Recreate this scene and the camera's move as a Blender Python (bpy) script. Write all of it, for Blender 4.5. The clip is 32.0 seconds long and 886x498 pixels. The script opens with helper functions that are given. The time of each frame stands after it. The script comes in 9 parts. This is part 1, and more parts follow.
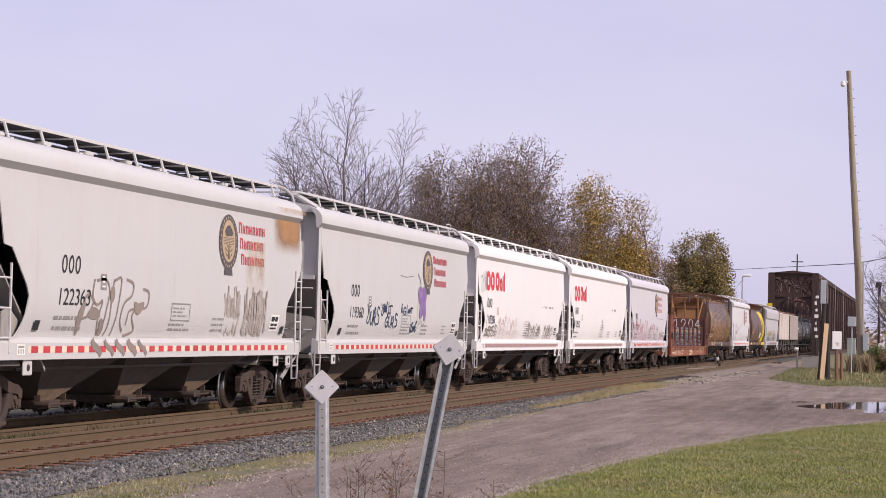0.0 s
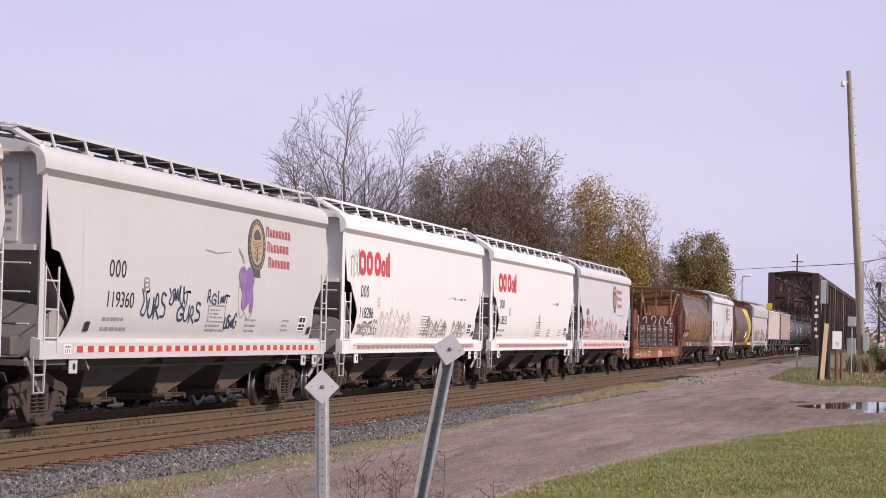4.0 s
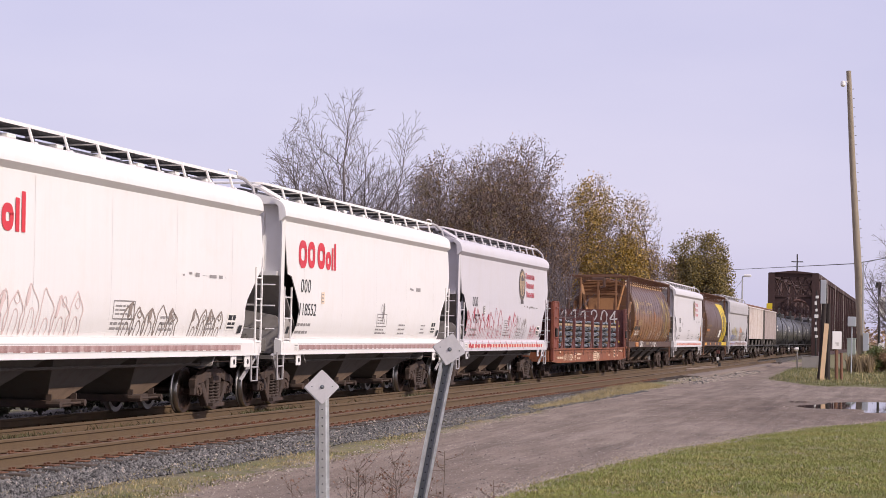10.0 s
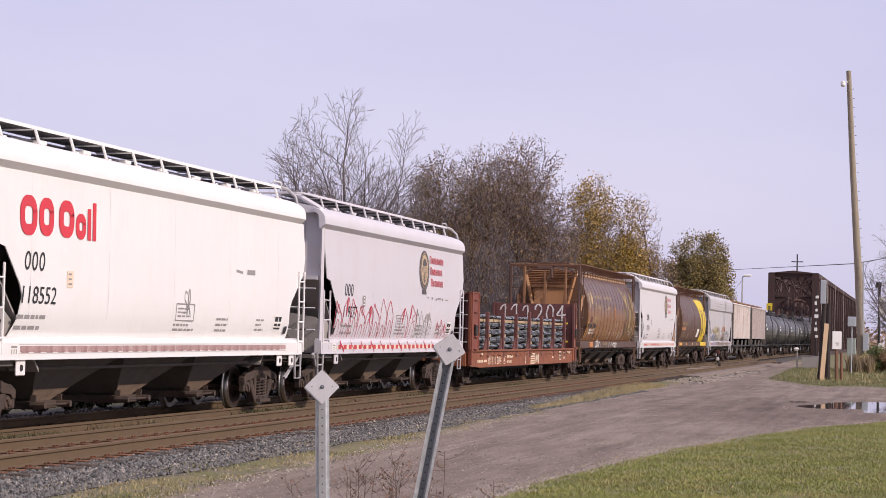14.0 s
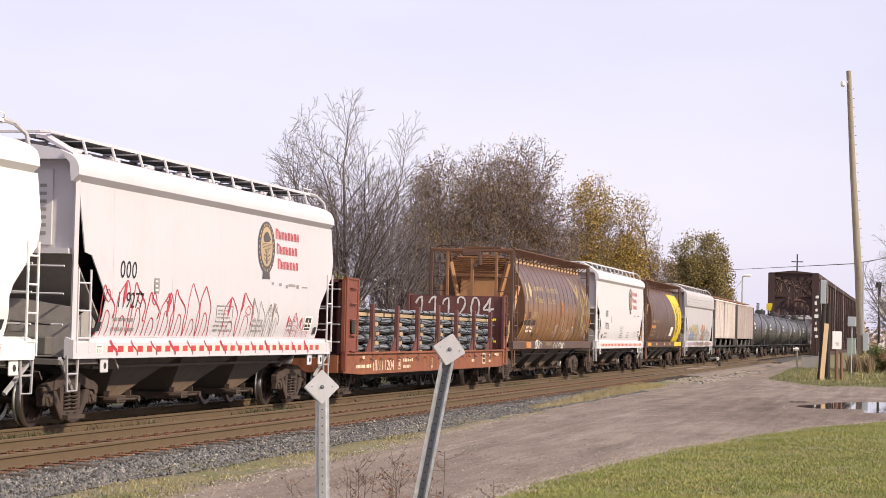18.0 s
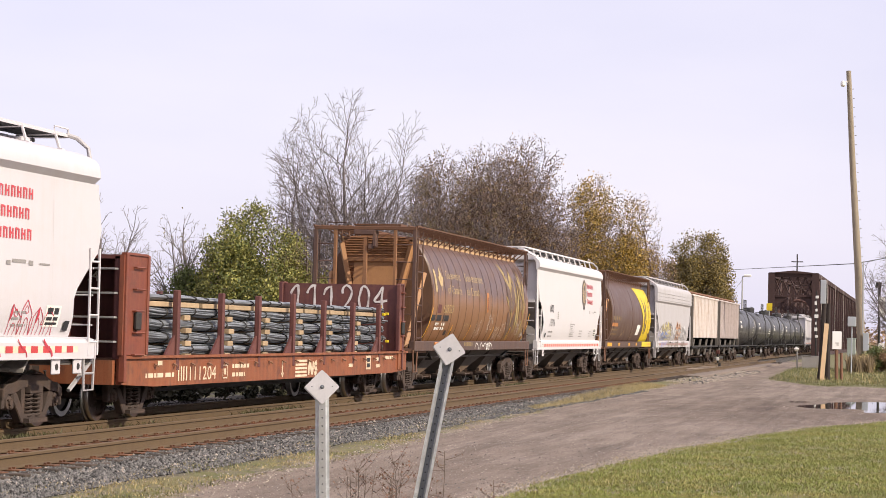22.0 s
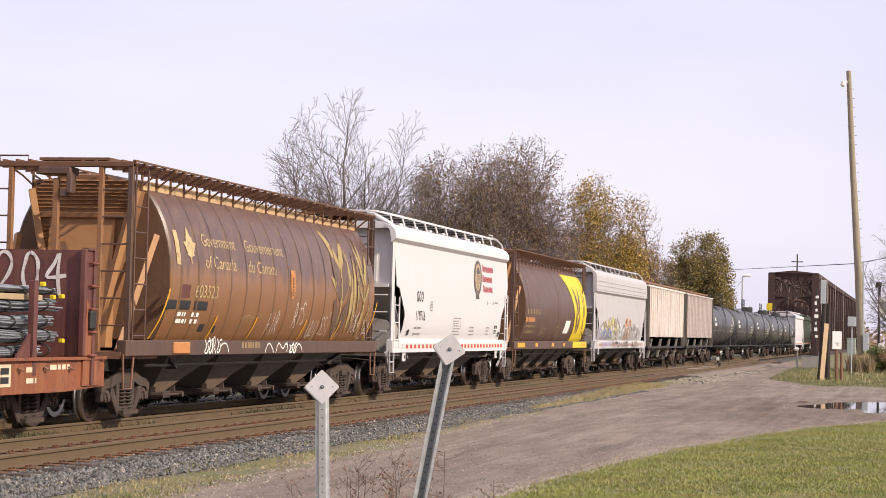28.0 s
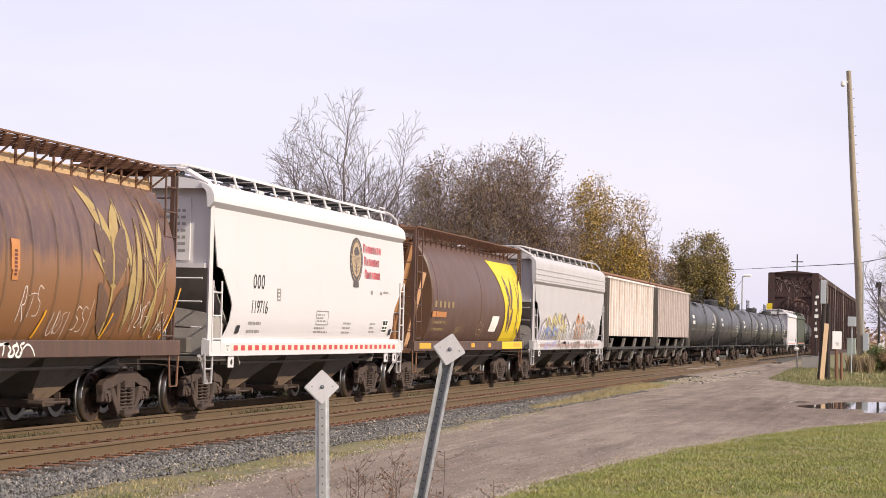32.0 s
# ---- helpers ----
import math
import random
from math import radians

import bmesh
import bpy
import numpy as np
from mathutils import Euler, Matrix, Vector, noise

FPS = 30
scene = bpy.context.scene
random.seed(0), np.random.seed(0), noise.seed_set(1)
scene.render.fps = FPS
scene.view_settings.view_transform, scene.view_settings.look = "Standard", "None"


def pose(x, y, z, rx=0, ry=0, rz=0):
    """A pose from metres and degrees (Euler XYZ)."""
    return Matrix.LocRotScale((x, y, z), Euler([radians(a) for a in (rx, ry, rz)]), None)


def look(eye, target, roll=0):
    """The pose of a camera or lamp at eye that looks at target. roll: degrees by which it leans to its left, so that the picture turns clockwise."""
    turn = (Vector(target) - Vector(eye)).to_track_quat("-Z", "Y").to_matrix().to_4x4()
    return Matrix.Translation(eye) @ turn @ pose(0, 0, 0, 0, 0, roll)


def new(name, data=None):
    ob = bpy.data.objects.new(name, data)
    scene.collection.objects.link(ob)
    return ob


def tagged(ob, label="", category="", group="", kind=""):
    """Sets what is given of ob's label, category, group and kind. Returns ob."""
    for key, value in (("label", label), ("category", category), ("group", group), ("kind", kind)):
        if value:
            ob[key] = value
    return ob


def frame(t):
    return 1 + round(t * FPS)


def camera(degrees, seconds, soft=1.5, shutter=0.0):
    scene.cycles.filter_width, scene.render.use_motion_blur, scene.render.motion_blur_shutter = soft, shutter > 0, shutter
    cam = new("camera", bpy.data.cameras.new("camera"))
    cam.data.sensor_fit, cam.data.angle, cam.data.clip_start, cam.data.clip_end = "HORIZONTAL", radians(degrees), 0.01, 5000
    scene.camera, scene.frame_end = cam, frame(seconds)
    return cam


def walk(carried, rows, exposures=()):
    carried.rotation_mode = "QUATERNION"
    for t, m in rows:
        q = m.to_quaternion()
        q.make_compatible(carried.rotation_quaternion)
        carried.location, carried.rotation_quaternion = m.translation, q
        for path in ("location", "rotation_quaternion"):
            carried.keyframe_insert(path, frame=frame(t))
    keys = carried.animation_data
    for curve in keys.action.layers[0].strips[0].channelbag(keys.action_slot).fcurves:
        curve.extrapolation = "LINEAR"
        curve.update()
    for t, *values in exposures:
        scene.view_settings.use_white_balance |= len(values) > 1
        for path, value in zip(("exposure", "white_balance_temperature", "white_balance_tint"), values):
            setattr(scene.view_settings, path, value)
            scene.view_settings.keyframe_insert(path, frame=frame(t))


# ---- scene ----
# world: x along the track (away), y towards the train, z up, rail top at z = 0
CAM_EYE = Vector((0.0, 0.0, 1.738))
YAW, PITCH = 0.2262, 0.0397
cam = camera(24.19, 32.0, soft=0.6)
cam_pose = look(CAM_EYE, CAM_EYE + Vector((math.cos(YAW) * math.cos(PITCH), math.sin(YAW) * math.cos(PITCH), math.sin(PITCH))), 1.35)
walk(cam, [(0.0, cam_pose), (32.0, cam_pose)],
     [(0.0, 0.0, 6550, 12), (14.0, 0.0, 6550, 12), (15.8, 0.02, 6560, 12), (16.5, 0.08, 6600, 11), (17.0, 0.16, 6700, 9), (17.5, 0.28, 6900, 6), (18.0, 0.37, 7080, 4), (20.0, 0.38, 7100, 4), (32.0, 0.38, 7120, 4)])

# ---- world and sun ----
SUN_DIR = Vector((-0.28, -0.88, 0.60)).normalized()
sun = new("sun", bpy.data.lights.new("sun", "SUN"))
sun.data.energy, sun.data.angle, sun.data.color = 3.5, radians(0.8), (1.0, 0.91, 0.835)
sun.matrix_world = look((0, 0, 60), Vector((0, 0, 60)) - SUN_DIR)
world = bpy.data.worlds.new("sky")
scene.world = world
world.use_nodes = True
wn, wl = world.node_tree.nodes, world.node_tree.links
wn.clear()
w_out = wn.new("ShaderNodeOutputWorld")
w_bg = wn.new("ShaderNodeBackground")
w_sky = wn.new("ShaderNodeTexSky")
w_sky.sky_type, w_sky.sun_disc = "NISHITA", False
w_sky.sun_elevation = math.asin(SUN_DIR.z)
w_sky.sun_rotation = math.atan2(SUN_DIR.x, SUN_DIR.y)
w_sky.air_density, w_sky.dust_density = 1.0, 2.0
w_co = wn.new("ShaderNodeTexCoord")
w_map = wn.new("ShaderNodeMapping")
w_map.inputs["Scale"].default_value = (2.0, 2.0, 7.0)
w_noise = wn.new("ShaderNodeTexNoise")
w_noise.inputs["Scale"].default_value, w_noise.inputs["Detail"].default_value = 1.3, 5.0
w_ramp = wn.new("ShaderNodeValToRGB")
w_ramp.color_ramp.elements[0].position, w_ramp.color_ramp.elements[0].color = 0.3, (6.1, 5.88, 8.22, 1)
w_ramp.color_ramp.elements[1].position, w_ramp.color_ramp.elements[1].color = 0.75, (7.45, 7.0, 8.95, 1)
w_mix = wn.new("ShaderNodeMixRGB")
w_mix.inputs["Fac"].default_value = 0.82
wl.new(w_co.outputs["Generated"], w_map.inputs["Vector"])
wl.new(w_map.outputs["Vector"], w_noise.inputs["Vector"])
wl.new(w_noise.outputs["Fac"], w_ramp.inputs["Fac"])
wl.new(w_sky.outputs["Color"], w_mix.inputs["Color1"])
wl.new(w_ramp.outputs["Color"], w_mix.inputs["Color2"])
wl.new(w_mix.outputs["Color"], w_bg.inputs["Color"])
w_bg.inputs["Strength"].default_value = 0.11
wl.new(w_bg.outputs["Background"], w_out.inputs["Surface"])


# ---- materials ----
def nodes_of(name):
    m = bpy.data.materials.new(name)
    m.use_nodes = True
    n, l = m.node_tree.nodes, m.node_tree.links
    return m, n, l, n["Principled BSDF"]


def rgba(c):
    return (c[0], c[1], c[2], 1.0)


def surface(name, base, rough=0.5, metal=0.0, var=0.15, scale=6.0, dirt=None, dirt_amount=0.4, streak=None,
            streak_amount=0.3, bump=0.1, grain=60.0, island=0.0, per_object=0.0):
    """Paint, metal, wood or soil: two scales of variation, optional blotches of dirt and vertical streaks."""
    m, n, l, bsdf = nodes_of(name)
    co = n.new("ShaderNodeTexCoord")
    big = n.new("ShaderNodeTexNoise")
    big.inputs["Scale"].default_value, big.inputs["Detail"].default_value = scale * 0.25, 6.0
    l.new(co.outputs["Object"], big.inputs["Vector"])
    fine = n.new("ShaderNodeTexNoise")
    fine.inputs["Scale"].default_value, fine.inputs["Detail"].default_value = grain, 4.0
    l.new(co.outputs["Object"], fine.inputs["Vector"])
    add = n.new("ShaderNodeMath")
    add.operation = "ADD"
    l.new(big.outputs["Fac"], add.inputs[0])
    l.new(fine.outputs["Fac"], add.inputs[1])
    fac = n.new("ShaderNodeMapRange")
    fac.inputs["From Min"].default_value, fac.inputs["From Max"].default_value = 0.6, 1.4
    fac.inputs["To Min"].default_value, fac.inputs["To Max"].default_value = 1.0 - var, 1.0 + var
    l.new(add.outputs[0], fac.inputs["Value"])
    tone = n.new("ShaderNodeMixRGB")
    tone.blend_type = "MULTIPLY"
    tone.inputs["Fac"].default_value = 1.0
    tone.inputs["Color1"].default_value = rgba(base)
    l.new(fac.outputs["Result"], tone.inputs["Color2"])
    last = tone.outputs["Color"]
    if dirt:
        patch = n.new("ShaderNodeTexNoise")
        patch.inputs["Scale"].default_value, patch.inputs["Detail"].default_value = scale * 0.5, 8.0
        patch.inputs["Roughness"].default_value = 0.7
        l.new(co.outputs["Object"], patch.inputs["Vector"])
        lim = n.new("ShaderNodeMapRange")
        lim.inputs["From Min"].default_value, lim.inputs["From Max"].default_value = 0.48, 0.68
        lim.inputs["To Max"].default_value = dirt_amount
        l.new(patch.outputs["Fac"], lim.inputs["Value"])
        mix = n.new("ShaderNodeMixRGB")
        l.new(lim.outputs["Result"], mix.inputs["Fac"])
        l.new(last, mix.inputs["Color1"])
        mix.inputs["Color2"].default_value = rgba(dirt)
        last = mix.outputs["Color"]
    if streak:
        mp = n.new("ShaderNodeMapping")
        mp.inputs["Scale"].default_value = (5.0, 5.0, 0.22)
        l.new(co.outputs["Object"], mp.inputs["Vector"])
        st = n.new("ShaderNodeTexNoise")
        st.inputs["Scale"].default_value, st.inputs["Detail"].default_value = 1.6, 7.0
        st.inputs["Roughness"].default_value = 0.65
        l.new(mp.outputs["Vector"], st.inputs["Vector"])
        lim2 = n.new("ShaderNodeMapRange")
        lim2.inputs["From Min"].default_value, lim2.inputs["From Max"].default_value = 0.47, 0.72
        lim2.inputs["To Max"].default_value = streak_amount
        l.new(st.outputs["Fac"], lim2.inputs["Value"])
        mix2 = n.new("ShaderNodeMixRGB")
        l.new(lim2.outputs["Result"], mix2.inputs["Fac"])
        l.new(last, mix2.inputs["Color1"])
        mix2.inputs["Color2"].default_value = rgba(streak)
        last = mix2.outputs["Color"]
    if island or per_object:
        if island:
            src, amount = n.new("ShaderNodeNewGeometry").outputs["Random Per Island"], island
        else:
            src, amount = n.new("ShaderNodeObjectInfo").outputs["Random"], per_object
        rnd = n.new("ShaderNodeMapRange")
        rnd.inputs["To Min"].default_value, rnd.inputs["To Max"].default_value = 1.0 - amount, 1.0 + amount
        l.new(src, rnd.inputs["Value"])
        mul = n.new("ShaderNodeMixRGB")
        mul.blend_type = "MULTIPLY"
        mul.inputs["Fac"].default_value = 1.0
        l.new(last, mul.inputs["Color1"])
        l.new(rnd.outputs["Result"], mul.inputs["Color2"])
        last = mul.outputs["Color"]
    l.new(last, bsdf.inputs["Base Color"])
    rr = n.new("ShaderNodeMapRange")
    rr.inputs["To Min"].default_value, rr.inputs["To Max"].default_value = max(rough - 0.12, 0.05), min(rough + 0.15, 1.0)
    l.new(big.outputs["Fac"], rr.inputs["Value"])
    l.new(rr.outputs["Result"], bsdf.inputs["Roughness"])
    bsdf.inputs["Metallic"].default_value = metal
    if bump:
        bp = n.new("ShaderNodeBump")
        bp.inputs["Strength"].default_value, bp.inputs["Distance"].default_value = bump, 0.02
        l.new(add.outputs[0], bp.inputs["Height"])
        l.new(bp.outputs["Normal"], bsdf.inputs["Normal"])
    return m


RUST, GRIME = (0.22, 0.09, 0.035), (0.12, 0.09, 0.07)
M = {}
M["grey_paint"] = surface("weathered light grey paint", (0.555, 0.538, 0.522), 0.5, var=0.05, scale=2.0, dirt=(0.47, 0.43, 0.38), dirt_amount=0.25, streak=(0.46, 0.40, 0.34), streak_amount=0.12, bump=0.02)
M["white_paint"] = surface("white paint", (0.79, 0.76, 0.735), 0.45, var=0.04, scale=2.0, dirt=(0.64, 0.58, 0.5), dirt_amount=0.2, streak=(0.62, 0.53, 0.45), streak_amount=0.10, bump=0.02)
M["pale_paint"] = surface("dusty pale grey paint", (0.59, 0.56, 0.585), 0.5, var=0.05, scale=2.0, dirt=(0.52, 0.46, 0.42), dirt_amount=0.25, streak=(0.5, 0.43, 0.38), streak_amount=0.14, bump=0.02)
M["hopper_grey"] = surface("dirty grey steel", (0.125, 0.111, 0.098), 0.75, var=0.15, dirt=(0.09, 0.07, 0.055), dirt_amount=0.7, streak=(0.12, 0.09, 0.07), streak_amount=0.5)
M["black_steel"] = surface("black steel", (0.022, 0.020, 0.019), 0.65, var=0.25, dirt=(0.06, 0.045, 0.035), dirt_amount=0.5)
M["truck_steel"] = surface("rusty cast steel", (0.06, 0.04, 0.032), 0.8, var=0.3, dirt=(0.12, 0.066, 0.042), dirt_amount=0.5, bump=0.25)
M["wheel_steel"] = surface("worn wheel steel", (0.06, 0.042, 0.036), 0.5, 0.5, var=0.25, dirt=(0.12, 0.06, 0.035), dirt_amount=0.6)
M["tread_steel"] = surface("polished tread steel", (0.55, 0.53, 0.5), 0.3, 1.0, var=0.1)
M["galvanised"] = surface("dull galvanised steel", (0.45, 0.44, 0.43), 0.45, 0.6, var=0.12, scale=14, dirt=(0.3, 0.28, 0.25), dirt_amount=0.35)
M["galv_bright"] = surface("mottled galvanised steel", (0.58, 0.585, 0.60), 0.4, 0.55, var=0.3, scale=40, grain=25, dirt=(0.36, 0.36, 0.37), dirt_amount=0.6, streak=(0.75, 0.75, 0.76), streak_amount=0.4)
M["galv_dark"] = surface("dull blue grey galvanised web", (0.17, 0.18, 0.20), 0.5, 0.5, var=0.25, scale=40, dirt=(0.1, 0.1, 0.11), dirt_amount=0.5)
M["grating"] = surface("dull galvanised grating", (0.10, 0.095, 0.095), 0.7, 0.3, var=0.2)
M["hatch_grey"] = surface("grimy dark hatch paint", (0.14, 0.13, 0.125), 0.7, var=0.2, dirt=(0.08, 0.07, 0.06), dirt_amount=0.6)
M["dash_red"] = surface("red reflective dash", (0.52, 0.05, 0.055), 0.5, var=0.12, per_object=0.12, bump=0)
M["strip_cream"] = surface("cream reflective strip", (0.80, 0.62, 0.46), 0.55, var=0.12, scale=10, bump=0, dirt=(0.72, 0.66, 0.6), dirt_amount=0.8)
M["smear_grey"] = surface("rubbed grey brown overspray", (0.36, 0.31, 0.27), 0.65, var=0.25, scale=10, bump=0, dirt=(0.5, 0.46, 0.43), dirt_amount=0.8)
M["brown_dark"] = surface("dark brown paint", (0.092, 0.048, 0.035), 0.45, var=0.12, dirt=(0.15, 0.08, 0.05), dirt_amount=0.4, streak=(0.17, 0.09, 0.05), streak_amount=0.4, bump=0.05)
M["rust_brown"] = surface("rusted brown steel", (0.19, 0.095, 0.06), 0.75, var=0.2, dirt=(0.30, 0.14, 0.06), dirt_amount=0.6, bump=0.15)
M["orange_red"] = surface("faded red oxide paint", (0.25, 0.074, 0.030), 0.65, var=0.25, dirt=(0.1, 0.042, 0.03), dirt_amount=0.85, streak=(0.34, 0.15, 0.07), streak_amount=0.55, bump=0.1)
M["oxide_red"] = surface("dark red oxide bulkhead paint", (0.2, 0.05, 0.028), 0.6, var=0.2, dirt=(0.1, 0.035, 0.028), dirt_amount=0.7, streak=(0.3, 0.13, 0.06), streak_amount=0.35, bump=0.1)
M["maroon"] = surface("dark maroon steel", (0.11, 0.035, 0.032), 0.65, var=0.25, dirt=(0.17, 0.06, 0.04), dirt_amount=0.5, streak=(0.2, 0.08, 0.05), streak_amount=0.4, bump=0.1)
M["rebar"] = surface("blue grey steel bar", (0.235, 0.25, 0.275), 0.6, 0.35, var=0.2, scale=10, per_object=0.4, dirt=(0.09, 0.08, 0.08), dirt_amount=0.4)
M["chalk_white"] = surface("worn white brush paint", (0.68, 0.62, 0.58), 0.7, var=0.2, scale=14, dirt=(0.25, 0.14, 0.12), dirt_amount=0.75, bump=0)
M["timber"] = surface("pale sawn timber", (0.40, 0.285, 0.175), 0.75, var=0.2, scale=20, per_object=0.15, streak=(0.36, 0.24, 0.12), streak_amount=0.4)
M["tank_black"] = surface("black tank paint", (0.035, 0.034, 0.036), 0.38, var=0.2, dirt=(0.08, 0.07, 0.06), dirt_amount=0.4, streak=(0.07, 0.06, 0.055), streak_amount=0.4, bump=0.03)
M["green_paint"] = surface("dull green paint", (0.05, 0.06, 0.04), 0.6, var=0.15, dirt=(0.12, 0.1, 0.06), dirt_amount=0.4)
M["ink"] = surface("black lettering", (0.02, 0.02, 0.022), 0.6, var=0.2, bump=0)
M["ink_grey"] = surface("faded grey lettering", (0.28, 0.26, 0.25), 0.6, var=0.2, bump=0)
M["red_sign"] = surface("red lettering", (0.62, 0.035, 0.05), 0.5, var=0.1, bump=0)
M["red_faded"] = surface("pink red lettering", (0.55, 0.07, 0.085), 0.5, var=0.1, bump=0)
M["crest_gold"] = surface("tan emblem paint", (0.46, 0.33, 0.20), 0.5, var=0.12, bump=0)
M["crest_dark"] = surface("dark emblem paint", (0.085, 0.07, 0.068), 0.5, var=0.2, bump=0)
M["white_mark"] = surface("white marking paint", (0.80, 0.77, 0.72), 0.6, var=0.12, bump=0, dirt=(0.5, 0.4, 0.3), dirt_amount=0.3)
M["tan_mark"] = surface("faded cream lettering", (0.52, 0.38, 0.19), 0.55, var=0.25, scale=12, bump=0, dirt=(0.22, 0.13, 0.07), dirt_amount=0.85)
M["yellow_paint"] = surface("yellow paint", (0.72, 0.52, 0.02), 0.5, var=0.1, streak=(0.5, 0.36, 0.04), streak_amount=0.4, bump=0.02)
M["amber"] = surface("amber reflective strip", (0.75, 0.36, 0.02), 0.4, var=0.1, bump=0)
M["purple"] = surface("purple spray paint", (0.23, 0.12, 0.33), 0.55, var=0.15, bump=0, dirt=(0.4, 0.28, 0.5), dirt_amount=0.5)
M["blue_ink"] = surface("dark blue spray paint", (0.025, 0.045, 0.09), 0.55, var=0.2, bump=0)
M["grey_spray"] = surface("grey brown spray paint", (0.26, 0.21, 0.18), 0.6, var=0.2, bump=0)
M["pale_spray"] = surface("pale pink spray paint", (0.70, 0.55, 0.52), 0.6, var=0.1, bump=0)
M["red_spray"] = surface("crimson spray paint", (0.48, 0.045, 0.07), 0.55, var=0.15, bump=0)
M["rust_stain"] = surface("rust stain", (0.40, 0.19, 0.06), 0.75, var=0.35, scale=8, bump=0, dirt=(0.52, 0.40, 0.28), dirt_amount=0.9)
M["rail_steel"] = surface("rusty brown rail", (0.122, 0.078, 0.04), 0.75, 0.1, var=0.12, dirt=(0.09, 0.055, 0.032), dirt_amount=0.55, bump=0.1)
M["tie_wood"] = surface("oily tie timber", (0.06, 0.042, 0.03), 0.85, var=0.25, per_object=0.3, bump=0.3)
M["plate_rust"] = surface("rusted tie plate", (0.145, 0.062, 0.031), 0.8, var=0.25, per_object=0.3, dirt=(0.09, 0.045, 0.028), dirt_amount=0.5)
M["stone_shade"] = surface("ballast stone in shade colour", (0.045, 0.038, 0.033), 0.85, var=0.2, island=0.7, grain=90, bump=0.3)
M["stone"] = surface("grey ballast stone", (0.108, 0.102, 0.098), 0.85, var=0.2, island=0.95, grain=90, bump=0.3)
M["bridge_steel"] = surface("rusted dark bridge steel", (0.052, 0.026, 0.024), 0.8, var=0.2, dirt=(0.085, 0.04, 0.032), dirt_amount=0.5)
M["bridge_rib"] = surface("rusty brown arch steel", (0.12, 0.06, 0.05), 0.8, var=0.2)
M["bridge_light"] = surface("bridge steel in sunlit colour", (0.36, 0.31, 0.28), 0.7, var=0.2)
M["old_wood"] = surface("dark creosoted timber", (0.03, 0.022, 0.02), 0.85, var=0.25, streak=(0.06, 0.044, 0.036), streak_amount=0.5, bump=0.3)
M["pole_wood"] = surface("grey brown pole timber", (0.30, 0.245, 0.18), 0.85, var=0.15, streak=(0.18, 0.14, 0.10), streak_amount=0.6, bump=0.3)
M["fresh_wood"] = surface("orange pine board", (0.85, 0.6, 0.36), 0.7, var=0.1, streak=(0.6, 0.38, 0.2), streak_amount=0.4)
M["sign_plate"] = surface("scuffed bare aluminium plate", (0.62, 0.59, 0.60), 0.5, 0.15, var=0.06, scale=10, streak=(0.45, 0.43, 0.44), streak_amount=0.5, bump=0.03)
M["box_grey"] = surface("grey enamel box", (0.42, 0.44, 0.46), 0.5, var=0.08)
M["box_green"] = surface("grey green cabinet", (0.33, 0.37, 0.33), 0.55, var=0.1)
M["concrete"] = surface("grey concrete", (0.38, 0.35, 0.32), 0.9, var=0.15, bump=0.2)
M["bark_grey"] = surface("grey bark", (0.17, 0.138, 0.134), 0.9, var=0.25, bump=0.3)
M["bark_brown"] = surface("brown bark", (0.165, 0.118, 0.102), 0.9, var=0.25, bump=0.3)
M["rail_wire"] = surface("dark wire", (0.05, 0.05, 0.05), 0.6, var=0.1, bump=0)


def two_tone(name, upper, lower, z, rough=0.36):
    """Brown paint that turns gold below height z, with streaks running down over the edge."""
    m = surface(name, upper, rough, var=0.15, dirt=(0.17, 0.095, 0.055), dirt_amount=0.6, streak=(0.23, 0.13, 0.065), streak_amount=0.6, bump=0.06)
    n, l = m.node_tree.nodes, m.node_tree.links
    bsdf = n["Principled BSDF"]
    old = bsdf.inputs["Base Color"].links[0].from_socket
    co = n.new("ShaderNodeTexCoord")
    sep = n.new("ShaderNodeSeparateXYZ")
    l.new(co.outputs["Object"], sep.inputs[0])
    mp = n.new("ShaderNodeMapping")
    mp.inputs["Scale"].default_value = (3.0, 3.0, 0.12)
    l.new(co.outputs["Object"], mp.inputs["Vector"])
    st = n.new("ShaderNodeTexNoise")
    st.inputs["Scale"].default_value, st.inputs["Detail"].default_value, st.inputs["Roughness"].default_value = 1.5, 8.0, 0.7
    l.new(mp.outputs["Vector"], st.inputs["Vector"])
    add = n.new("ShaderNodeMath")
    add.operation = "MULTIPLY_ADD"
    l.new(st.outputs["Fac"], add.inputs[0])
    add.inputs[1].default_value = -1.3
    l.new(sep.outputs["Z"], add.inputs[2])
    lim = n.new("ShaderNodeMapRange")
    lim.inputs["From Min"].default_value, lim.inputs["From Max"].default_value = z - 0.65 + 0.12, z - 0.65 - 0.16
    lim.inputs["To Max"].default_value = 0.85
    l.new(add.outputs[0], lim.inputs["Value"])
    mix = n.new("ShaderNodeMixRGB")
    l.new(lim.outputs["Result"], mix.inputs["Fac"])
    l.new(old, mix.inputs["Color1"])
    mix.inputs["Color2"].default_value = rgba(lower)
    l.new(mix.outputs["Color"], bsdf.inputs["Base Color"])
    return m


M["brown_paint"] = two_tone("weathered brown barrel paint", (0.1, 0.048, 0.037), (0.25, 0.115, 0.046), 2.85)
# hoops use darker browns than the barrel
M["hoop_dark"] = two_tone("dark brown hoop paint", (0.075, 0.043, 0.036), (0.17, 0.088, 0.042), 2.85)


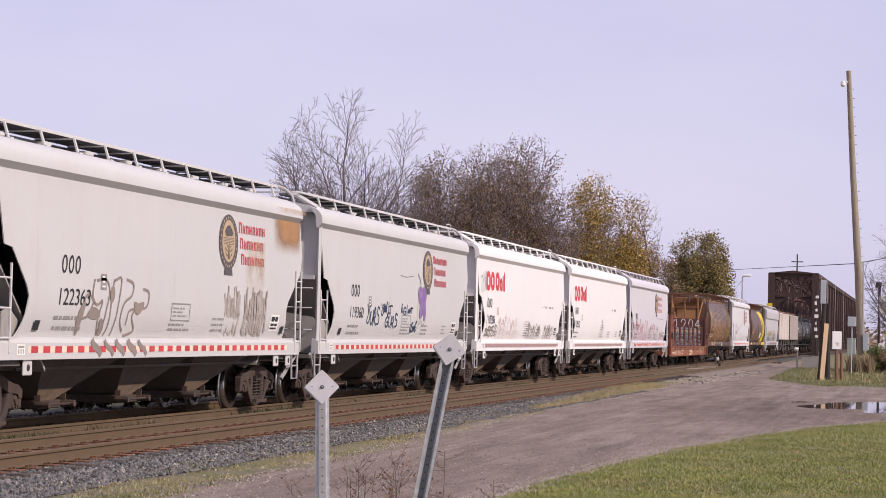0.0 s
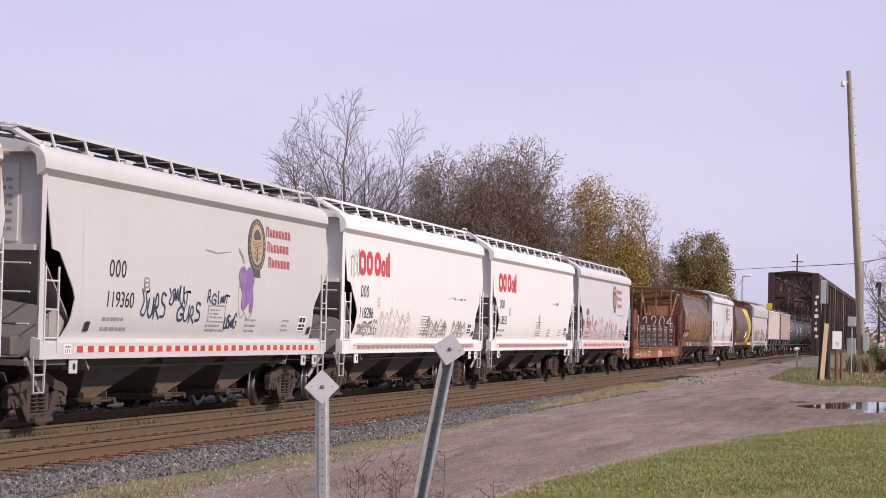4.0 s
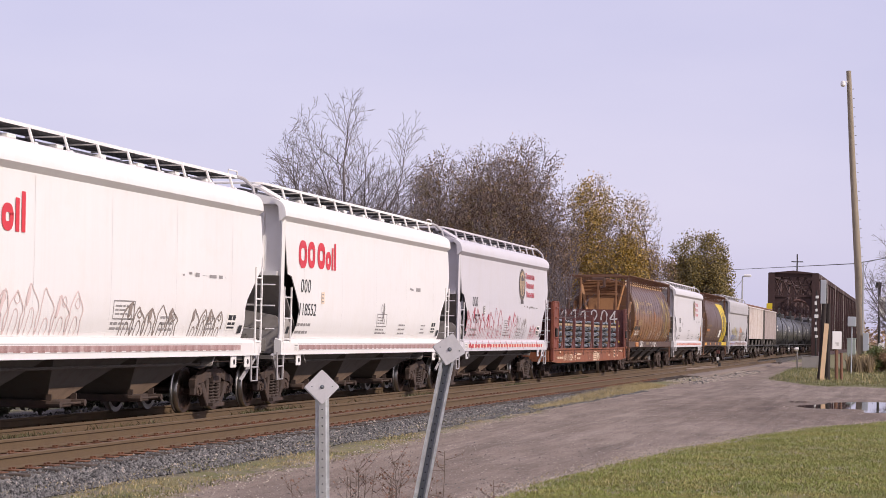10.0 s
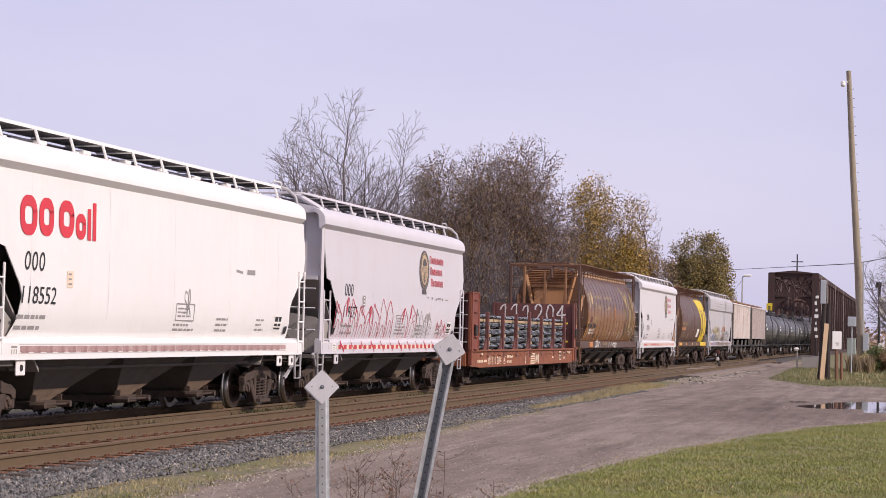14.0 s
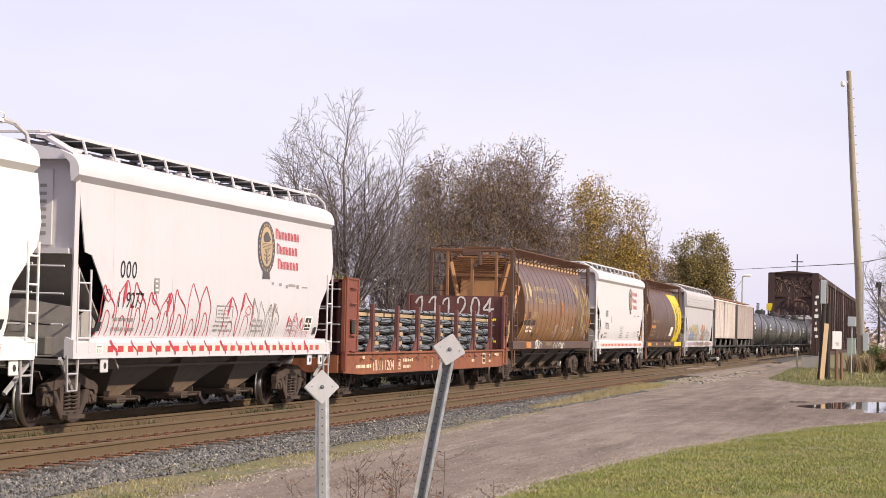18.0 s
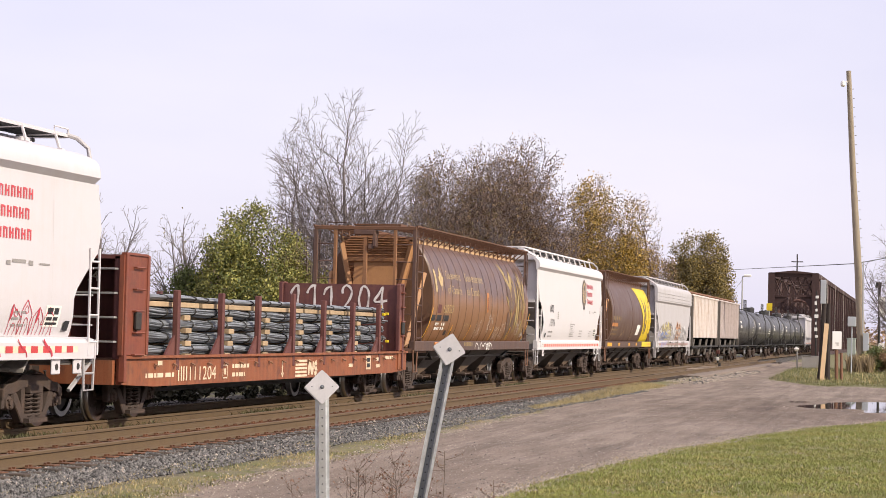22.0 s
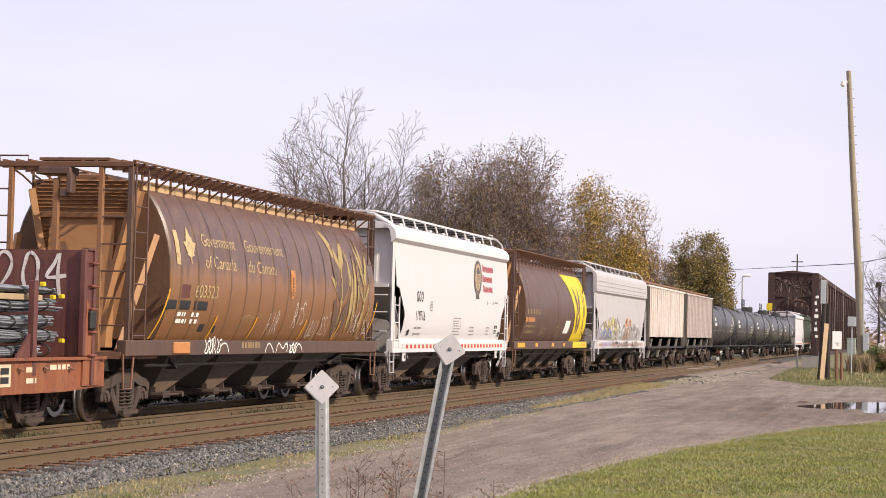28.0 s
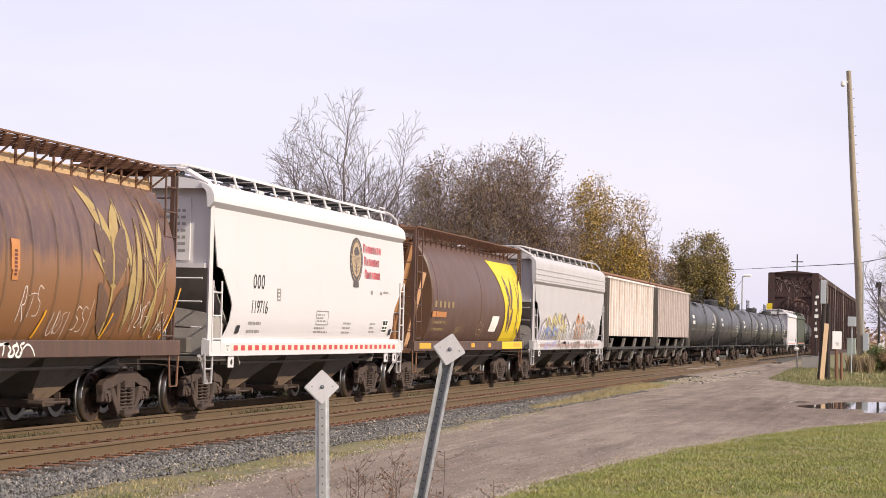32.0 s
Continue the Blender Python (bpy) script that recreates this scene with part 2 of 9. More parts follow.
def stain_material(name, base, core, strength):
    """Rust that has bled into paint: dense in the middle of its sheet, fading into the paint at the edges."""
    m = surface(name, base, 0.75, var=0.35, scale=8, bump=0, dirt=core, dirt_amount=0.8)
    n, l = m.node_tree.nodes, m.node_tree.links
    bsdf = n["Principled BSDF"]
    co = n.new("ShaderNodeTexCoord")
    sep = n.new("ShaderNodeSeparateXYZ")
    l.new(co.outputs["Generated"], sep.inputs[0])

    def fade(sock, top):
        r = n.new("ShaderNodeMapRange")
        r.interpolation_type = "SMOOTHSTEP"
        r.inputs["From Min"].default_value, r.inputs["From Max"].default_value = 0.0, top
        l.new(sock, r.inputs["Value"])
        return r.outputs["Result"]

    def math2(op, a, b):
        x = n.new("ShaderNodeMath")
        x.operation = op
        for k, v in enumerate((a, b)):
            if isinstance(v, float):
                x.inputs[k].default_value = v
            else:
                l.new(v, x.inputs[k])
        return x.outputs[0]
    noise = n.new("ShaderNodeTexNoise")
    noise.inputs["Scale"].default_value, noise.inputs["Detail"].default_value = 3.5, 6.0
    l.new(co.outputs["Object"], noise.inputs["Vector"])
    shape_of = math2("MULTIPLY", math2("MULTIPLY", fade(sep.outputs["X"], 0.4), fade(math2("SUBTRACT", 1.1, sep.outputs["X"]), 0.25)), fade(sep.outputs["Z"], 0.75))
    alpha = math2("MULTIPLY", shape_of, math2("ADD", math2("MULTIPLY", noise.outputs["Fac"], 1.2), strength))
    clear = n.new("ShaderNodeBsdfTransparent")
    mix = n.new("ShaderNodeMixShader")
    lim = n.new("ShaderNodeClamp")
    l.new(alpha, lim.inputs["Value"])
    l.new(lim.outputs[0], mix.inputs["Fac"])
    l.new(clear.outputs[0], mix.inputs[1])
    l.new(bsdf.outputs[0], mix.inputs[2])
    l.new(mix.outputs[0], n["Material Output"].inputs["Surface"])
    return m


M["rust_bloom"] = stain_material("bled rust", (0.40, 0.21, 0.09), (0.24, 0.14, 0.09), 0.45)
M["rust_tint"] = stain_material("faint rust run", (0.55, 0.38, 0.22), (0.6, 0.48, 0.33), -0.25)


def leaf_material(name, base, amount=0.45):
    m = surface(name, base, 0.65, var=0.2, island=amount, bump=0)
    return m


M["leaf_brown"] = leaf_material("brown autumn leaves", (0.24, 0.145, 0.075))
M["leaf_yellow"] = leaf_material("yellow autumn leaves", (0.36, 0.225, 0.04))
M["leaf_green"] = leaf_material("dull green leaves", (0.105, 0.125, 0.035))
M["leaf_gold"] = leaf_material("gold green leaves", (0.27, 0.19, 0.045))
M["leaf_light"] = leaf_material("light olive green leaves", (0.25, 0.235, 0.06))
M["leaf_olive"] = leaf_material("olive brown leaves", (0.19, 0.15, 0.06))
M["leaf_orange"] = leaf_material("orange green leaves", (0.3, 0.17, 0.03))
M["grass_blade"] = surface("lawn grass", (0.205, 0.225, 0.052), 0.65, var=0.35, scale=2.2, dirt=(0.32, 0.265, 0.085), dirt_amount=0.8, island=0.28, bump=0)
M["dry_blade"] = leaf_material("dry straw grass", (0.34, 0.27, 0.13))
M["pebble"] = leaf_material("pale pebbles", (0.33, 0.28, 0.235), 0.6)
M["weed_straw"] = leaf_material("brown straw", (0.22, 0.16, 0.09))
M["weed_dark"] = leaf_material("dark low weeds", (0.09, 0.085, 0.035))
M["weed_green"] = leaf_material("dull green weeds", (0.14, 0.14, 0.045))
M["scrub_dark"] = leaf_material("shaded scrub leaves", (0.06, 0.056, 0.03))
M["weed_red"] = leaf_material("ruddy dry weed leaves", (0.2, 0.095, 0.055), 0.3)
M["weed"] = leaf_material("brown dead weed stalks", (0.13, 0.085, 0.06), 0.3)


# ---- mesh helpers ----
def mesh_of(bm, name, material, smooth=False):
    bmesh.ops.recalc_face_normals(bm, faces=bm.faces)
    me = bpy.data.meshes.new(name)
    bm.to_mesh(me)
    bm.free()
    for mt in (material if isinstance(material, (list, tuple)) else (material,)):
        me.materials.append(mt)
    if smooth:
        me.shade_smooth()
        me.set_sharp_from_angle(angle=radians(35))
    return me


def part(name, bm, material, parent, label="", smooth=False):
    """Links a bmesh, or a ready mesh, as one mesh object under a thing or a part."""
    me = bm if isinstance(bm, bpy.types.Mesh) else mesh_of(bm, name, material, smooth)
    ob = new(name, me)
    ob.parent = parent
    return tagged(ob, label) if label else ob


def thing(name, label, category, group="", at=None, kind=""):
    ob = new(name)
    ob.empty_display_size = 0.3
    if at is not None:
        ob.matrix_basis = at
    return tagged(ob, label, category, group, kind)


def quad(bm, a, b, c, d):
    return bm.faces.new([bm.verts.new(p) for p in (a, b, c, d)])


def box(bm, x0, x1, y0, y1, z0, z1, m=None):
    vs = [bm.verts.new((x, y, z)) for x in (x0, x1) for y in (y0, y1) for z in (z0, z1)]
    for f in ((0, 1, 3, 2), (4, 6, 7, 5), (0, 4, 5, 1), (2, 3, 7, 6), (0, 2, 6, 4), (1, 5, 7, 3)):
        bm.faces.new([vs[i] for i in f])
    if m is not None:
        for v in vs:
            v.co = m @ v.co
    return vs


def bbox(bm, x0, x1, y0, y1, z0, z1, b=0.01):
    """A box with bevelled edges."""
    vs = box(bm, x0, x1, y0, y1, z0, z1)
    es = list({e for v in vs for e in v.link_edges})
    bmesh.ops.bevel(bm, geom=es, offset=b, segments=1, affect="EDGES")


def prism(bm, pts, axis, a, b):
    """A flat outline (u, v) pushed from a to b along axis: 'x' (y, z), 'y' (x, z) or 'z' (x, y)."""
    def at(p, w):
        return (w, p[0], p[1]) if axis == "x" else (p[0], w, p[1]) if axis == "y" else (p[0], p[1], w)
    v0, v1 = [bm.verts.new(at(p, a)) for p in pts], [bm.verts.new(at(p, b)) for p in pts]
    bm.faces.new(v0)
    bm.faces.new(v1[::-1])
    for i in range(len(pts)):
        j = (i + 1) % len(pts)
        bm.faces.new((v0[i], v0[j], v1[j], v1[i]))
    return v0 + v1


def tube(bm, pts, r, n=6, r_end=None, caps=True):
    """A round bar along points; r may taper to r_end."""
    pts = [Vector(p) for p in pts]
    rings = []
    for i, p in enumerate(pts):
        d = (pts[min(i + 1, len(pts) - 1)] - pts[max(i - 1, 0)]).normalized()
        side = d.cross(Vector((0, 0, 1)))
        if side.length < 0.05:
            side = d.cross(Vector((1, 0, 0)))
        side.normalize()
        up = side.cross(d)
        rr = r if r_end is None else r + (r_end - r) * i / (len(pts) - 1)
        rings.append([bm.verts.new(p + (side * math.cos(k * math.tau / n) + up * math.sin(k * math.tau / n)) * rr) for k in range(n)])
    for a, b in zip(rings, rings[1:]):
        for k in range(n):
            bm.faces.new((a[k], a[(k + 1) % n], b[(k + 1) % n], b[k]))
    if caps:
        bm.faces.new(rings[0][::-1])
        bm.faces.new(rings[-1])


def lathe(bm, profile, m, n=24):
    """Turns a profile of (radius, along) round the axis z of m."""
    rings = []
    for r, z in profile:
        if r < 1e-5:
            rings.append([bm.verts.new(m @ Vector((0, 0, z)))])
        else:
            rings.append([bm.verts.new(m @ Vector((r * math.cos(k * math.tau / n), r * math.sin(k * math.tau / n), z))) for k in range(n)])
    for a, b in zip(rings, rings[1:]):
        for k in range(n):
            j = (k + 1) % n
            if len(a) == 1 and len(b) == 1:
                continue
            if len(a) == 1:
                bm.faces.new((a[0], b[k], b[j]))
            elif len(b) == 1:
                bm.faces.new((a[k], a[j], b[0]))
            else:
                bm.faces.new((a[k], a[j], b[j], b[k]))


CACHE = {}


def cached(key, build, material, smooth=False):
    """One mesh for all alike parts."""
    if key not in CACHE:
        bm = bmesh.new()
        build(bm)
        CACHE[key] = mesh_of(bm, key, material, smooth)
    return CACHE[key]


def placed(name, me, parent, x=0, y=0, z=0, rx=0, ry=0, rz=0, label=""):
    ob = part(name, me, None, parent, label)
    ob.matrix_basis = pose(x, y, z, rx, ry, rz)
    return ob


AXIS_Y = Matrix.Rotation(radians(-90), 4, "X")


# ---- the train's way ----
TRACK_Y = 14.965
NEAR_Y = 12.27


def train_shift(t):
    u = (t - 16.0) / 16.0
    return -(57.37 * u - 1.996 * u ** 2 + 0.94 * u ** 3 + 0.499 * u ** 4)


CARS, WHEELS = [], []


# ---- running gear ----
M["mid_grey"] = surface("dusty mid grey paint", (0.40, 0.38, 0.39), 0.55, var=0.08, dirt=(0.28, 0.25, 0.22), dirt_amount=0.4, streak=(0.27, 0.23, 0.2), streak_amount=0.4, bump=0.04)
M["dash_dull"] = surface("faded dull red dash", (0.34, 0.19, 0.175), 0.6, var=0.3, scale=14, bump=0, dirt=(0.5, 0.38, 0.35), dirt_amount=0.6)
M["spout_rust"] = surface("tan rusted spout", (0.36, 0.25, 0.17), 0.8, var=0.2, dirt=(0.16, 0.11, 0.08), dirt_amount=0.7)
M["web_grey"] = surface("dusty grey web steel", (0.33, 0.30, 0.275), 0.75, var=0.12, dirt=(0.2, 0.17, 0.15), dirt_amount=0.5)
def build_wheelset(bm):
    for sgn in (-1, 1):
        m = Matrix.Translation((0, sgn * 0.72, 0)) @ (AXIS_Y if sgn > 0 else AXIS_Y @ Matrix.Rotation(math.pi, 4, "X"))
        lathe(bm, [(0.0, 0.07), (0.11, 0.07), (0.12, 0.03), (0.2, 0.0), (0.36, 0.015), (0.385, 0.07), (0.45, 0.07), (0.457, 0.06),
                   (0.462, -0.03), (0.49, -0.045), (0.485, -0.07), (0.39, -0.07), (0.36, -0.03), (0.12, -0.04), (0.0, -0.04)], m, 28)
    tube(bm, [(0, -0.95, 0), (0, 0.95, 0)], 0.08, 10)
    for sgn in (-1, 1):
        for k in range(5):
            a = k * math.tau / 5
            box(bm, 0.27 * math.cos(a) - 0.025, 0.27 * math.cos(a) + 0.025, sgn * 0.72 - 0.005 + sgn * 0.02, sgn * 0.72 + 0.02 + sgn * 0.03,
                0.27 * math.sin(a) - 0.025, 0.27 * math.sin(a) + 0.025)


def wheelset_mesh():
    """The wheelset with bare bright metal on its treads and rim edges."""
    if "wheelset" not in CACHE:
        me = cached("wheelset", build_wheelset, (M["wheel_steel"], M["tread_steel"]), True)
        for p in me.polygons:
            p.material_index = 1 if 0.425 < math.hypot(p.center.x, p.center.z) and abs(p.center.y) > 0.6 else 0
    return CACHE["wheelset"]


def build_sideframe(bm):
    """Cast side frame in the plane y = 0: arched top member, sagging bottom member, columns and bearing jaws round an open spring window."""
    pieces = [[(-1.14, 0.5), (-1.14, 0.66), (-0.98, 0.74), (-0.7, 0.76), (-0.42, 0.88), (0.42, 0.88), (0.7, 0.76), (0.98, 0.74), (1.14, 0.66), (1.14, 0.5), (1.02, 0.52), (0.98, 0.6), (0.66, 0.6), (0.4, 0.7), (-0.4, 0.7), (-0.66, 0.6), (-0.98, 0.6), (-1.02, 0.52)],
              [(-0.78, 0.6), (-0.62, 0.6), (-0.36, 0.25), (0.36, 0.25), (0.62, 0.6), (0.78, 0.6), (0.74, 0.46), (0.42, 0.12), (-0.42, 0.12), (-0.74, 0.46)],
              [(-0.42, 0.2), (-0.29, 0.2), (-0.29, 0.75), (-0.42, 0.75)], [(0.29, 0.2), (0.42, 0.2), (0.42, 0.75), (0.29, 0.75)],
              [(-1.14, 0.36), (-1.04, 0.36), (-1.04, 0.56), (-1.14, 0.56)], [(1.04, 0.36), (1.14, 0.36), (1.14, 0.56), (1.04, 0.56)],
              [(-0.78, 0.34), (-0.7, 0.36), (-0.7, 0.6), (-0.78, 0.6)], [(0.7, 0.36), (0.78, 0.34), (0.78, 0.6), (0.7, 0.6)]]
    for k, outer in enumerate(pieces):
        w = 0.075 if k < 2 else 0.06
        vs = prism(bm, outer, "y", -w, w)
        es = list({e for v in vs for e in v.link_edges if abs(e.verts[0].co.y - e.verts[1].co.y) < 1e-4})
        bmesh.ops.bevel(bm, geom=es, offset=0.015, segments=1, affect="EDGES")
    box(bm, -0.36, 0.36, -0.17, 0.1, 0.12, 0.19)


def build_bearing(bm):
    lathe(bm, [(0.0, 0.13), (0.05, 0.13), (0.055, 0.10), (0.11, 0.09), (0.125, 0.05), (0.125, -0.08), (0.0, -0.08)],
          AXIS_Y @ Matrix.Rotation(math.pi, 4, "X"), 14)
    for k in range(3):
        a = k * math.tau / 3 + 0.5
        tube(bm, [(0.075 * math.cos(a), -0.09, 0.075 * math.sin(a)), (0.075 * math.cos(a), -0.125, 0.075 * math.sin(a))], 0.02, 6)


def build_spring(bm):
    pts = []
    for k in range(6 * 10 + 1):
        a = k * math.tau / 10
        pts.append((0.085 * math.cos(a), 0.085 * math.sin(a), 0.19 + 0.39 * k / 60))
    tube(bm, pts, 0.021, 5)


def build_bolster(bm):
    prism(bm, [(-0.9, 0.6), (-0.9, 0.8), (-0.35, 0.92), (0.35, 0.92), (0.9, 0.8), (0.9, 0.6), (0.35, 0.45), (-0.35, 0.45)], "x", -0.22, 0.22)
    for sgn in (-1, 1):
        bbox(bm, -0.24, 0.24, sgn * 1.03 - 0.13, sgn * 1.03 + 0.13, 0.58, 0.72, 0.015)
    for x in (-0.5, 0.5):
        box(bm, x - 0.05, x + 0.05, -0.75, 0.75, 0.42, 0.52)
        for sgn in (-1, 1):
            bbox(bm, x - 0.06 + (0.02 if x > 0 else -0.02), x + 0.06, sgn * 0.72 - 0.06, sgn * 0.72 + 0.06, 0.3, 0.6, 0.012)


def add_truck(car, x):
    """A two-axle freight truck under a car."""
    truck = placed("truck", cached("truck_bolster", build_bolster, M["truck_steel"]), car, x)
    tagged(truck, "rusty cast steel two-axle truck")
    for sgn in (-1, 1):
        placed("side_frame", cached("side_frame", build_sideframe, M["truck_steel"]), truck, 0, sgn * 1.03, 0, 0, 0, 0 if sgn < 0 else 180)
        for dx in (-0.15, 0.15):
            placed("spring", cached("spring", build_spring, M["truck_steel"], True), truck, dx, sgn * 1.05)
        for dx in (-0.889, 0.889):
            placed("bearing", cached("bearing", build_bearing, M["truck_steel"]), truck, dx, sgn * 1.0, 0.457, 0, 0, 0 if sgn < 0 else 180)
    for dx in (-0.889, 0.889):
        ws = placed("wheelset", wheelset_mesh(), truck, dx, 0, 0.457, label="worn steel wheels on an axle")
        WHEELS.append((ws, dx))


def build_coupler(bm):
    bbox(bm, 0.0, 0.62, -0.09, 0.09, 0.76, 0.92, 0.02)
    prism(bm, [(-0.22, 0.16), (0.02, 0.17), (0.06, 0.1), (0.06, -0.12), (-0.05, -0.17), (-0.08, -0.05), (-0.2, 0.02)], "z", 0.7, 0.98)
    tube(bm, [(-0.1, -0.3, 0.9), (-0.02, -0.3, 0.6), (-0.15, -0.3, 0.45), (-0.3, -0.28, 0.55)], 0.03, 6)
    tube(bm, [(0.1, 0.1, 0.95), (0.15, -0.6, 0.98), (0.12, -1.25, 0.93), (0.12, -1.3, 0.8)], 0.016, 5)


def add_couplers(car, half):
    me = cached("coupler", build_coupler, M["truck_steel"])
    placed("coupler", me, car, -half + 0.2)
    placed("coupler", me, car, half - 0.2, 0, 0, 0, 0, 180)


# ---- markings on a side ----
def bar(bm, x0, x1, z0, z1, fy, n=3, lean=0.0):
    """A painted bar on the near side, following the side's profile fy(z)."""
    rows = []
    for k in range(n + 1):
        z = z0 + (z1 - z0) * k / n
        rows.append([bm.verts.new((x + lean * (z - z0), -fy(z), z)) for x in (x0, x1)])
    for a, b in zip(rows, rows[1:]):
        bm.faces.new((a[0], a[1], b[1], b[0]))


def shape(bm, pts, fy):
    bm.faces.new([bm.verts.new((x, -fy(z), z)) for x, z in pts])


def ribbon(bm, pts, w, fy, taper=False):
    """A brush stroke along (x, z) points."""
    rows, n = [], len(pts)
    for i, (x, z) in enumerate(pts):
        a, b = pts[max(i - 1, 0)], pts[min(i + 1, n - 1)]
        dx, dz = b[0] - a[0], b[1] - a[1]
        d = math.hypot(dx, dz) or 1.0
        ww = w * (0.25 + 1.5 * math.sin(math.pi * (i + 0.3) / (n - 0.4)) if taper else 1.0) / 2
        ox, oz = -dz / d * ww, dx / d * ww
        rows.append((bm.verts.new((x + ox, -fy(z + oz), z + oz)), bm.verts.new((x - ox, -fy(z - oz), z - oz))))
    for a, b in zip(rows, rows[1:]):
        bm.faces.new((a[0], a[1], b[1], b[0]))


def arc(cx, cz, rx, rz, a0, a1, n=12):
    return [(cx + rx * math.cos(radians(a0 + (a1 - a0) * k / n)), cz + rz * math.sin(radians(a0 + (a1 - a0) * k / n))) for k in range(n + 1)]


def lettering(name, words, x, z, height, width, fy, material, car, label="", lean=0.0):
    """Words or numbers painted on the near side: height of the capitals and length of the line in metres."""
    cu = bpy.data.curves.new(name, "FONT")
    cu.body, cu.size = words, height / 0.72
    tmp = bpy.data.objects.new(name, cu)
    me = bpy.data.meshes.new_from_object(tmp)
    bpy.data.objects.remove(tmp)
    xs = [v.co.x for v in me.vertices]
    x_min, k = min(xs), width / (max(xs) - min(xs))
    for v in me.vertices:
        px, pz = x + (v.co.x - x_min) * k, z + v.co.y
        v.co = (px + lean * v.co.y, -fy(pz), pz)
    me.materials.append(material)
    return part(name, me, None, car, label)


def small_print(bm, x, z, w, rows, fy, gap=0.13, h=0.06, seed=0):
    rnd = random.Random(seed)
    for r in range(rows):
        xx = x
        end = x + w * rnd.uniform(0.6, 1.0)
        while xx < end:
            ww = rnd.uniform(0.08, 0.3)
            bar(bm, xx, min(xx + ww, end), z - r * gap, z - r * gap + h, fy, 1)
            xx += ww + 0.05


def smooth(pts, n=5):
    """A flowing curve through a few (x, z) points."""
    out = []
    for i in range(len(pts) - 1):
        p0, p1, p2, p3 = pts[max(i - 1, 0)], pts[i], pts[i + 1], pts[min(i + 2, len(pts) - 1)]
        for k in range(n):
            u = k / n
            out.append(tuple(0.5 * (2 * b + (c - a) * u + (2 * a - 5 * b + 4 * c - d) * u * u + (3 * b - a - 3 * c + d) * u ** 3) for a, b, c, d in zip(p0, p1, p2, p3)))
    return out + [pts[-1]]


# hand movements of a spray can in a unit square
FLICKS = [
    [(0.75, 0.9), (0.3, 1.0), (0.2, 0.65), (0.65, 0.45), (0.6, 0.1), (0.1, 0.05)],
    [(0.1, 0.0), (0.25, 0.95), (0.5, 1.0), (0.55, 0.55), (0.3, 0.45), (0.8, 0.0)],
    [(0.0, 0.75), (0.5, 0.85), (1.0, 0.8), (0.5, 0.82), (0.45, 0.4), (0.35, 0.0)],
    [(0.2, 0.9), (0.15, 0.3), (0.4, 0.0), (0.7, 0.2), (0.75, 0.95), (0.8, 0.3), (1.0, 0.05)],
    [(0.9, 0.75), (0.5, 1.0), (0.1, 0.6), (0.25, 0.1), (0.7, 0.05), (0.85, 0.4), (0.45, 0.45)],
    [(0.0, 0.1), (0.2, 0.7), (0.35, 0.2), (0.55, 0.8), (0.7, 0.2), (1.0, 1.0)],
    [(0.5, 1.1), (0.45, 0.5), (0.5, -0.15)],
    [(0.1, 0.95), (0.4, 0.5), (0.15, 0.1), (0.55, 0.0), (0.8, 0.35), (0.6, 0.75), (1.0, 0.9)],
]


def scribble(bm, x0, x1, z0, z1, fy, w, seed, strokes=8, loops=2):
    """Quick spray-can handwriting without meaning along a stretch of the side."""
    rnd = random.Random(seed)
    step = (x1 - x0) / strokes
    for k in range(strokes):
        flick = FLICKS[rnd.randrange(len(FLICKS))]
        a, tall, lift = x0 + step * (k - 0.12), (z1 - z0) * rnd.uniform(0.7, 1.05), (z1 - z0) * rnd.uniform(-0.06, 0.12)
        lean = rnd.uniform(0.0, 0.25) * step
        pts = [(a + step * 1.25 * u + lean * v, z0 + lift + tall * v) for u, v in flick]
        ribbon(bm, smooth(pts, 4), w * rnd.uniform(0.7, 1.3), fy)


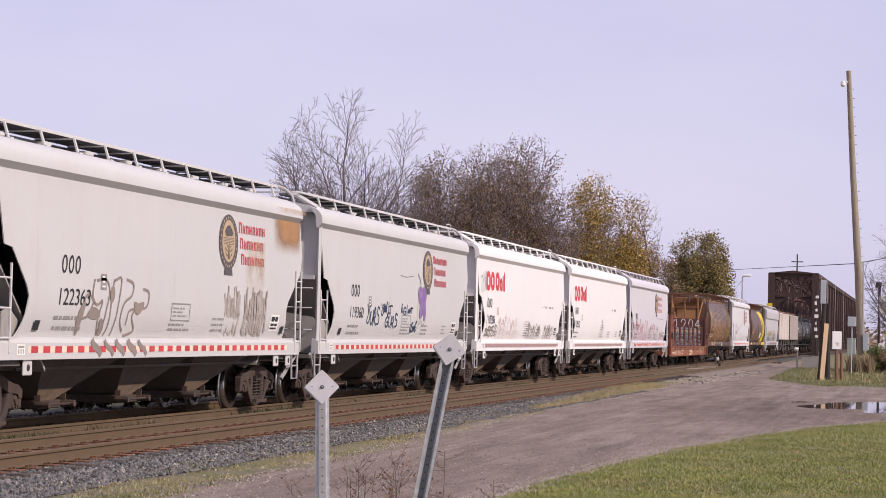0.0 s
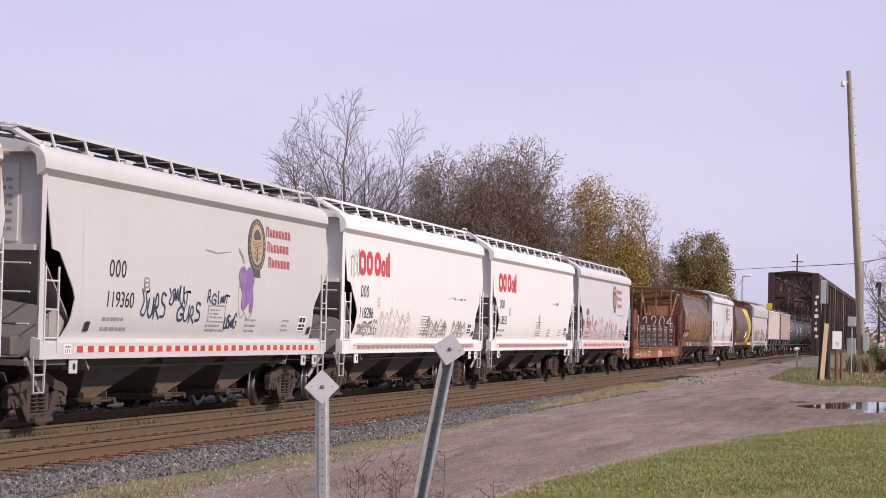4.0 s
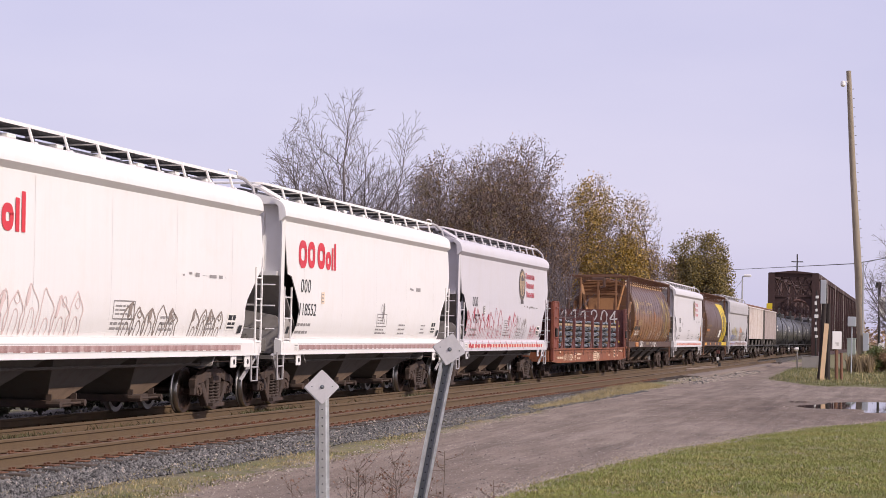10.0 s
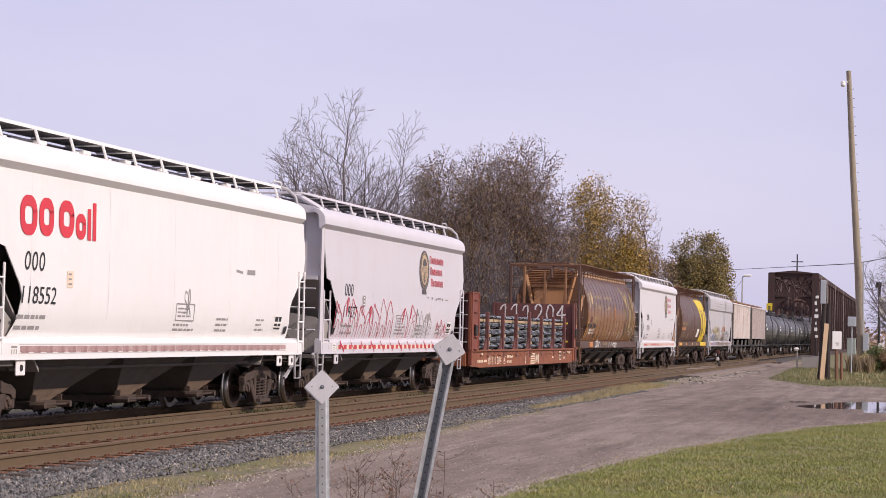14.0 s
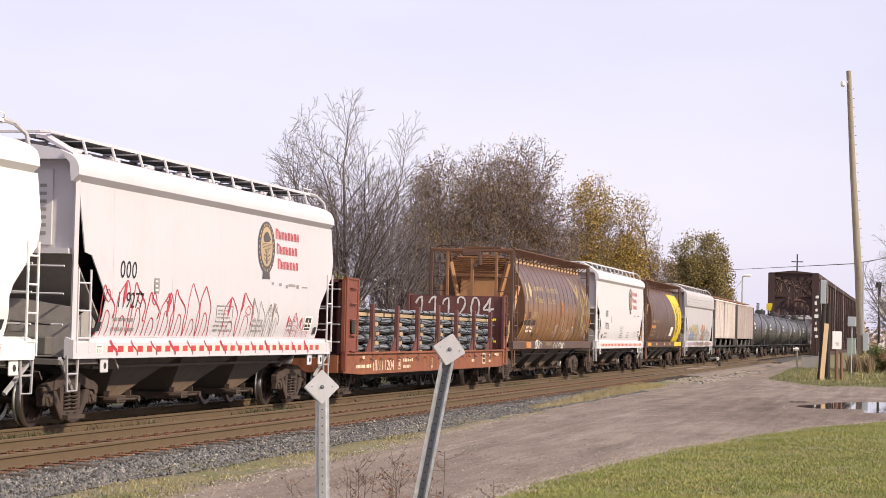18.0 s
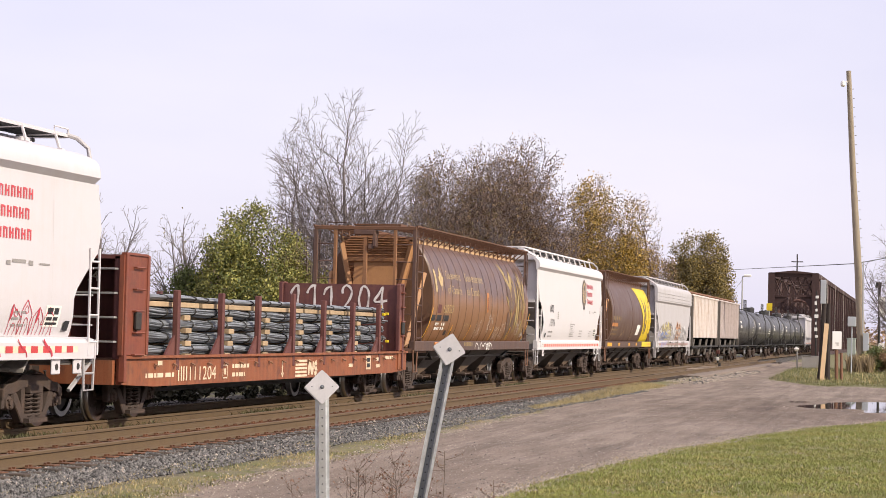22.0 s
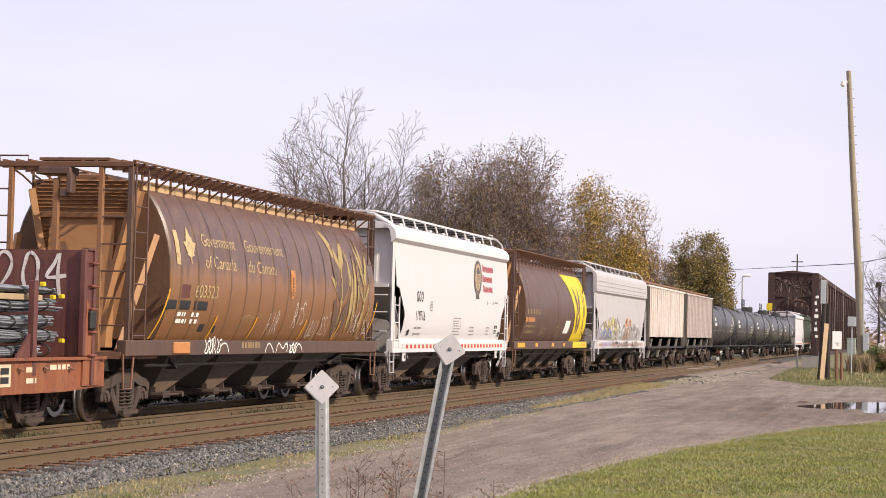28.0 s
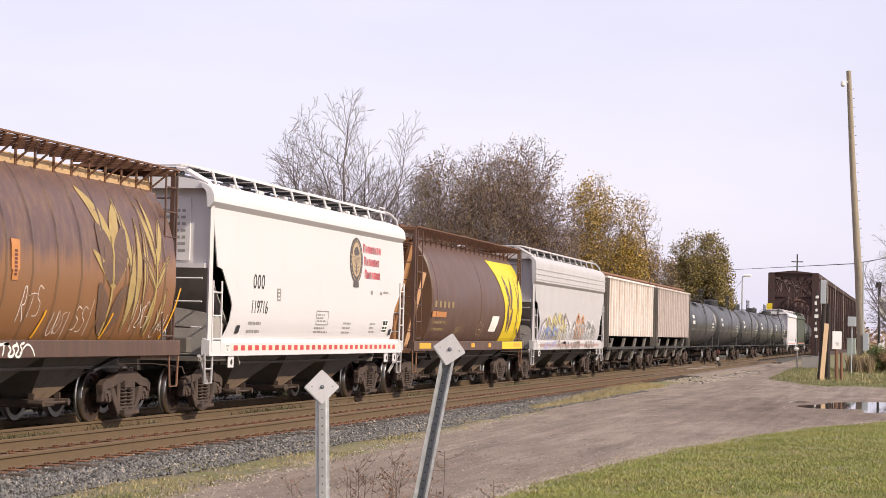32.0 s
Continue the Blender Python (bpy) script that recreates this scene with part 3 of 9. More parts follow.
def bubble_letters(bm, x0, x1, z0, z1, fy, w, seed, n=7):
    """Tall outlined spray letters without meaning: arched outlines with inner counters and legs that run down to the sill."""
    rnd = random.Random(seed)
    step = (x1 - x0) / n
    tall = z1 - z0
    for k in range(n):
        a, b = x0 + step * (k + 0.02), x0 + step * (k + 0.98)
        top = z0 + tall * rnd.uniform(0.72, 1.0)
        lean = rnd.uniform(-0.05, 0.18) * step
        peak = rnd.uniform(0.25, 0.75)
        px = a + (b - a) * peak + lean
        foot = z0 + tall * (0.0 if rnd.random() < 0.6 else rnd.uniform(0.25, 0.45))
        ribbon(bm, smooth([(a, z0), (a + 0.06 * step, z0 + 0.35 * tall), (a + 0.1 * step + lean * 0.6, z0 + 0.7 * (top - z0)), (px - 0.1 * step, top - 0.03 * tall), (px, top), (px + 0.13 * step, top - 0.1 * tall),
                           (b - 0.02 * step + lean * 0.4, z0 + 0.6 * (top - z0)), (b - 0.1 * step, z0 + 0.3 * tall), (b, foot)]), w * rnd.uniform(0.8, 1.2), fy)
        mid = z0 + tall * rnd.uniform(0.3, 0.5)
        ribbon(bm, smooth([(a + 0.28 * step, z0), (a + 0.3 * step, z0 + 0.5 * (mid - z0)), (a + 0.42 * step, mid), (a + 0.62 * step, mid - 0.04 * tall), (a + 0.68 * step, z0 + 0.4 * (mid - z0)), (a + 0.6 * step, z0)]), w * 0.75, fy)
        if rnd.random() < 0.55:
            c = z0 + tall * rnd.uniform(0.55, 0.68)
            ribbon(bm, smooth([(a + 0.3 * step + lean, c), (a + 0.5 * step + lean, c + 0.13 * tall), (a + 0.66 * step + lean, c), (a + 0.5 * step + lean, c - 0.08 * tall), (a + 0.3 * step + lean, c)], 4), w * 0.75, fy)
        if rnd.random() < 0.5:
            ribbon(bm, smooth([(px - 0.06 * step, top - 0.02 * tall), (px - 0.16 * step, top - 0.2 * tall), (px - 0.26 * step, top - 0.42 * tall)]), w * 2.2, lambda z: fy(z) + 0.002, True)


def add_crest(car, x, z, fy, size=1.0):
    """The oval emblem: plain shapes in its colours, with three lines of red bars beside it."""
    e = [0.003]

    def f(zz):
        return fy(zz) + e[0]
    bm = bmesh.new()
    shape(bm, arc(x, z, 0.58 * size, 0.55 * size, 0, 354, 59), f)
    shape(bm, [(x - 0.26 * size, z - 0.66 * size), (x + 0.26 * size, z - 0.66 * size), (x + 0.2 * size, z - 0.48 * size), (x - 0.2 * size, z - 0.48 * size)], lambda q: f(q) + 0.001)
    part("emblem_ring", bm, M["crest_dark"], car, "dark oval emblem ring")
    e[0] = 0.006
    bm = bmesh.new()
    shape(bm, arc(x, z + 0.02, 0.40 * size, 0.42 * size, 0, 354, 59), f)
    for k in range(26):
        a = k * math.tau / 26
        cx, cz = x + 0.49 * size * math.cos(a), z + 0.485 * size * math.sin(a)
        shape(bm, arc(cx, cz, 0.024 * size, 0.03 * size, 0, 300, 5), f)
    part("emblem_field", bm, M["crest_gold"], car, "tan emblem field")
    e[0] = 0.009
    bm = bmesh.new()
    shape(bm, [(x - 0.2, z + 0.12), (x - 0.1, z + 0.11), (x + 0.2, z + 0.13), (x + 0.27, z + 0.19), (x + 0.16, z + 0.27), (x + 0.04, z + 0.34), (x - 0.12, z + 0.31), (x - 0.24, z + 0.22)], f)
    shape(bm, [(x - 0.05, z - 0.34), (x + 0.05, z - 0.34), (x + 0.02, z - 0.04), (x - 0.02, z - 0.04)], f)
    for s2 in (-1, 1):
        for dz, reach in ((-0.3, 0.2), (-0.2, 0.24), (-0.12, 0.15)):
            shape(bm, [(x + s2 * 0.03, z + dz), (x + s2 * reach, z + dz + 0.09), (x + s2 * reach * 0.75, z + dz + 0.03)], lambda q, dz=dz: f(q) + 0.001 - 0.003 * dz)
    for k in range(5):
        bar(bm, x - 0.33 + 0.01 * k, x + 0.33 - 0.01 * k, z + 0.075 - 0.03 * k, z + 0.084 - 0.03 * k, f, 1)
    part("emblem_figure", bm, M["crest_dark"], car)
    e[0] = 0.003
    for row, (zz, n) in enumerate(((0.215, 8), (-0.10, 7), (-0.42, 7))):
        xx = x + 0.64 + 0.085 * row
        for k in range(n):
            bm = bmesh.new()
            h = 0.225 if k == 0 else 0.175
            w = 0.18 if k == 0 else 0.15
            bar(bm, xx, xx + 0.05, z + zz, z + zz + h, f, 1)
            bar(bm, xx + w - 0.045, xx + w, z + zz, z + zz + h * 0.92, f, 1)
            bar(bm, xx + 0.05, xx + w - 0.045, z + zz + h * (0.4 if k % 2 else 0.8), z + zz + h * (0.58 if k % 2 else 0.98), f, 1)
            xx += w + 0.065
            part("red_letter", bm, M["red_faded"], car, "red painted bars")


# ---- slab-sided covered hopper ----
SLAB = [(1.50, 1.47), (1.65, 1.52), (1.85, 1.56), (2.15, 1.58), (2.9, 1.58), (4.05, 1.56)]


def slab_y(z):
    zs, ys = [p[0] for p in SLAB], [p[1] for p in SLAB]
    return float(np.interp(z, zs, ys)) + 0.008


def slab_side_mesh(half):
    """The side sheet: cut back at the ends over the slope sheets, less at the far end, bulging along its height."""
    def cut_near(z):
        return float(np.interp(z, [1.50, 1.75, 2.18, 2.86, 2.9, 4.05], [1.95, 2.12, 2.25, 1.56, 1.27, 0.97]))

    def cut_far(z):
        return float(np.interp(z, [1.50, 1.75, 2.2, 2.86, 3.0, 4.05], [1.54, 1.56, 1.6, 0.72, 0.44, 0.66]))

    def build(bm):
        zs = [1.50, 1.58, 1.66, 1.75, 1.85, 1.97, 2.05, 2.12, 2.3, 2.6, 2.86, 2.9, 3.3, 3.7, 4.05]
        rows = []
        for side in (0.0, 0.02):
            rows.append([[bm.verts.new((-half + cut_near(z) + (2 * half - cut_near(z) - cut_far(z)) * u, -(slab_y(z) - 0.008 - side), z)) for u in (0, 0.25, 0.5, 0.75, 1)] for z in zs])
        for a, b in zip(rows[0], rows[0][1:]):
            for k in range(4):
                bm.faces.new((a[k], a[k + 1], b[k + 1], b[k]))
        for a, b in zip(rows[1], rows[1][1:]):
            for k in range(4):
                bm.faces.new((a[k + 1], a[k], b[k], b[k + 1]))
        for k in (0, 4):
            for i in range(len(zs) - 1):
                bm.faces.new((rows[0][i][k], rows[0][i + 1][k], rows[1][i + 1][k], rows[1][i][k]))
    return build


def ladder(bm, x0, x1, y, z0, z1, n, r=0.018, offset=0.0):
    for x in (x0, x1):
        tube(bm, [(x, y, z0), (x, y, z1)], r, 6)
    for k in range(n):
        z = z0 + (z1 - z0) * (k + 0.5) / n
        tube(bm, [(x0, y + offset, z), (x1, y + offset, z)], r * 0.8, 6)


def add_end_gear(car, half, steel, body_paint):
    """Ladders, posts, steps, end walls and slope sheets at both ends."""
    for s in (-1, 1):
        e = s * half
        # corner post that bends over the roof
        for sy in (-1, 1):
            x = e - s * 0.95
            if s * sy < 0:
                bm = bmesh.new()
                tube(bm, [(e - s * 0.72, sy * 1.42, 4.46), (e - s * 0.68, sy * 1.36, 4.66), (e - s * 0.78, sy * 1.2, 4.82), (e - s * 1.0, sy * 1.1, 4.86)], 0.04, 6)
                part("roof_grab", bm, M["mid_grey"], car)
            bm = bmesh.new()
            pts = [(x, sy * 1.54, 1.18), (x, sy * 1.54, 4.38), (x, sy * 1.46, 4.52), (x, sy * 0.95, 4.80), (x, sy * 0.8, 4.82)]
            for a, b in zip(pts, pts[1:]):
                tube(bm, [a, b], 0.055, 4)
            if s * sy > 0:
                part("corner_post", bm, steel, car)
            else:
                bm.free()
            bm = bmesh.new()
            if s * sy < 0:
                ladder(bm, e - s * 0.62, e - s * 1.0, sy * 1.6, 1.2, 2.98, 4, 0.024)
            else:
                ladder(bm, e - s * 0.98, e - s * 1.5, sy * 1.6, 1.25, 2.62, 3, 0.022)
            part("side_ladder", bm, steel, car)
            bm = bmesh.new()
            tube(bm, [(e - s * 0.66, sy * 1.57, 1.2), (e - s * 0.7, sy * 1.57, 0.62), (e - s * 1.08, sy * 1.57, 0.62), (e - s * 1.12, sy * 1.57, 1.2)], 0.024, 6)
            tube(bm, [(e - s * 0.68, sy * 1.57, 0.9), (e - s * 1.1, sy * 1.57, 0.9)], 0.02, 6)
            part("sill_step", bm, M["mid_grey"], car)
            for dx in (2.28,) if s < 0 else (1.33, 2.2):
                bm = bmesh.new()
                xa = e - s * dx
                bbox(bm, xa - 0.16, xa + 0.16, sy * 1.55 - 0.02, sy * 1.55 + 0.02, 0.9, 1.16, 0.015)
                bracket = part("roping_bracket", bm, steel, car)
                bm = bmesh.new()
                tube(bm, [(xa, sy * 1.578, 1.02), (xa, sy * 1.55, 1.02)], 0.055, 10)
                part("eye", bm, M["black_steel"], bracket)
        bm = bmesh.new()
        for z in (1.7, 2.2, 2.65):
            tube(bm, [(e - s * 0.62, -1.5, z), (e - s * 0.62, 1.5, z)], 0.018, 6)
        tube(bm, [(e - s * 0.62, 1.5, 1.2), (e - s * 0.62, 1.5, 2.9)], 0.03, 4)
        part("end_rail", bm, steel, car)
        # upper end wall and its inset panel
        bm = bmesh.new()
        prism(bm, [(-1.53, 2.86), (1.53, 2.86), (1.53, 4.3), (0.8, 4.62), (-0.8, 4.62), (-1.53, 4.3)], "x", e - s * 1.02, e - s * 1.08)
        part("end_wall", bm, body_paint, car)
        bm = bmesh.new()
        bbox(bm, min(e - s * 1.015, e - s * 0.97), max(e - s * 1.015, e - s * 0.97), -1.1, 1.1, 3.0, 4.25, 0.008)
        box(bm, min(e - s * 1.015, e - s * 0.86), max(e - s * 1.015, e - s * 0.86), -1.45, 1.45, 2.86, 2.95)
        part("end_panel", bm, body_paint, car)
        # slope sheet, black underneath
        bm = bmesh.new()
        prism(bm, [(e - s * 1.04, 2.9), (e - s * 1.08, 2.9), (e - s * 3.2, 1.0), (e - s * 3.2, 0.94)], "y", -1.45, 1.45)
        part("slope_sheet", bm, M["web_grey"], car, "dusty grey sloping end sheet")
        # end platform, bolster webs and brake gear
        bm = bmesh.new()
        box(bm, e - s * 0.5, e - s * 2.3, -1.5, 1.5, 1.05, 1.13)
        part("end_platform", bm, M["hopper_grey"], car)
        bm = bmesh.new()
        for sy in (-1, 1):
            prism(bm, [(e - s * 2.1, 1.16), (e - s * 1.5, 1.16), (e - s * 1.5, 1.85), (e - s * 1.85, 1.95), (e - s * 2.2, 1.75)], "y", sy * 1.40 - 0.015, sy * 1.40 + 0.015)
        prism(bm, [(-1.42, 1.16), (1.42, 1.16), (1.42, 1.85), (1.25, 2.0), (0.4, 2.12), (-0.4, 2.12), (-1.25, 2.0), (-1.42, 1.85)], "x", e - s * 1.45, e - s * 1.48)
        part("bolster_web", bm, M["web_grey"], car, "dusty grey web plate")
        bm = bmesh.new()
        tube(bm, [(e - s * 0.7, -0.85, 1.42), (e - s * 0.7, 0.1, 1.42)], 0.16, 12)
        bbox(bm, min(e - s * 0.55, e - s * 0.85), max(e - s * 0.55, e - s * 0.85), -1.25, -0.95, 1.2, 1.5, 0.02)
        tube(bm, [(e - s * 0.6, -1.3, 1.7), (e - s * 0.6, -0.6, 1.75), (e - s * 0.6, -0.4, 1.2)], 0.025, 6)
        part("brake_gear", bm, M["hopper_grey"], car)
        bm = bmesh.new()
        tube(bm, [(e - s * 0.55, -1.5, 1.15), (e - s * 1.3, -1.4, 0.62)], 0.04, 5)
        part("brace", bm, M["mid_grey"], car)


def add_hopper_bays(car, half, n=3, bottom=0.42):
    """The sloping discharge bays under the side sills with their gates."""
    span = (2 * half - 6.6) / n
    for k in range(n):
        cx = -half + 3.3 + span * (k + 0.5)
        bm = bmesh.new()
        w, t = span * 0.49, 0.36
        a = [(cx - w, -1.38, 1.2), (cx + w, -1.38, 1.2), (cx + w, 1.38, 1.2), (cx - w, 1.38, 1.2)]
        b = [(cx - t, -0.62, bottom), (cx + t, -0.62, bottom), (cx + t, 0.62, bottom), (cx - t, 0.62, bottom)]
        va, vb = [bm.verts.new(p) for p in a], [bm.verts.new(p) for p in b]
        for i in range(4):
            bm.faces.new((va[i], va[(i + 1) % 4], vb[(i + 1) % 4], vb[i]))
        bm.faces.new(vb)
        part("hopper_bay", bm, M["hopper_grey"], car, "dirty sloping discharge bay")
        bm = bmesh.new()
        q = 0.26
        lo, hi = [(cx - t - 0.01, -0.635, bottom - 0.005), (cx + t + 0.01, -0.635, bottom - 0.005)], [(cx + t + (w - t) * q, -0.635 - 0.76 * q, bottom + (1.2 - bottom) * q), (cx - t - (w - t) * q, -0.635 - 0.76 * q, bottom + (1.2 - bottom) * q)]
        quad(bm, lo[0], lo[1], hi[0], hi[1])
        part("spout_rim", bm, M["spout_rust"], car, "tan rusted spout")
        bm = bmesh.new()
        bbox(bm, cx - 0.48, cx + 0.48, -0.72, 0.72, bottom - 0.14, bottom, 0.015)
        tube(bm, [(cx - 0.6, -0.9, bottom - 0.06), (cx + 0.55, -0.9, bottom - 0.06)], 0.022, 6)
        for dx in (-0.55, 0.5):
            tube(bm, [(cx + dx, -0.97, bottom - 0.06), (cx + dx, -0.72, bottom - 0.06)], 0.06, 8)
            box(bm, cx + dx - 0.02, cx + dx + 0.02, -0.8, -0.7, bottom - 0.06, bottom + 0.1)
        part("discharge_gate", bm, M["truck_steel"], car, "rusty discharge gate")
    bm = bmesh.new()
    box(bm, -half + 0.4, half - 0.4, -0.3, 0.3, 0.85, 1.15)
    part("centre_sill", bm, M["black_steel"], car)
    bm = bmesh.new()
    tube(bm, [(-half + 2.6, -1.2, 0.98), (half - 2.6, -1.2, 0.98)], 0.03, 6)
    part("brake_pipe", bm, M["hopper_grey"], car)


def grating_mesh(x0, x1, y0, y1, z, pitch=0.34):
    def build(bm):
        n = max(2, int((x1 - x0) / pitch))
        for k in range(n):
            x = x0 + (x1 - x0) * k / (n - 1)
            box(bm, x - 0.012, x + 0.012, y0, y1, z - 0.045, z)
        for k in range(13):
            y = y0 + (y1 - y0) * k / 12
            box(bm, x0, x1, y - 0.011, y + 0.011, z - 0.03, z + 0.004)
    return build


def build_bracket(bm):
    for a, b in (((0, -1.21, 4.56), (-0.05, -1.145, 4.82)), ((-0.05, -1.145, 4.82), (-0.05, -1.09, 4.85))):
        tube(bm, [a, b], 0.026, 6)
    box(bm, -0.06, 0.06, -1.27, -1.15, 4.55, 4.585)
    tube(bm, [(-0.05, -1.12, 4.82), (-0.05, -0.45, 4.8)], 0.02, 4)


def build_dash(bm):
    quad(bm, (0, -1.605, 1.25), (0.26, -1.605, 1.25), (0.26, -1.605, 1.355), (0, -1.605, 1.355))


def slab_hopper(label, x0, x1, paint, number, group="hopper cars", stripe="dash", bays=3, steel=None, fascia=4.04, off=2.1, num_width=1.36, name="covered_hopper_car"):
    """A covered hopper between the coupling planes x0 and x1 of the train."""
    half = (x1 - x0) / 2
    car = thing(name, label, "hopper car", group)
    CARS.append((car, (x0 + x1) / 2))
    steel = steel or paint
    for sy in (1, -1):
        side = part("side_sheet", cached("slab_side_%.2f_%s" % (half, paint.name), slab_side_mesh(half), paint, True), None, car)
        side.matrix_basis = pose(0.25 if sy < 0 else 0, 0, 0, 0, 0, 0 if sy > 0 else 180)
        bm = bmesh.new()
        y0, y1 = sorted((-sy * 1.60, -sy * 1.46))
        yo, yi = (-1.60, -1.46) if sy > 0 else (1.60, 1.46)
        prism(bm, [(yo, 1.17), (yo, 1.41), (yo * 0.975, 1.465), (yi, 1.5), (yi, 1.17)], "x", -half + 0.82, half - 0.68)
        prism(bm, [(yo * 1.004, 1.145), (yo * 1.004, 1.172), (yi, 1.172), (yi, 1.145)], "x", -half + 0.82, half - 0.68)
        part("side_sill", bm, paint, car)
        for x in (-half + 0.815, half - 0.735):
            bm = bmesh.new()
            box(bm, x, x + 0.05, min(yo, yi) - 0.012, max(yo, yi) + 0.012, 1.16, 1.46)
            part("sill_end_plate", bm, paint, car)
        bm = bmesh.new()
        f = -sy
        prism(bm, [(f * 1.53, fascia), (f * 1.555, fascia), (f * 1.672, fascia + 0.105), (f * 1.668, 4.22), (f * 1.655, 4.3), (f * 1.62, 4.38), (f * 1.56, 4.44), (f * 1.48, 4.485), (f * 1.40, 4.52), (f * 1.40, 4.44), (f * 1.5, 4.34)], "x", -half + 0.7, half - 0.84)
        part("eave_panel", bm, paint, car, smooth=True)
        for k in range(11):
            x = -half + 2.1 + (2 * half - 3.6) * k / 10
            placed("walkway_bracket", cached("bracket_" + steel.name, build_bracket, steel), car, x, 0, 0, 0, 0, 0 if sy > 0 else 180)
        part("running_board", cached("walk_%.2f_%d" % (half, sy), grating_mesh(-half + 1.35, half - 1.0, min(f * 0.42, f * 1.10), max(f * 0.42, f * 1.10), 4.86, 0.11), M["grating"]), None, car, "galvanised steel roof walkway")
        bm = bmesh.new()
        box(bm, -half + 1.35, half - 1.0, min(f * 1.1, f * 1.125), max(f * 1.1, f * 1.125), 4.82, 4.875)
        part("walkway_edge", bm, steel, car)
    bm = bmesh.new()
    prism(bm, [(-1.42, 4.4), (1.42, 4.4), (1.42, 4.51), (1.3, 4.555), (1.1, 4.6), (0.8, 4.645), (0.5, 4.67), (-0.5, 4.67), (-0.8, 4.645), (-1.1, 4.6), (-1.3, 4.555), (-1.42, 4.51)], "x", -half + 0.74, half - 0.87)
    part("roof", bm, paint, car, smooth=True)
    bm = bmesh.new()
    bbox(bm, -half + 1.5, half - 1.3, -0.38, 0.38, 4.65, 4.8, 0.03)
    for k in range(11):
        x = -half + 1.5 + (2 * half - 3.0) * k / 10
        tube(bm, [(x, -0.75, 4.72), (x, 0.75, 4.72)], 0.035, 6)
    # hatch colour includes the shade below the walkways
    part("trough_hatch", bm, M["hatch_grey"], car, "long roof hatch cover coloured dark grey for shade")
    for k in range(8):
        bm = bmesh.new()
        x = -half + 2.3 + (2 * half - 4.6) * k / 7
        bbox(bm, x - 0.16, x + 0.16, -0.98, -0.84, 4.62, 4.7, 0.02)
        tube(bm, [(x, -0.84, 4.68), (x, -0.4, 4.74)], 0.03, 6)
        part("hatch_clamp", bm, steel, car)
    for s in (-1, 1):
        bm = bmesh.new()
        inner = 1.35 if s < 0 else 1.0
        tube(bm, [(s * (half - inner), -1.1, 4.85), (s * (half - 0.82), -1.08, 4.85), (s * (half - 0.75), -0.95, 4.85), (s * (half - 0.75), 0.95, 4.85), (s * (half - 0.82), 1.08, 4.85), (s * (half - inner), 1.1, 4.85)], 0.028, 5)
        if s > 0:
            tube(bm, [(half - 1.5, -1.1, 4.86), (half - 1.5, -1.1, 4.96), (half - 0.95, -1.1, 4.96), (half - 0.92, -1.1, 4.86)], 0.016, 5)
        part("roof_end_rail", bm, steel, car)
    # weld seams
    for k in range(5):
        bm = bmesh.new()
        x = -half + 2.5 + (2 * half - 5.0) * k / 4
        bar(bm, x, x + 0.007, 1.52, 4.03, lambda z: slab_y(z) - 0.005, 8)
        part("weld_seam", bm, M["seam"], car)
    add_end_gear(car, half, steel, paint)
    add_hopper_bays(car, half, bays)
    add_couplers(car, half)
    add_truck(car, -half + 2.0)
    add_truck(car, half - 2.0)

    def sill_y(z):
        return 1.605
    if stripe == "dash":
        n = int((2 * half - 3.55) / 0.46)
        for k in range(n):
            placed("reflective_dash", cached("dash", build_dash, M["dash_red"]), car, -half + 2.3 + 0.46 * k)
        bm = bmesh.new()
        bar(bm, -half + 2.2, -half + 2.3 + 0.46 * n, 1.252, 1.353, lambda z: 1.602, 1)
        part("reflective_strip", bm, M["strip_cream"], car, "cream reflective strip")
    else:
        bm = bmesh.new()
        bar(bm, -half + 2.15, half - 1.9, 1.262, 1.36, lambda z: 1.602, 1)
        part("faded_stripe", bm, M["stripe_faded"], car, "faded dark pink sill stripe")
        n = int((2 * half - 4.1) / 0.46)
        for k in range(n):
            placed("faded_dash", cached("faded_dash", build_dash, M["dash_dull"]), car, -half + 2.2 + 0.46 * k, -0.002, 0.003)
        bm = bmesh.new()
        for z in (1.235, 1.375):
            bar(bm, -half + 2.1, half - 1.85, z, z + 0.014, lambda q: 1.603, 1)
        part("stripe_edge", bm, M["seam"], car)
    bm = bmesh.new()
    bar(bm, -half + 1.78, -half + 2.08, 1.22, 1.39, lambda q: 1.603, 1)
    part("sill_notice", bm, M["white_mark"], car, "small white sill notice")
    bm = bmesh.new()
    bar(bm, -half + 1.82, -half + 2.04, 1.33, 1.36, lambda q: 1.606, 1)
    for x in (1.83, 1.91, 1.99):
        bar(bm, -half + x, -half + x + 0.03, 1.24, 1.31, lambda q: 1.606, 1)
    part("notice_bars", bm, M["ink_grey"], car)
    if number:
        bm = bmesh.new()
        for k in range(3):
            x = -half + off + 0.07 + 0.27 * k
            ribbon(bm, [(px + 0.12 * (pz - 2.68), pz) for px, pz in arc(x + 0.1, 2.68, 0.085, 0.13, 0, 360, 16)], 0.042, slab_y)
        part("reporting_mark", bm, M["ink"], car, "three dark painted mark shapes")
        lettering("car_number", number, -half + off, 2.02, 0.28, num_width, slab_y, M["ink"], car, "black painted car number", 0.12)
        bm = bmesh.new()
        small_print(bm, -half + off - 0.15, 1.78, 1.2, 2, slab_y, 0.17, 0.06, len(number) + int(number) % 7)
        rnd = random.Random(int(number))
        eb = bmesh.new()
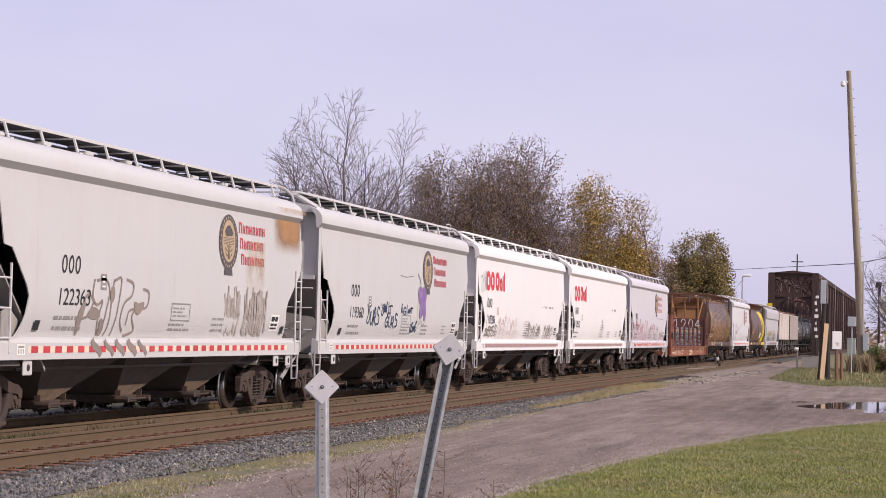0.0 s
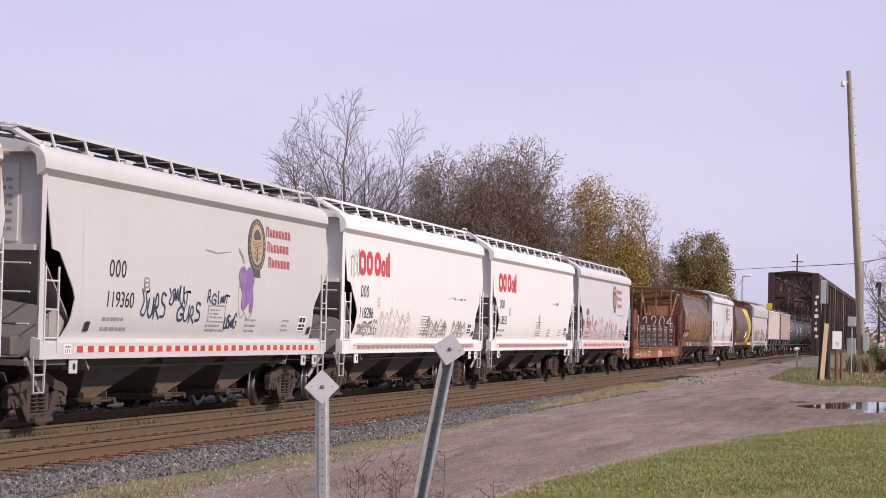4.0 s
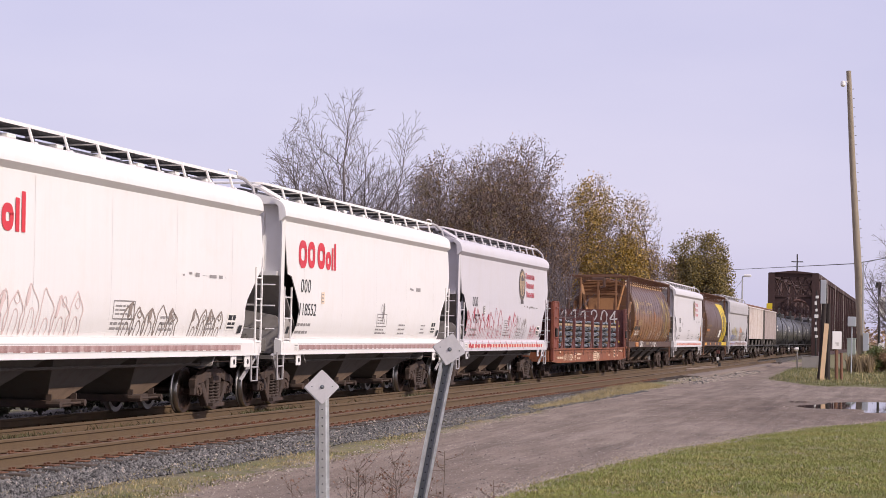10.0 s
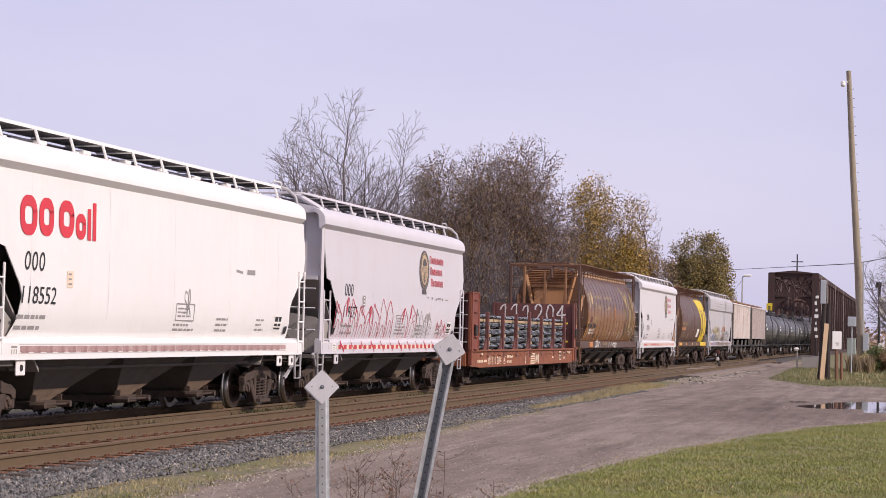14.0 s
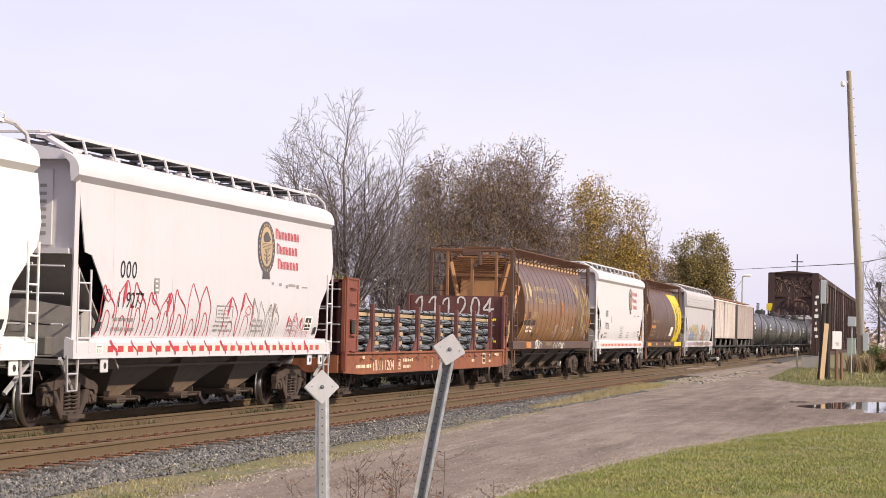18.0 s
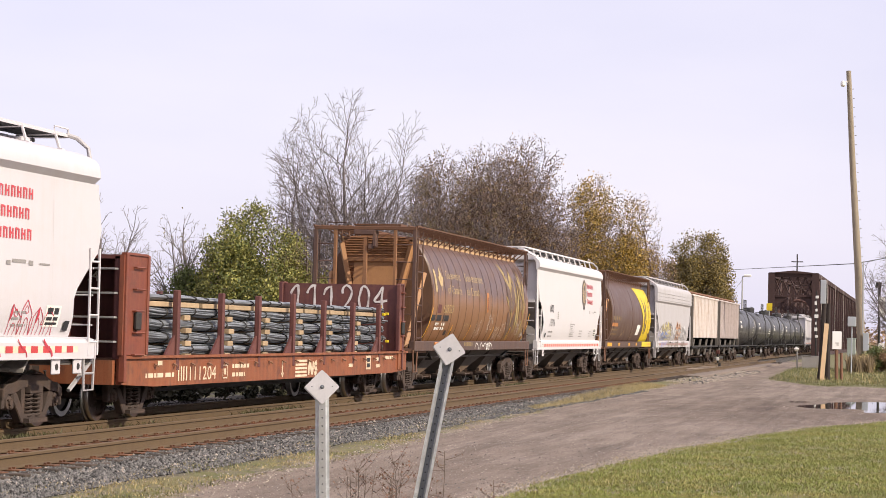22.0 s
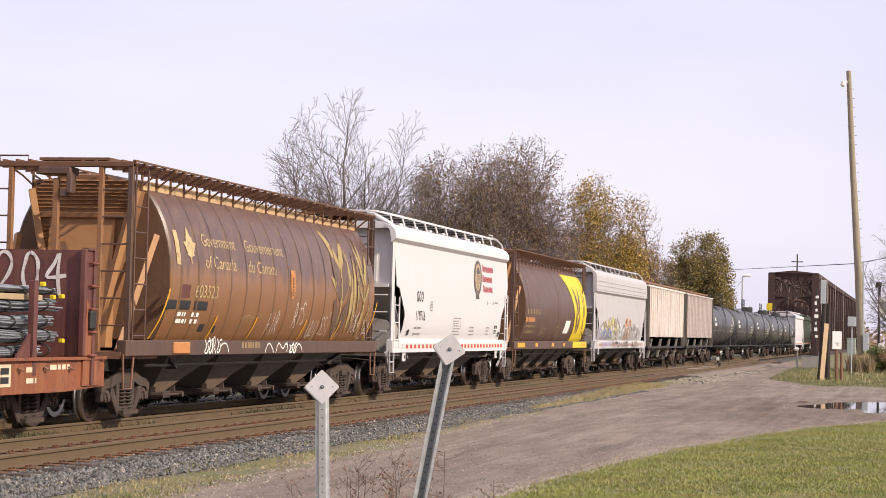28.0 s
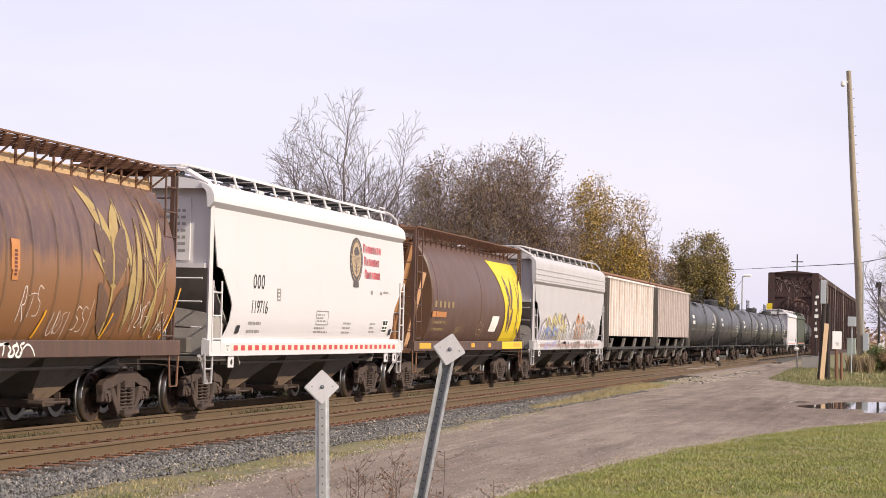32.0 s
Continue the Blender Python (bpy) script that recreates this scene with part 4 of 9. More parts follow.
        xe = -half + 0.966
        for r in range(7):
            zz, yy = 3.95 - 0.13 * r, -1.0
            while yy < -0.35 - 0.1 * (r % 3):
                w = rnd.uniform(0.06, 0.18)
                quad(eb, (xe, yy, zz), (xe, yy + w, zz), (xe, yy + w, zz + 0.055), (xe, yy, zz + 0.055))
                yy += w + 0.04
        part("end_stencil", eb, M["ink_grey"], car, "rows of small grey stencil bars")
        small_print(bm, half - 8.75, 1.72, 1.15, 2, slab_y, 0.09, 0.04, 4)
        small_print(bm, half - 6.4, 1.85, 0.8, 3, slab_y, 0.11, 0.04, 5)
        small_print(bm, half - 3.9, 1.86, 0.6, 3, slab_y, 0.1, 0.035, 6)
        for z in (1.81, 2.12):
            bar(bm, half - 8.7, half - 7.7, z, z + 0.022, slab_y, 1)
        for x in (half - 8.7, half - 7.722):
            bar(bm, x, x + 0.022, 1.81, 2.14, slab_y, 2)
        small_print(bm, half - 8.6, 2.03, 0.85, 3, slab_y, 0.07, 0.03, 8)
        part("stencilled_print", bm, M["ink_grey"], car, "rows of small grey stencil bars")
        bm = bmesh.new()
        bar(bm, -half + off + 1.7, -half + off + 1.95, 2.3, 2.57, slab_y, 1)
        part("stencil_patch", bm, M["ink_grey"] if paint is not M["white_paint"] else M["strip_cream"], car, "small rectangular stencil patch")
        bm = bmesh.new()
        for dz in (0.04, 0.12, 0.2):
            bar(bm, -half + off + 1.75, -half + off + 1.9 - 0.03 * (dz > 0.1), 2.3 + dz, 2.33 + dz, lambda q: slab_y(q) + 0.003, 1)
        part("stencil_patch_print", bm, M["white_mark"] if paint is not M["white_paint"] else M["ink_grey"], car)
        bm = bmesh.new()
        bar(bm, half - 2.72, half - 2.14, 1.66, 2.0, slab_y, 2, 0.2)
        part("data_plate", bm, M["white_mark"], car, "white data plate")
        bm = bmesh.new()
        for dx, dz, w, h in ((0.06, 0.1, 0.22, 0.2), (0.32, 0.1, 0.18, 0.2), (0.06, 0.03, 0.44, 0.04)):
            bar(bm, half - 2.72 + dx + 0.2 * dz, half - 2.72 + dx + w + 0.2 * dz, 1.66 + dz, 1.66 + dz + h, lambda z: slab_y(z) + 0.004, 1, 0.2)
        part("data_plate_label", bm, M["ink"], car)
        bm = bmesh.new()
        for x in (-half + off - 0.9, half - 1.95):
            bar(bm, x, x + 0.2, 1.6, 1.76, lambda z: slab_y(z) + 0.02, 1, 0.15)
        part("jack_pad_mark", bm, M["ink"], car, "small black pad marks")
    return car, half


M["seam"] = surface("weld seam", (0.54, 0.51, 0.49), 0.6, var=0.1, bump=0)
M["clean_white"] = surface("clean white paint", (0.625, 0.595, 0.60), 0.45, var=0.03, scale=2.0, dirt=(0.6, 0.55, 0.5), dirt_amount=0.15, streak=(0.6, 0.52, 0.46), streak_amount=0.08, bump=0.02)
M["mural_grey"] = surface("pale dusty grey paint", (0.47, 0.445, 0.455), 0.55, var=0.06, scale=2.0, dirt=(0.36, 0.33, 0.31), dirt_amount=0.4, streak=(0.36, 0.31, 0.27), streak_amount=0.3, bump=0.03)
M["mural_lilac"] = surface("faded lilac spray", (0.36, 0.34, 0.52), 0.6, var=0.2, bump=0)
M["mural_white"] = surface("faded white spray", (0.60, 0.58, 0.58), 0.6, var=0.1, bump=0)
M["mural_yellow"] = surface("faded yellow spray", (0.55, 0.47, 0.2), 0.6, var=0.2, bump=0)
M["mural_orange"] = surface("faded orange spray", (0.6, 0.3, 0.16), 0.6, var=0.2, bump=0)
M["mural_blue"] = surface("faded blue spray", (0.2, 0.24, 0.42), 0.6, var=0.2, bump=0)
M["wheat_dark"] = surface("maroon brown emblem paint", (0.115, 0.065, 0.045), 0.5, var=0.2, dirt=(0.2, 0.11, 0.06), dirt_amount=0.5, bump=0)
M["wheat_mark"] = surface("worn wheat paint", (0.38, 0.27, 0.1), 0.55, var=0.2, bump=0, dirt=(0.25, 0.15, 0.07), dirt_amount=0.6)
M["cream_sheet"] = surface("rust-stained sheet", (0.72, 0.65, 0.6), 0.6, var=0.1, streak=(0.3, 0.18, 0.12), streak_amount=0.75)
M["stripe_faded"] = surface("faded stripe paint", (0.40, 0.25, 0.235), 0.6, var=0.25, scale=14, bump=0, dirt=(0.62, 0.5, 0.46), dirt_amount=0.6)


def spray(car, name, material, label, *calls):
    """Spray paint on the side: each call is (function, arguments)."""
    bm = bmesh.new()
    for fn, args in calls:
        fn(bm, *args)
    return part(name, bm, material, car, label)


def red_wordmark(car, half, x):
    """The big red wordmark, as plain red rings and bars of its letters' sizes."""
    def g(z):
        return slab_y(z) + 0.003

    def ring(x0, x1, z0, z1, w):
        bm = bmesh.new()
        r = min(x1 - x0, z1 - z0) * 0.42
        pts = []
        for cx, cz, a in ((x1 - r, z1 - r, 0), (x0 + r, z1 - r, 90), (x0 + r, z0 + r, 180), (x1 - r, z0 + r, 270)):
            pts += arc(cx, cz, r - w / 2, r - w / 2, a, a + 90, 6)
        ribbon(bm, pts + pts[:2], w, g)
        part("red_ring", bm, M["red_sign"], car, "large red painted ring")

    def block(x0, x1, z0, z1):
        bm = bmesh.new()
        bar(bm, x0, x1, z0, z1, g, 4)
        part("red_block", bm, M["red_sign"], car, "large red painted bar")
    ring(x, x + 0.63, 3.07, 3.69, 0.17)
    ring(x + 0.71, x + 1.27, 3.09, 3.69, 0.17)
    ring(x + 1.47, x + 2.08, 3.1, 3.70, 0.18)
    ring(x + 2.15, x + 2.57, 3.1, 3.52, 0.14)
    block(x + 2.64, x + 2.78, 3.1, 3.62)
    block(x + 2.86, x + 3.0, 3.1, 3.73)


def hopper_cars():
    # two weathered grey cars
    car, h = slab_hopper("weathered light grey covered hopper with rust-stained corner", -32.3, -15.1, M["grey_paint"], "122363", off=3.37, num_width=1.25)
    add_crest(car, -h + 11.62, 3.41, slab_y)
    # hollow grey letters whose strokes swell, and run over the sill
    hollow = ([(0.0, 0.1), (0.03, 0.55), (0.09, 0.72), (0.16, 0.6), (0.1, 0.35), (0.02, 0.3)], [(0.17, 1.0), (0.15, 0.7), (0.21, 0.55), (0.28, 0.62), (0.24, 0.3), (0.27, 0.0)],
              [(0.2, 0.98), (0.32, 1.0), (0.37, 0.8), (0.33, 0.35), (0.31, 0.0)], [(0.43, 1.02), (0.4, 0.6), (0.39, 0.2), (0.36, 0.0)], [(0.44, 1.0), (0.53, 1.04), (0.5, 0.6), (0.47, 0.2), (0.45, 0.0)],
              [(0.6, 1.04), (0.7, 0.96), (0.68, 0.75), (0.58, 0.6), (0.54, 0.3), (0.6, 0.08)], [(0.84, 0.88), (0.93, 0.82), (0.9, 0.55), (0.76, 0.5), (0.7, 0.35), (0.76, 0.1), (0.64, 0.0)], [(0.74, 0.5), (0.65, 0.45), (0.63, 0.2)])
    bm = bmesh.new()
    for line in hollow:
        ribbon(bm, smooth([(-h + 4.25 + 3.3 * u, 1.52 + 0.95 * v) for u, v in line]), 0.05, slab_y)
    for line in ([(0.1, 0.38), (0.18, 0.4), (0.26, 0.36)], [(0.42, 0.9), (0.41, 0.75), (0.4, 0.6)], [(0.72, 0.62), (0.78, 0.5), (0.86, 0.62)], [(0.06, 0.6), (0.0, 0.3), (0.0, 0.0)], [(0.27, 0.3), (0.3, 0.15), (0.29, 0.0)]):
        ribbon(bm, smooth([(-h + 4.25 + 3.3 * u, 1.52 + 0.95 * v) for u, v in line]), 0.12, lambda z: slab_y(z) + 0.002, True)
    part("scrawl", bm, M["grey_spray"], car, "grey hollow spray letters")
    bm = bmesh.new()
    for x, w in ((4.7, 0.14), (5.25, 0.1), (5.75, 0.12), (6.3, 0.14), (6.8, 0.1)):
        ribbon(bm, smooth([(-h + x, 1.455), (-h + x + 0.1, 1.36), (-h + x + 0.32, 1.28), (-h + x + 0.4, 1.19)]), w, lambda z: 1.609)
    part("sill_scrawl", bm, M["grey_spray"], car, "grey spray run over the sill")
    rnd = random.Random(9)
    bm = bmesh.new()
    for k in range(46):
        x = -h + 11.55 + 2.5 * k / 45 + rnd.uniform(-0.04, 0.04)
        if 12.45 < x + h < 12.7:
            continue
        z1 = 2.5 + rnd.uniform(-0.22, 0.06)
        ribbon(bm, [(x + 0.1 * rnd.uniform(-1, 1), 1.53 + rnd.uniform(0, 0.1)), (x, 2.0), (x + 0.08 * rnd.uniform(-1, 1), z1)], rnd.uniform(0.035, 0.085), lambda z, k=k: slab_y(z) + 0.0004 * k)
    part("scrawl_block", bm, M["smear_grey"], car, "block of rubbed grey brown overspray")
    for nm, mt, xa, xb, za, zb, up in (("rust_stain", "rust_bloom", h - 2.75, h - 0.68, 3.25, 4.05, 0.003), ("rust_run", "rust_tint", h - 4.6, h - 3.2, 2.2, 3.5, 0.003)):
        bm = bmesh.new()
        bar(bm, xa, xb, za, zb, lambda z: slab_y(z) + up, 5)
        part(nm, bm, M[mt], car, "orange brown rust bled into the paint")
    bm = bmesh.new()
    quad(bm, (h - 2.9, -1.675, 4.17), (h - 0.62, -1.675, 4.17), (h - 0.62, -1.659, 4.32), (h - 2.9, -1.659, 4.32))
    part("rust_run", bm, M["rust_tint"], car, "pale rust run on the eave")
    car, h = slab_hopper("light grey covered hopper with purple spray figure", -15.1, 2.35, M["grey_paint"], "119360", off=3.6, num_width=1.2)
    add_crest(car, -h + 11.65, 3.42, slab_y)
    body = smooth([(10.62, 2.9), (10.8, 2.96), (10.98, 2.88), (11.15, 2.95), (11.38, 2.9), (11.5, 2.7), (11.42, 2.52), (11.46, 2.3), (11.42, 2.1), (11.28, 2.02), (11.2, 2.22), (11.02, 2.14), (10.86, 2.06), (10.72, 2.16), (10.76, 2.42), (10.62, 2.6), (10.55, 2.78), (10.62, 2.9)], 4)
    bm = bmesh.new()
    shape(bm, [(-h + u, v) for u, v in body[:-1]], lambda z: slab_y(z) + 0.002)
    part("spray_figure", bm, M["purple"], car, "purple spray-painted figure")
    bm = bmesh.new()
    ribbon(bm, [(-h + u, v) for u, v in body], 0.025, lambda z: slab_y(z) + 0.005)
    ribbon(bm, smooth([(-h + u, v) for u, v in ((10.98, 2.86), (11.0, 2.6), (11.04, 2.4), (11.08, 2.2))]), 0.02, lambda z: slab_y(z) + 0.005)
    ribbon(bm, smooth([(-h + u, v) for u, v in ((10.6, 2.62), (10.5, 2.4), (10.55, 2.1), (10.7, 1.92), (10.85, 1.97), (10.95, 2.02), (11.1, 1.9), (11.3, 1.93), (11.44, 2.06))]), 0.02, lambda z: slab_y(z) + 0.005)
    part("figure_outline", bm, M["ink_grey"], car, "dark outline of the spray figure")
    spray(car, "scratch", M["ink_grey"], "thin dark scratches", (ribbon, ([(-h + 8.5, 3.2), (-h + 9.2, 3.16), (-h + 10.0, 3.22)], 0.02, slab_y)), (ribbon, ([(-h + 10.5, 3.3), (-h + 10.75, 3.15), (-h + 10.85, 3.02)], 0.07, slab_y)))
    for xa, ln in ((h - 5.6, 2.2), (h - 3.4, 1.5), (h - 9.5, 1.2)):
        bm = bmesh.new()
        quad(bm, (xa, -1.4, 4.524), (xa + ln, -1.4, 4.524), (xa + ln, -1.305, 4.56), (xa, -1.305, 4.56))
        part("rust_run", bm, M["rust_tint"], car, "pale rust run on the roof edge")
    for k, (xa, xb, za, zb, n) in enumerate(((5.15, 6.45, 1.85, 2.35, 4), (6.55, 7.65, 2.1, 2.5, 4), (7.0, 8.35, 1.78, 2.12, 4), (8.65, 9.95, 2.16, 2.42, 5), (9.75, 10.5, 1.66, 2.02, 4))):
        spray(car, "scrawl", M["blue_ink"], "dark blue marker scrawl", (scribble, (-h + xa, -h + xb, za, zb, slab_y, 0.045, 11 + k, n)))
    # two white cars with red wordmarks
    car, h = slab_hopper("white covered hopper with red wordmark and faded sill stripe", 2.35, 20.05, M["white_paint"], "118286", stripe="faded", off=2.45, num_width=1.28)
    red_wordmark(car, h, -h + 2.31)
    spray(car, "scrawl", M["ink_grey"], "thin grey scrawl beside the wordmark", (scribble, (-h + 1.5, -h + 2.35, 3.0, 3.7, slab_y, 0.022, 21, 4)))
    spray(car, "scrawl", M["grey_spray"], "dark scrawl under the number", (scribble, (-h + 2.3, -h + 4.2, 1.58, 1.95, slab_y, 0.045, 22, 8)))
    spray(car, "scrawl", M["grey_spray"], "grey hollow spray letters", (bubble_letters, (-h + 9.4, -h + 12.2, 1.53, 2.12, slab_y, 0.038, 23, 5)))
    spray(car, "scrawl", M["grey_spray"], "grey hollow spray letters", (bubble_letters, (-h + 12.9, -h + 14.75, 1.53, 2.08, slab_y, 0.034, 24, 4)))
    spray(car, "pale_scrawl", M["pale_spray"], "pale pink outlined spray letters", (bubble_letters, (-h + 4.2, -h + 7.7, 1.53, 2.36, slab_y, 0.028, 25, 6)))
    spray(car, "scuff", M["ink_grey"], "row of short dark scuffs", *[(bar, (-h + x, -h + x + w, 2.68 + 0.02 * math.sin(9 * x), 2.72 + 0.03 * math.sin(5 * x), slab_y)) for x, w in ((12.35, 0.1), (12.7, 0.16), (13.05, 0.22), (13.45, 0.3), (13.85, 0.4), (14.4, 0.22), (14.75, 0.12))])
    car, h = slab_hopper("white covered hopper with red wordmark and clean side", 20.05, 37.75, M["white_paint"], "118552", stripe="faded", off=2.2, num_width=1.28)
    red_wordmark(car, h, -h + 2.05)
    spray(car, "scuff", M["ink_grey"], "small dark scuffs", (ribbon, ([(h - 5.3, 2.86), (h - 4.9, 2.83)], 0.05, slab_y)), (bar, (h - 4.6, h - 4.1, 2.8, 2.9, slab_y)), (scribble, (h - 8.3, h - 7.9, 1.9, 2.4, slab_y, 0.03, 31, 2)))
    # pale car with red spray
    car, h = slab_hopper("pale grey covered hopper with crimson spray letters", 37.75, 54.36, M["pale_paint"], "119277", off=2.77, num_width=1.18)
    add_crest(car, -h + 10.98, 3.41, slab_y)
    spray(car, "scrawl", M["red_spray"], "crimson outlined spray letters", (bubble_letters, (-h + 1.95, -h + 7.6, 1.53, 2.55, slab_y, 0.03, 41, 8)))
    spray(car, "scrawl", M["red_spray"], "crimson outlined spray letters", (bubble_letters, (-h + 8.3, -h + 10.2, 1.53, 2.42, slab_y, 0.026, 48, 2)))
    spray(car, "pale_scrawl", M["grey_spray"], "dark hollow spray letters", (bubble_letters, (-h + 10.1, -h + 12.0, 1.53, 2.4, slab_y, 0.022, 42, 4)))
    spray(car, "pale_scrawl", M["red_spray"], "thin dark red hollow letters", (bubble_letters, (-h + 12.6, -h + 14.3, 1.53, 2.1, slab_y, 0.02, 45, 4)))
    spray(car, "scuff", M["ink_grey"], "row of short dark scuffs", *[(bar, (-h + x, -h + x + w, 2.62 + 0.03 * math.sin(9 * x), 2.68 + 0.03 * math.sin(5 * x), slab_y)) for x, w in ((11.4, 0.14), (11.9, 0.2), (12.4, 0.14), (12.6, 0.5), (13.2, 0.16), (13.6, 0.4))])
    bm = bmesh.new()
    for k in range(13):
        x = -h + 2.4 + 0.95 * k
        ribbon(bm, smooth([(x, 1.455), (x + 0.12, 1.36), (x + 0.3, 1.27), (x + 0.34, 1.19)]), 0.03 + 0.03 * (k % 3 == 0), lambda z: 1.609)
    part("sill_scrawl", bm, M["red_spray"], car, "crimson spray legs run over the sill")
    # clean white car after the brown one
    car, h = slab_hopper("clean white covered hopper with oval emblem", 94.05, 110.95, M["clean_white"], "119716", off=3.47, num_width=1.05)
    add_crest(car, -h + 11.52, 3.42, slab_y)
    spray(car, "scuff", M["ink_grey"], "row of short dark scuffs", *[(bar, (-h + x, -h + x + w, 2.64 + 0.03 * math.sin(9 * x), 2.69 + 0.03 * math.sin(5 * x), slab_y)) for x, w in ((13.0, 0.14), (13.4, 0.2), (13.9, 0.14), (14.2, 0.5), (14.8, 0.16))])
    # grey car with a painted mural low on its side
    car, h = slab_hopper("grey covered hopper with colourful painted lower side", 128.8, 147.1, M["mural_grey"], "", fascia=3.5, stripe="faded")
    for j, (mt, sd, xa, xb, zt) in enumerate((("mural_lilac", 61, 2.2, 7.5, 2.15), ("mural_white", 66, 2.6, 15.2, 2.3), ("mural_yellow", 63, 3.4, 7.8, 2.5), ("mural_orange", 65, 10.2, 12.6, 2.72), ("grey_spray", 67, 2.4, 8.6, 2.55), ("mural_blue", 62, 3.0, 6.2, 1.95), ("ink_grey", 64, 9.3, 15.6, 2.35))):
        spray(car, "mural_stroke", M[mt], "", (bubble_letters, (-h + xa, -h + xb, 1.53, zt, lambda z, j=j: slab_y(z) + 0.003 * j, (0.16, 0.14, 0.14, 0.16, 0.06, 0.1, 0.06)[j], sd, max(2, int((xb - xa) / 1.1)))))
    for z in (3.68, 3.86, 4.04):
        bm = bmesh.new()
        box(bm, -h + 0.72, h - 0.62, -1.69, -1.64, z, z + 0.03)
        part("eave_rib", bm, M["mural_grey"], car)
    for x in (-h + 3.0, -h + 6.0, -h + 9.0, -h + 12.5):
        bm = bmesh.new()
        scribble(bm, x, x + 2.4, 1.2, 1.47, lambda z: 1.612, 0.09, int(x * 7 + 300), 3)
        part("sill_scrawl", bm, M["mural_lilac" if x < -h + 5 else "grey_spray"], car, "faded paint on the sill")


# ---- brown cylindrical hoppers ----
M["stencil_tan"] = surface("dull tan stencil paint", (0.28, 0.19, 0.09), 0.6, var=0.2, bump=0)
M["sill_brown"] = surface("rusty brown sill paint", (0.085, 0.048, 0.036), 0.55, var=0.2, dirt=(0.08, 0.045, 0.034), dirt_amount=0.6, streak=(0.2, 0.1, 0.05), streak_amount=0.35, bump=0.1)
M["placard_orange"] = surface("faded orange placard", (0.5, 0.2, 0.06), 0.5, var=0.2, bump=0, dirt=(0.25, 0.1, 0.05), dirt_amount=0.6)
M["end_rust"] = surface("rusty orange brown end sheet", (0.25, 0.115, 0.05), 0.65, var=0.2, dirt=(0.12, 0.06, 0.035), dirt_amount=0.6, streak=(0.33, 0.16, 0.07), streak_amount=0.4, bump=0.1)
# darker than end_rust: the disc's shade is part of this colour
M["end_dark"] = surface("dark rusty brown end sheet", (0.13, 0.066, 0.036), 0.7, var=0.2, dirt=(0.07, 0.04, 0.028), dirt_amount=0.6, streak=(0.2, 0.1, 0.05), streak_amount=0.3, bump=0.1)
# braces and lower plate: sunlit brightness mixed into the tan
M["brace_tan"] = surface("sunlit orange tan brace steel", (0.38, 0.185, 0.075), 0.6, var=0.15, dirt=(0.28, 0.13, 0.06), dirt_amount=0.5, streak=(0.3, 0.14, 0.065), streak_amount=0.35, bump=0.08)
M["walk_rust"] = surface("orange rusted walkway steel", (0.15, 0.07, 0.038), 0.8, var=0.25, dirt=(0.09, 0.05, 0.035), dirt_amount=0.7, bump=0.15)
# coaming tan lifted to the brightness of sun on it
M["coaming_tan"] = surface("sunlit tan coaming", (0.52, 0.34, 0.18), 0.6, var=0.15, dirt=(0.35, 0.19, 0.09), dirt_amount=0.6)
ROUND = [(1.42, 1.28), (1.55, 1.36), (1.8, 1.47), (2.1, 1.55), (2.5, 1.6), (2.9, 1.59), (3.3, 1.52), (3.65, 1.41), (3.9, 1.29), (4.1, 1.16), (4.24, 1.04)]


def round_y(z):
    return float(np.interp(z, [p[0] for p in ROUND], [p[1] for p in ROUND])) + 0.008


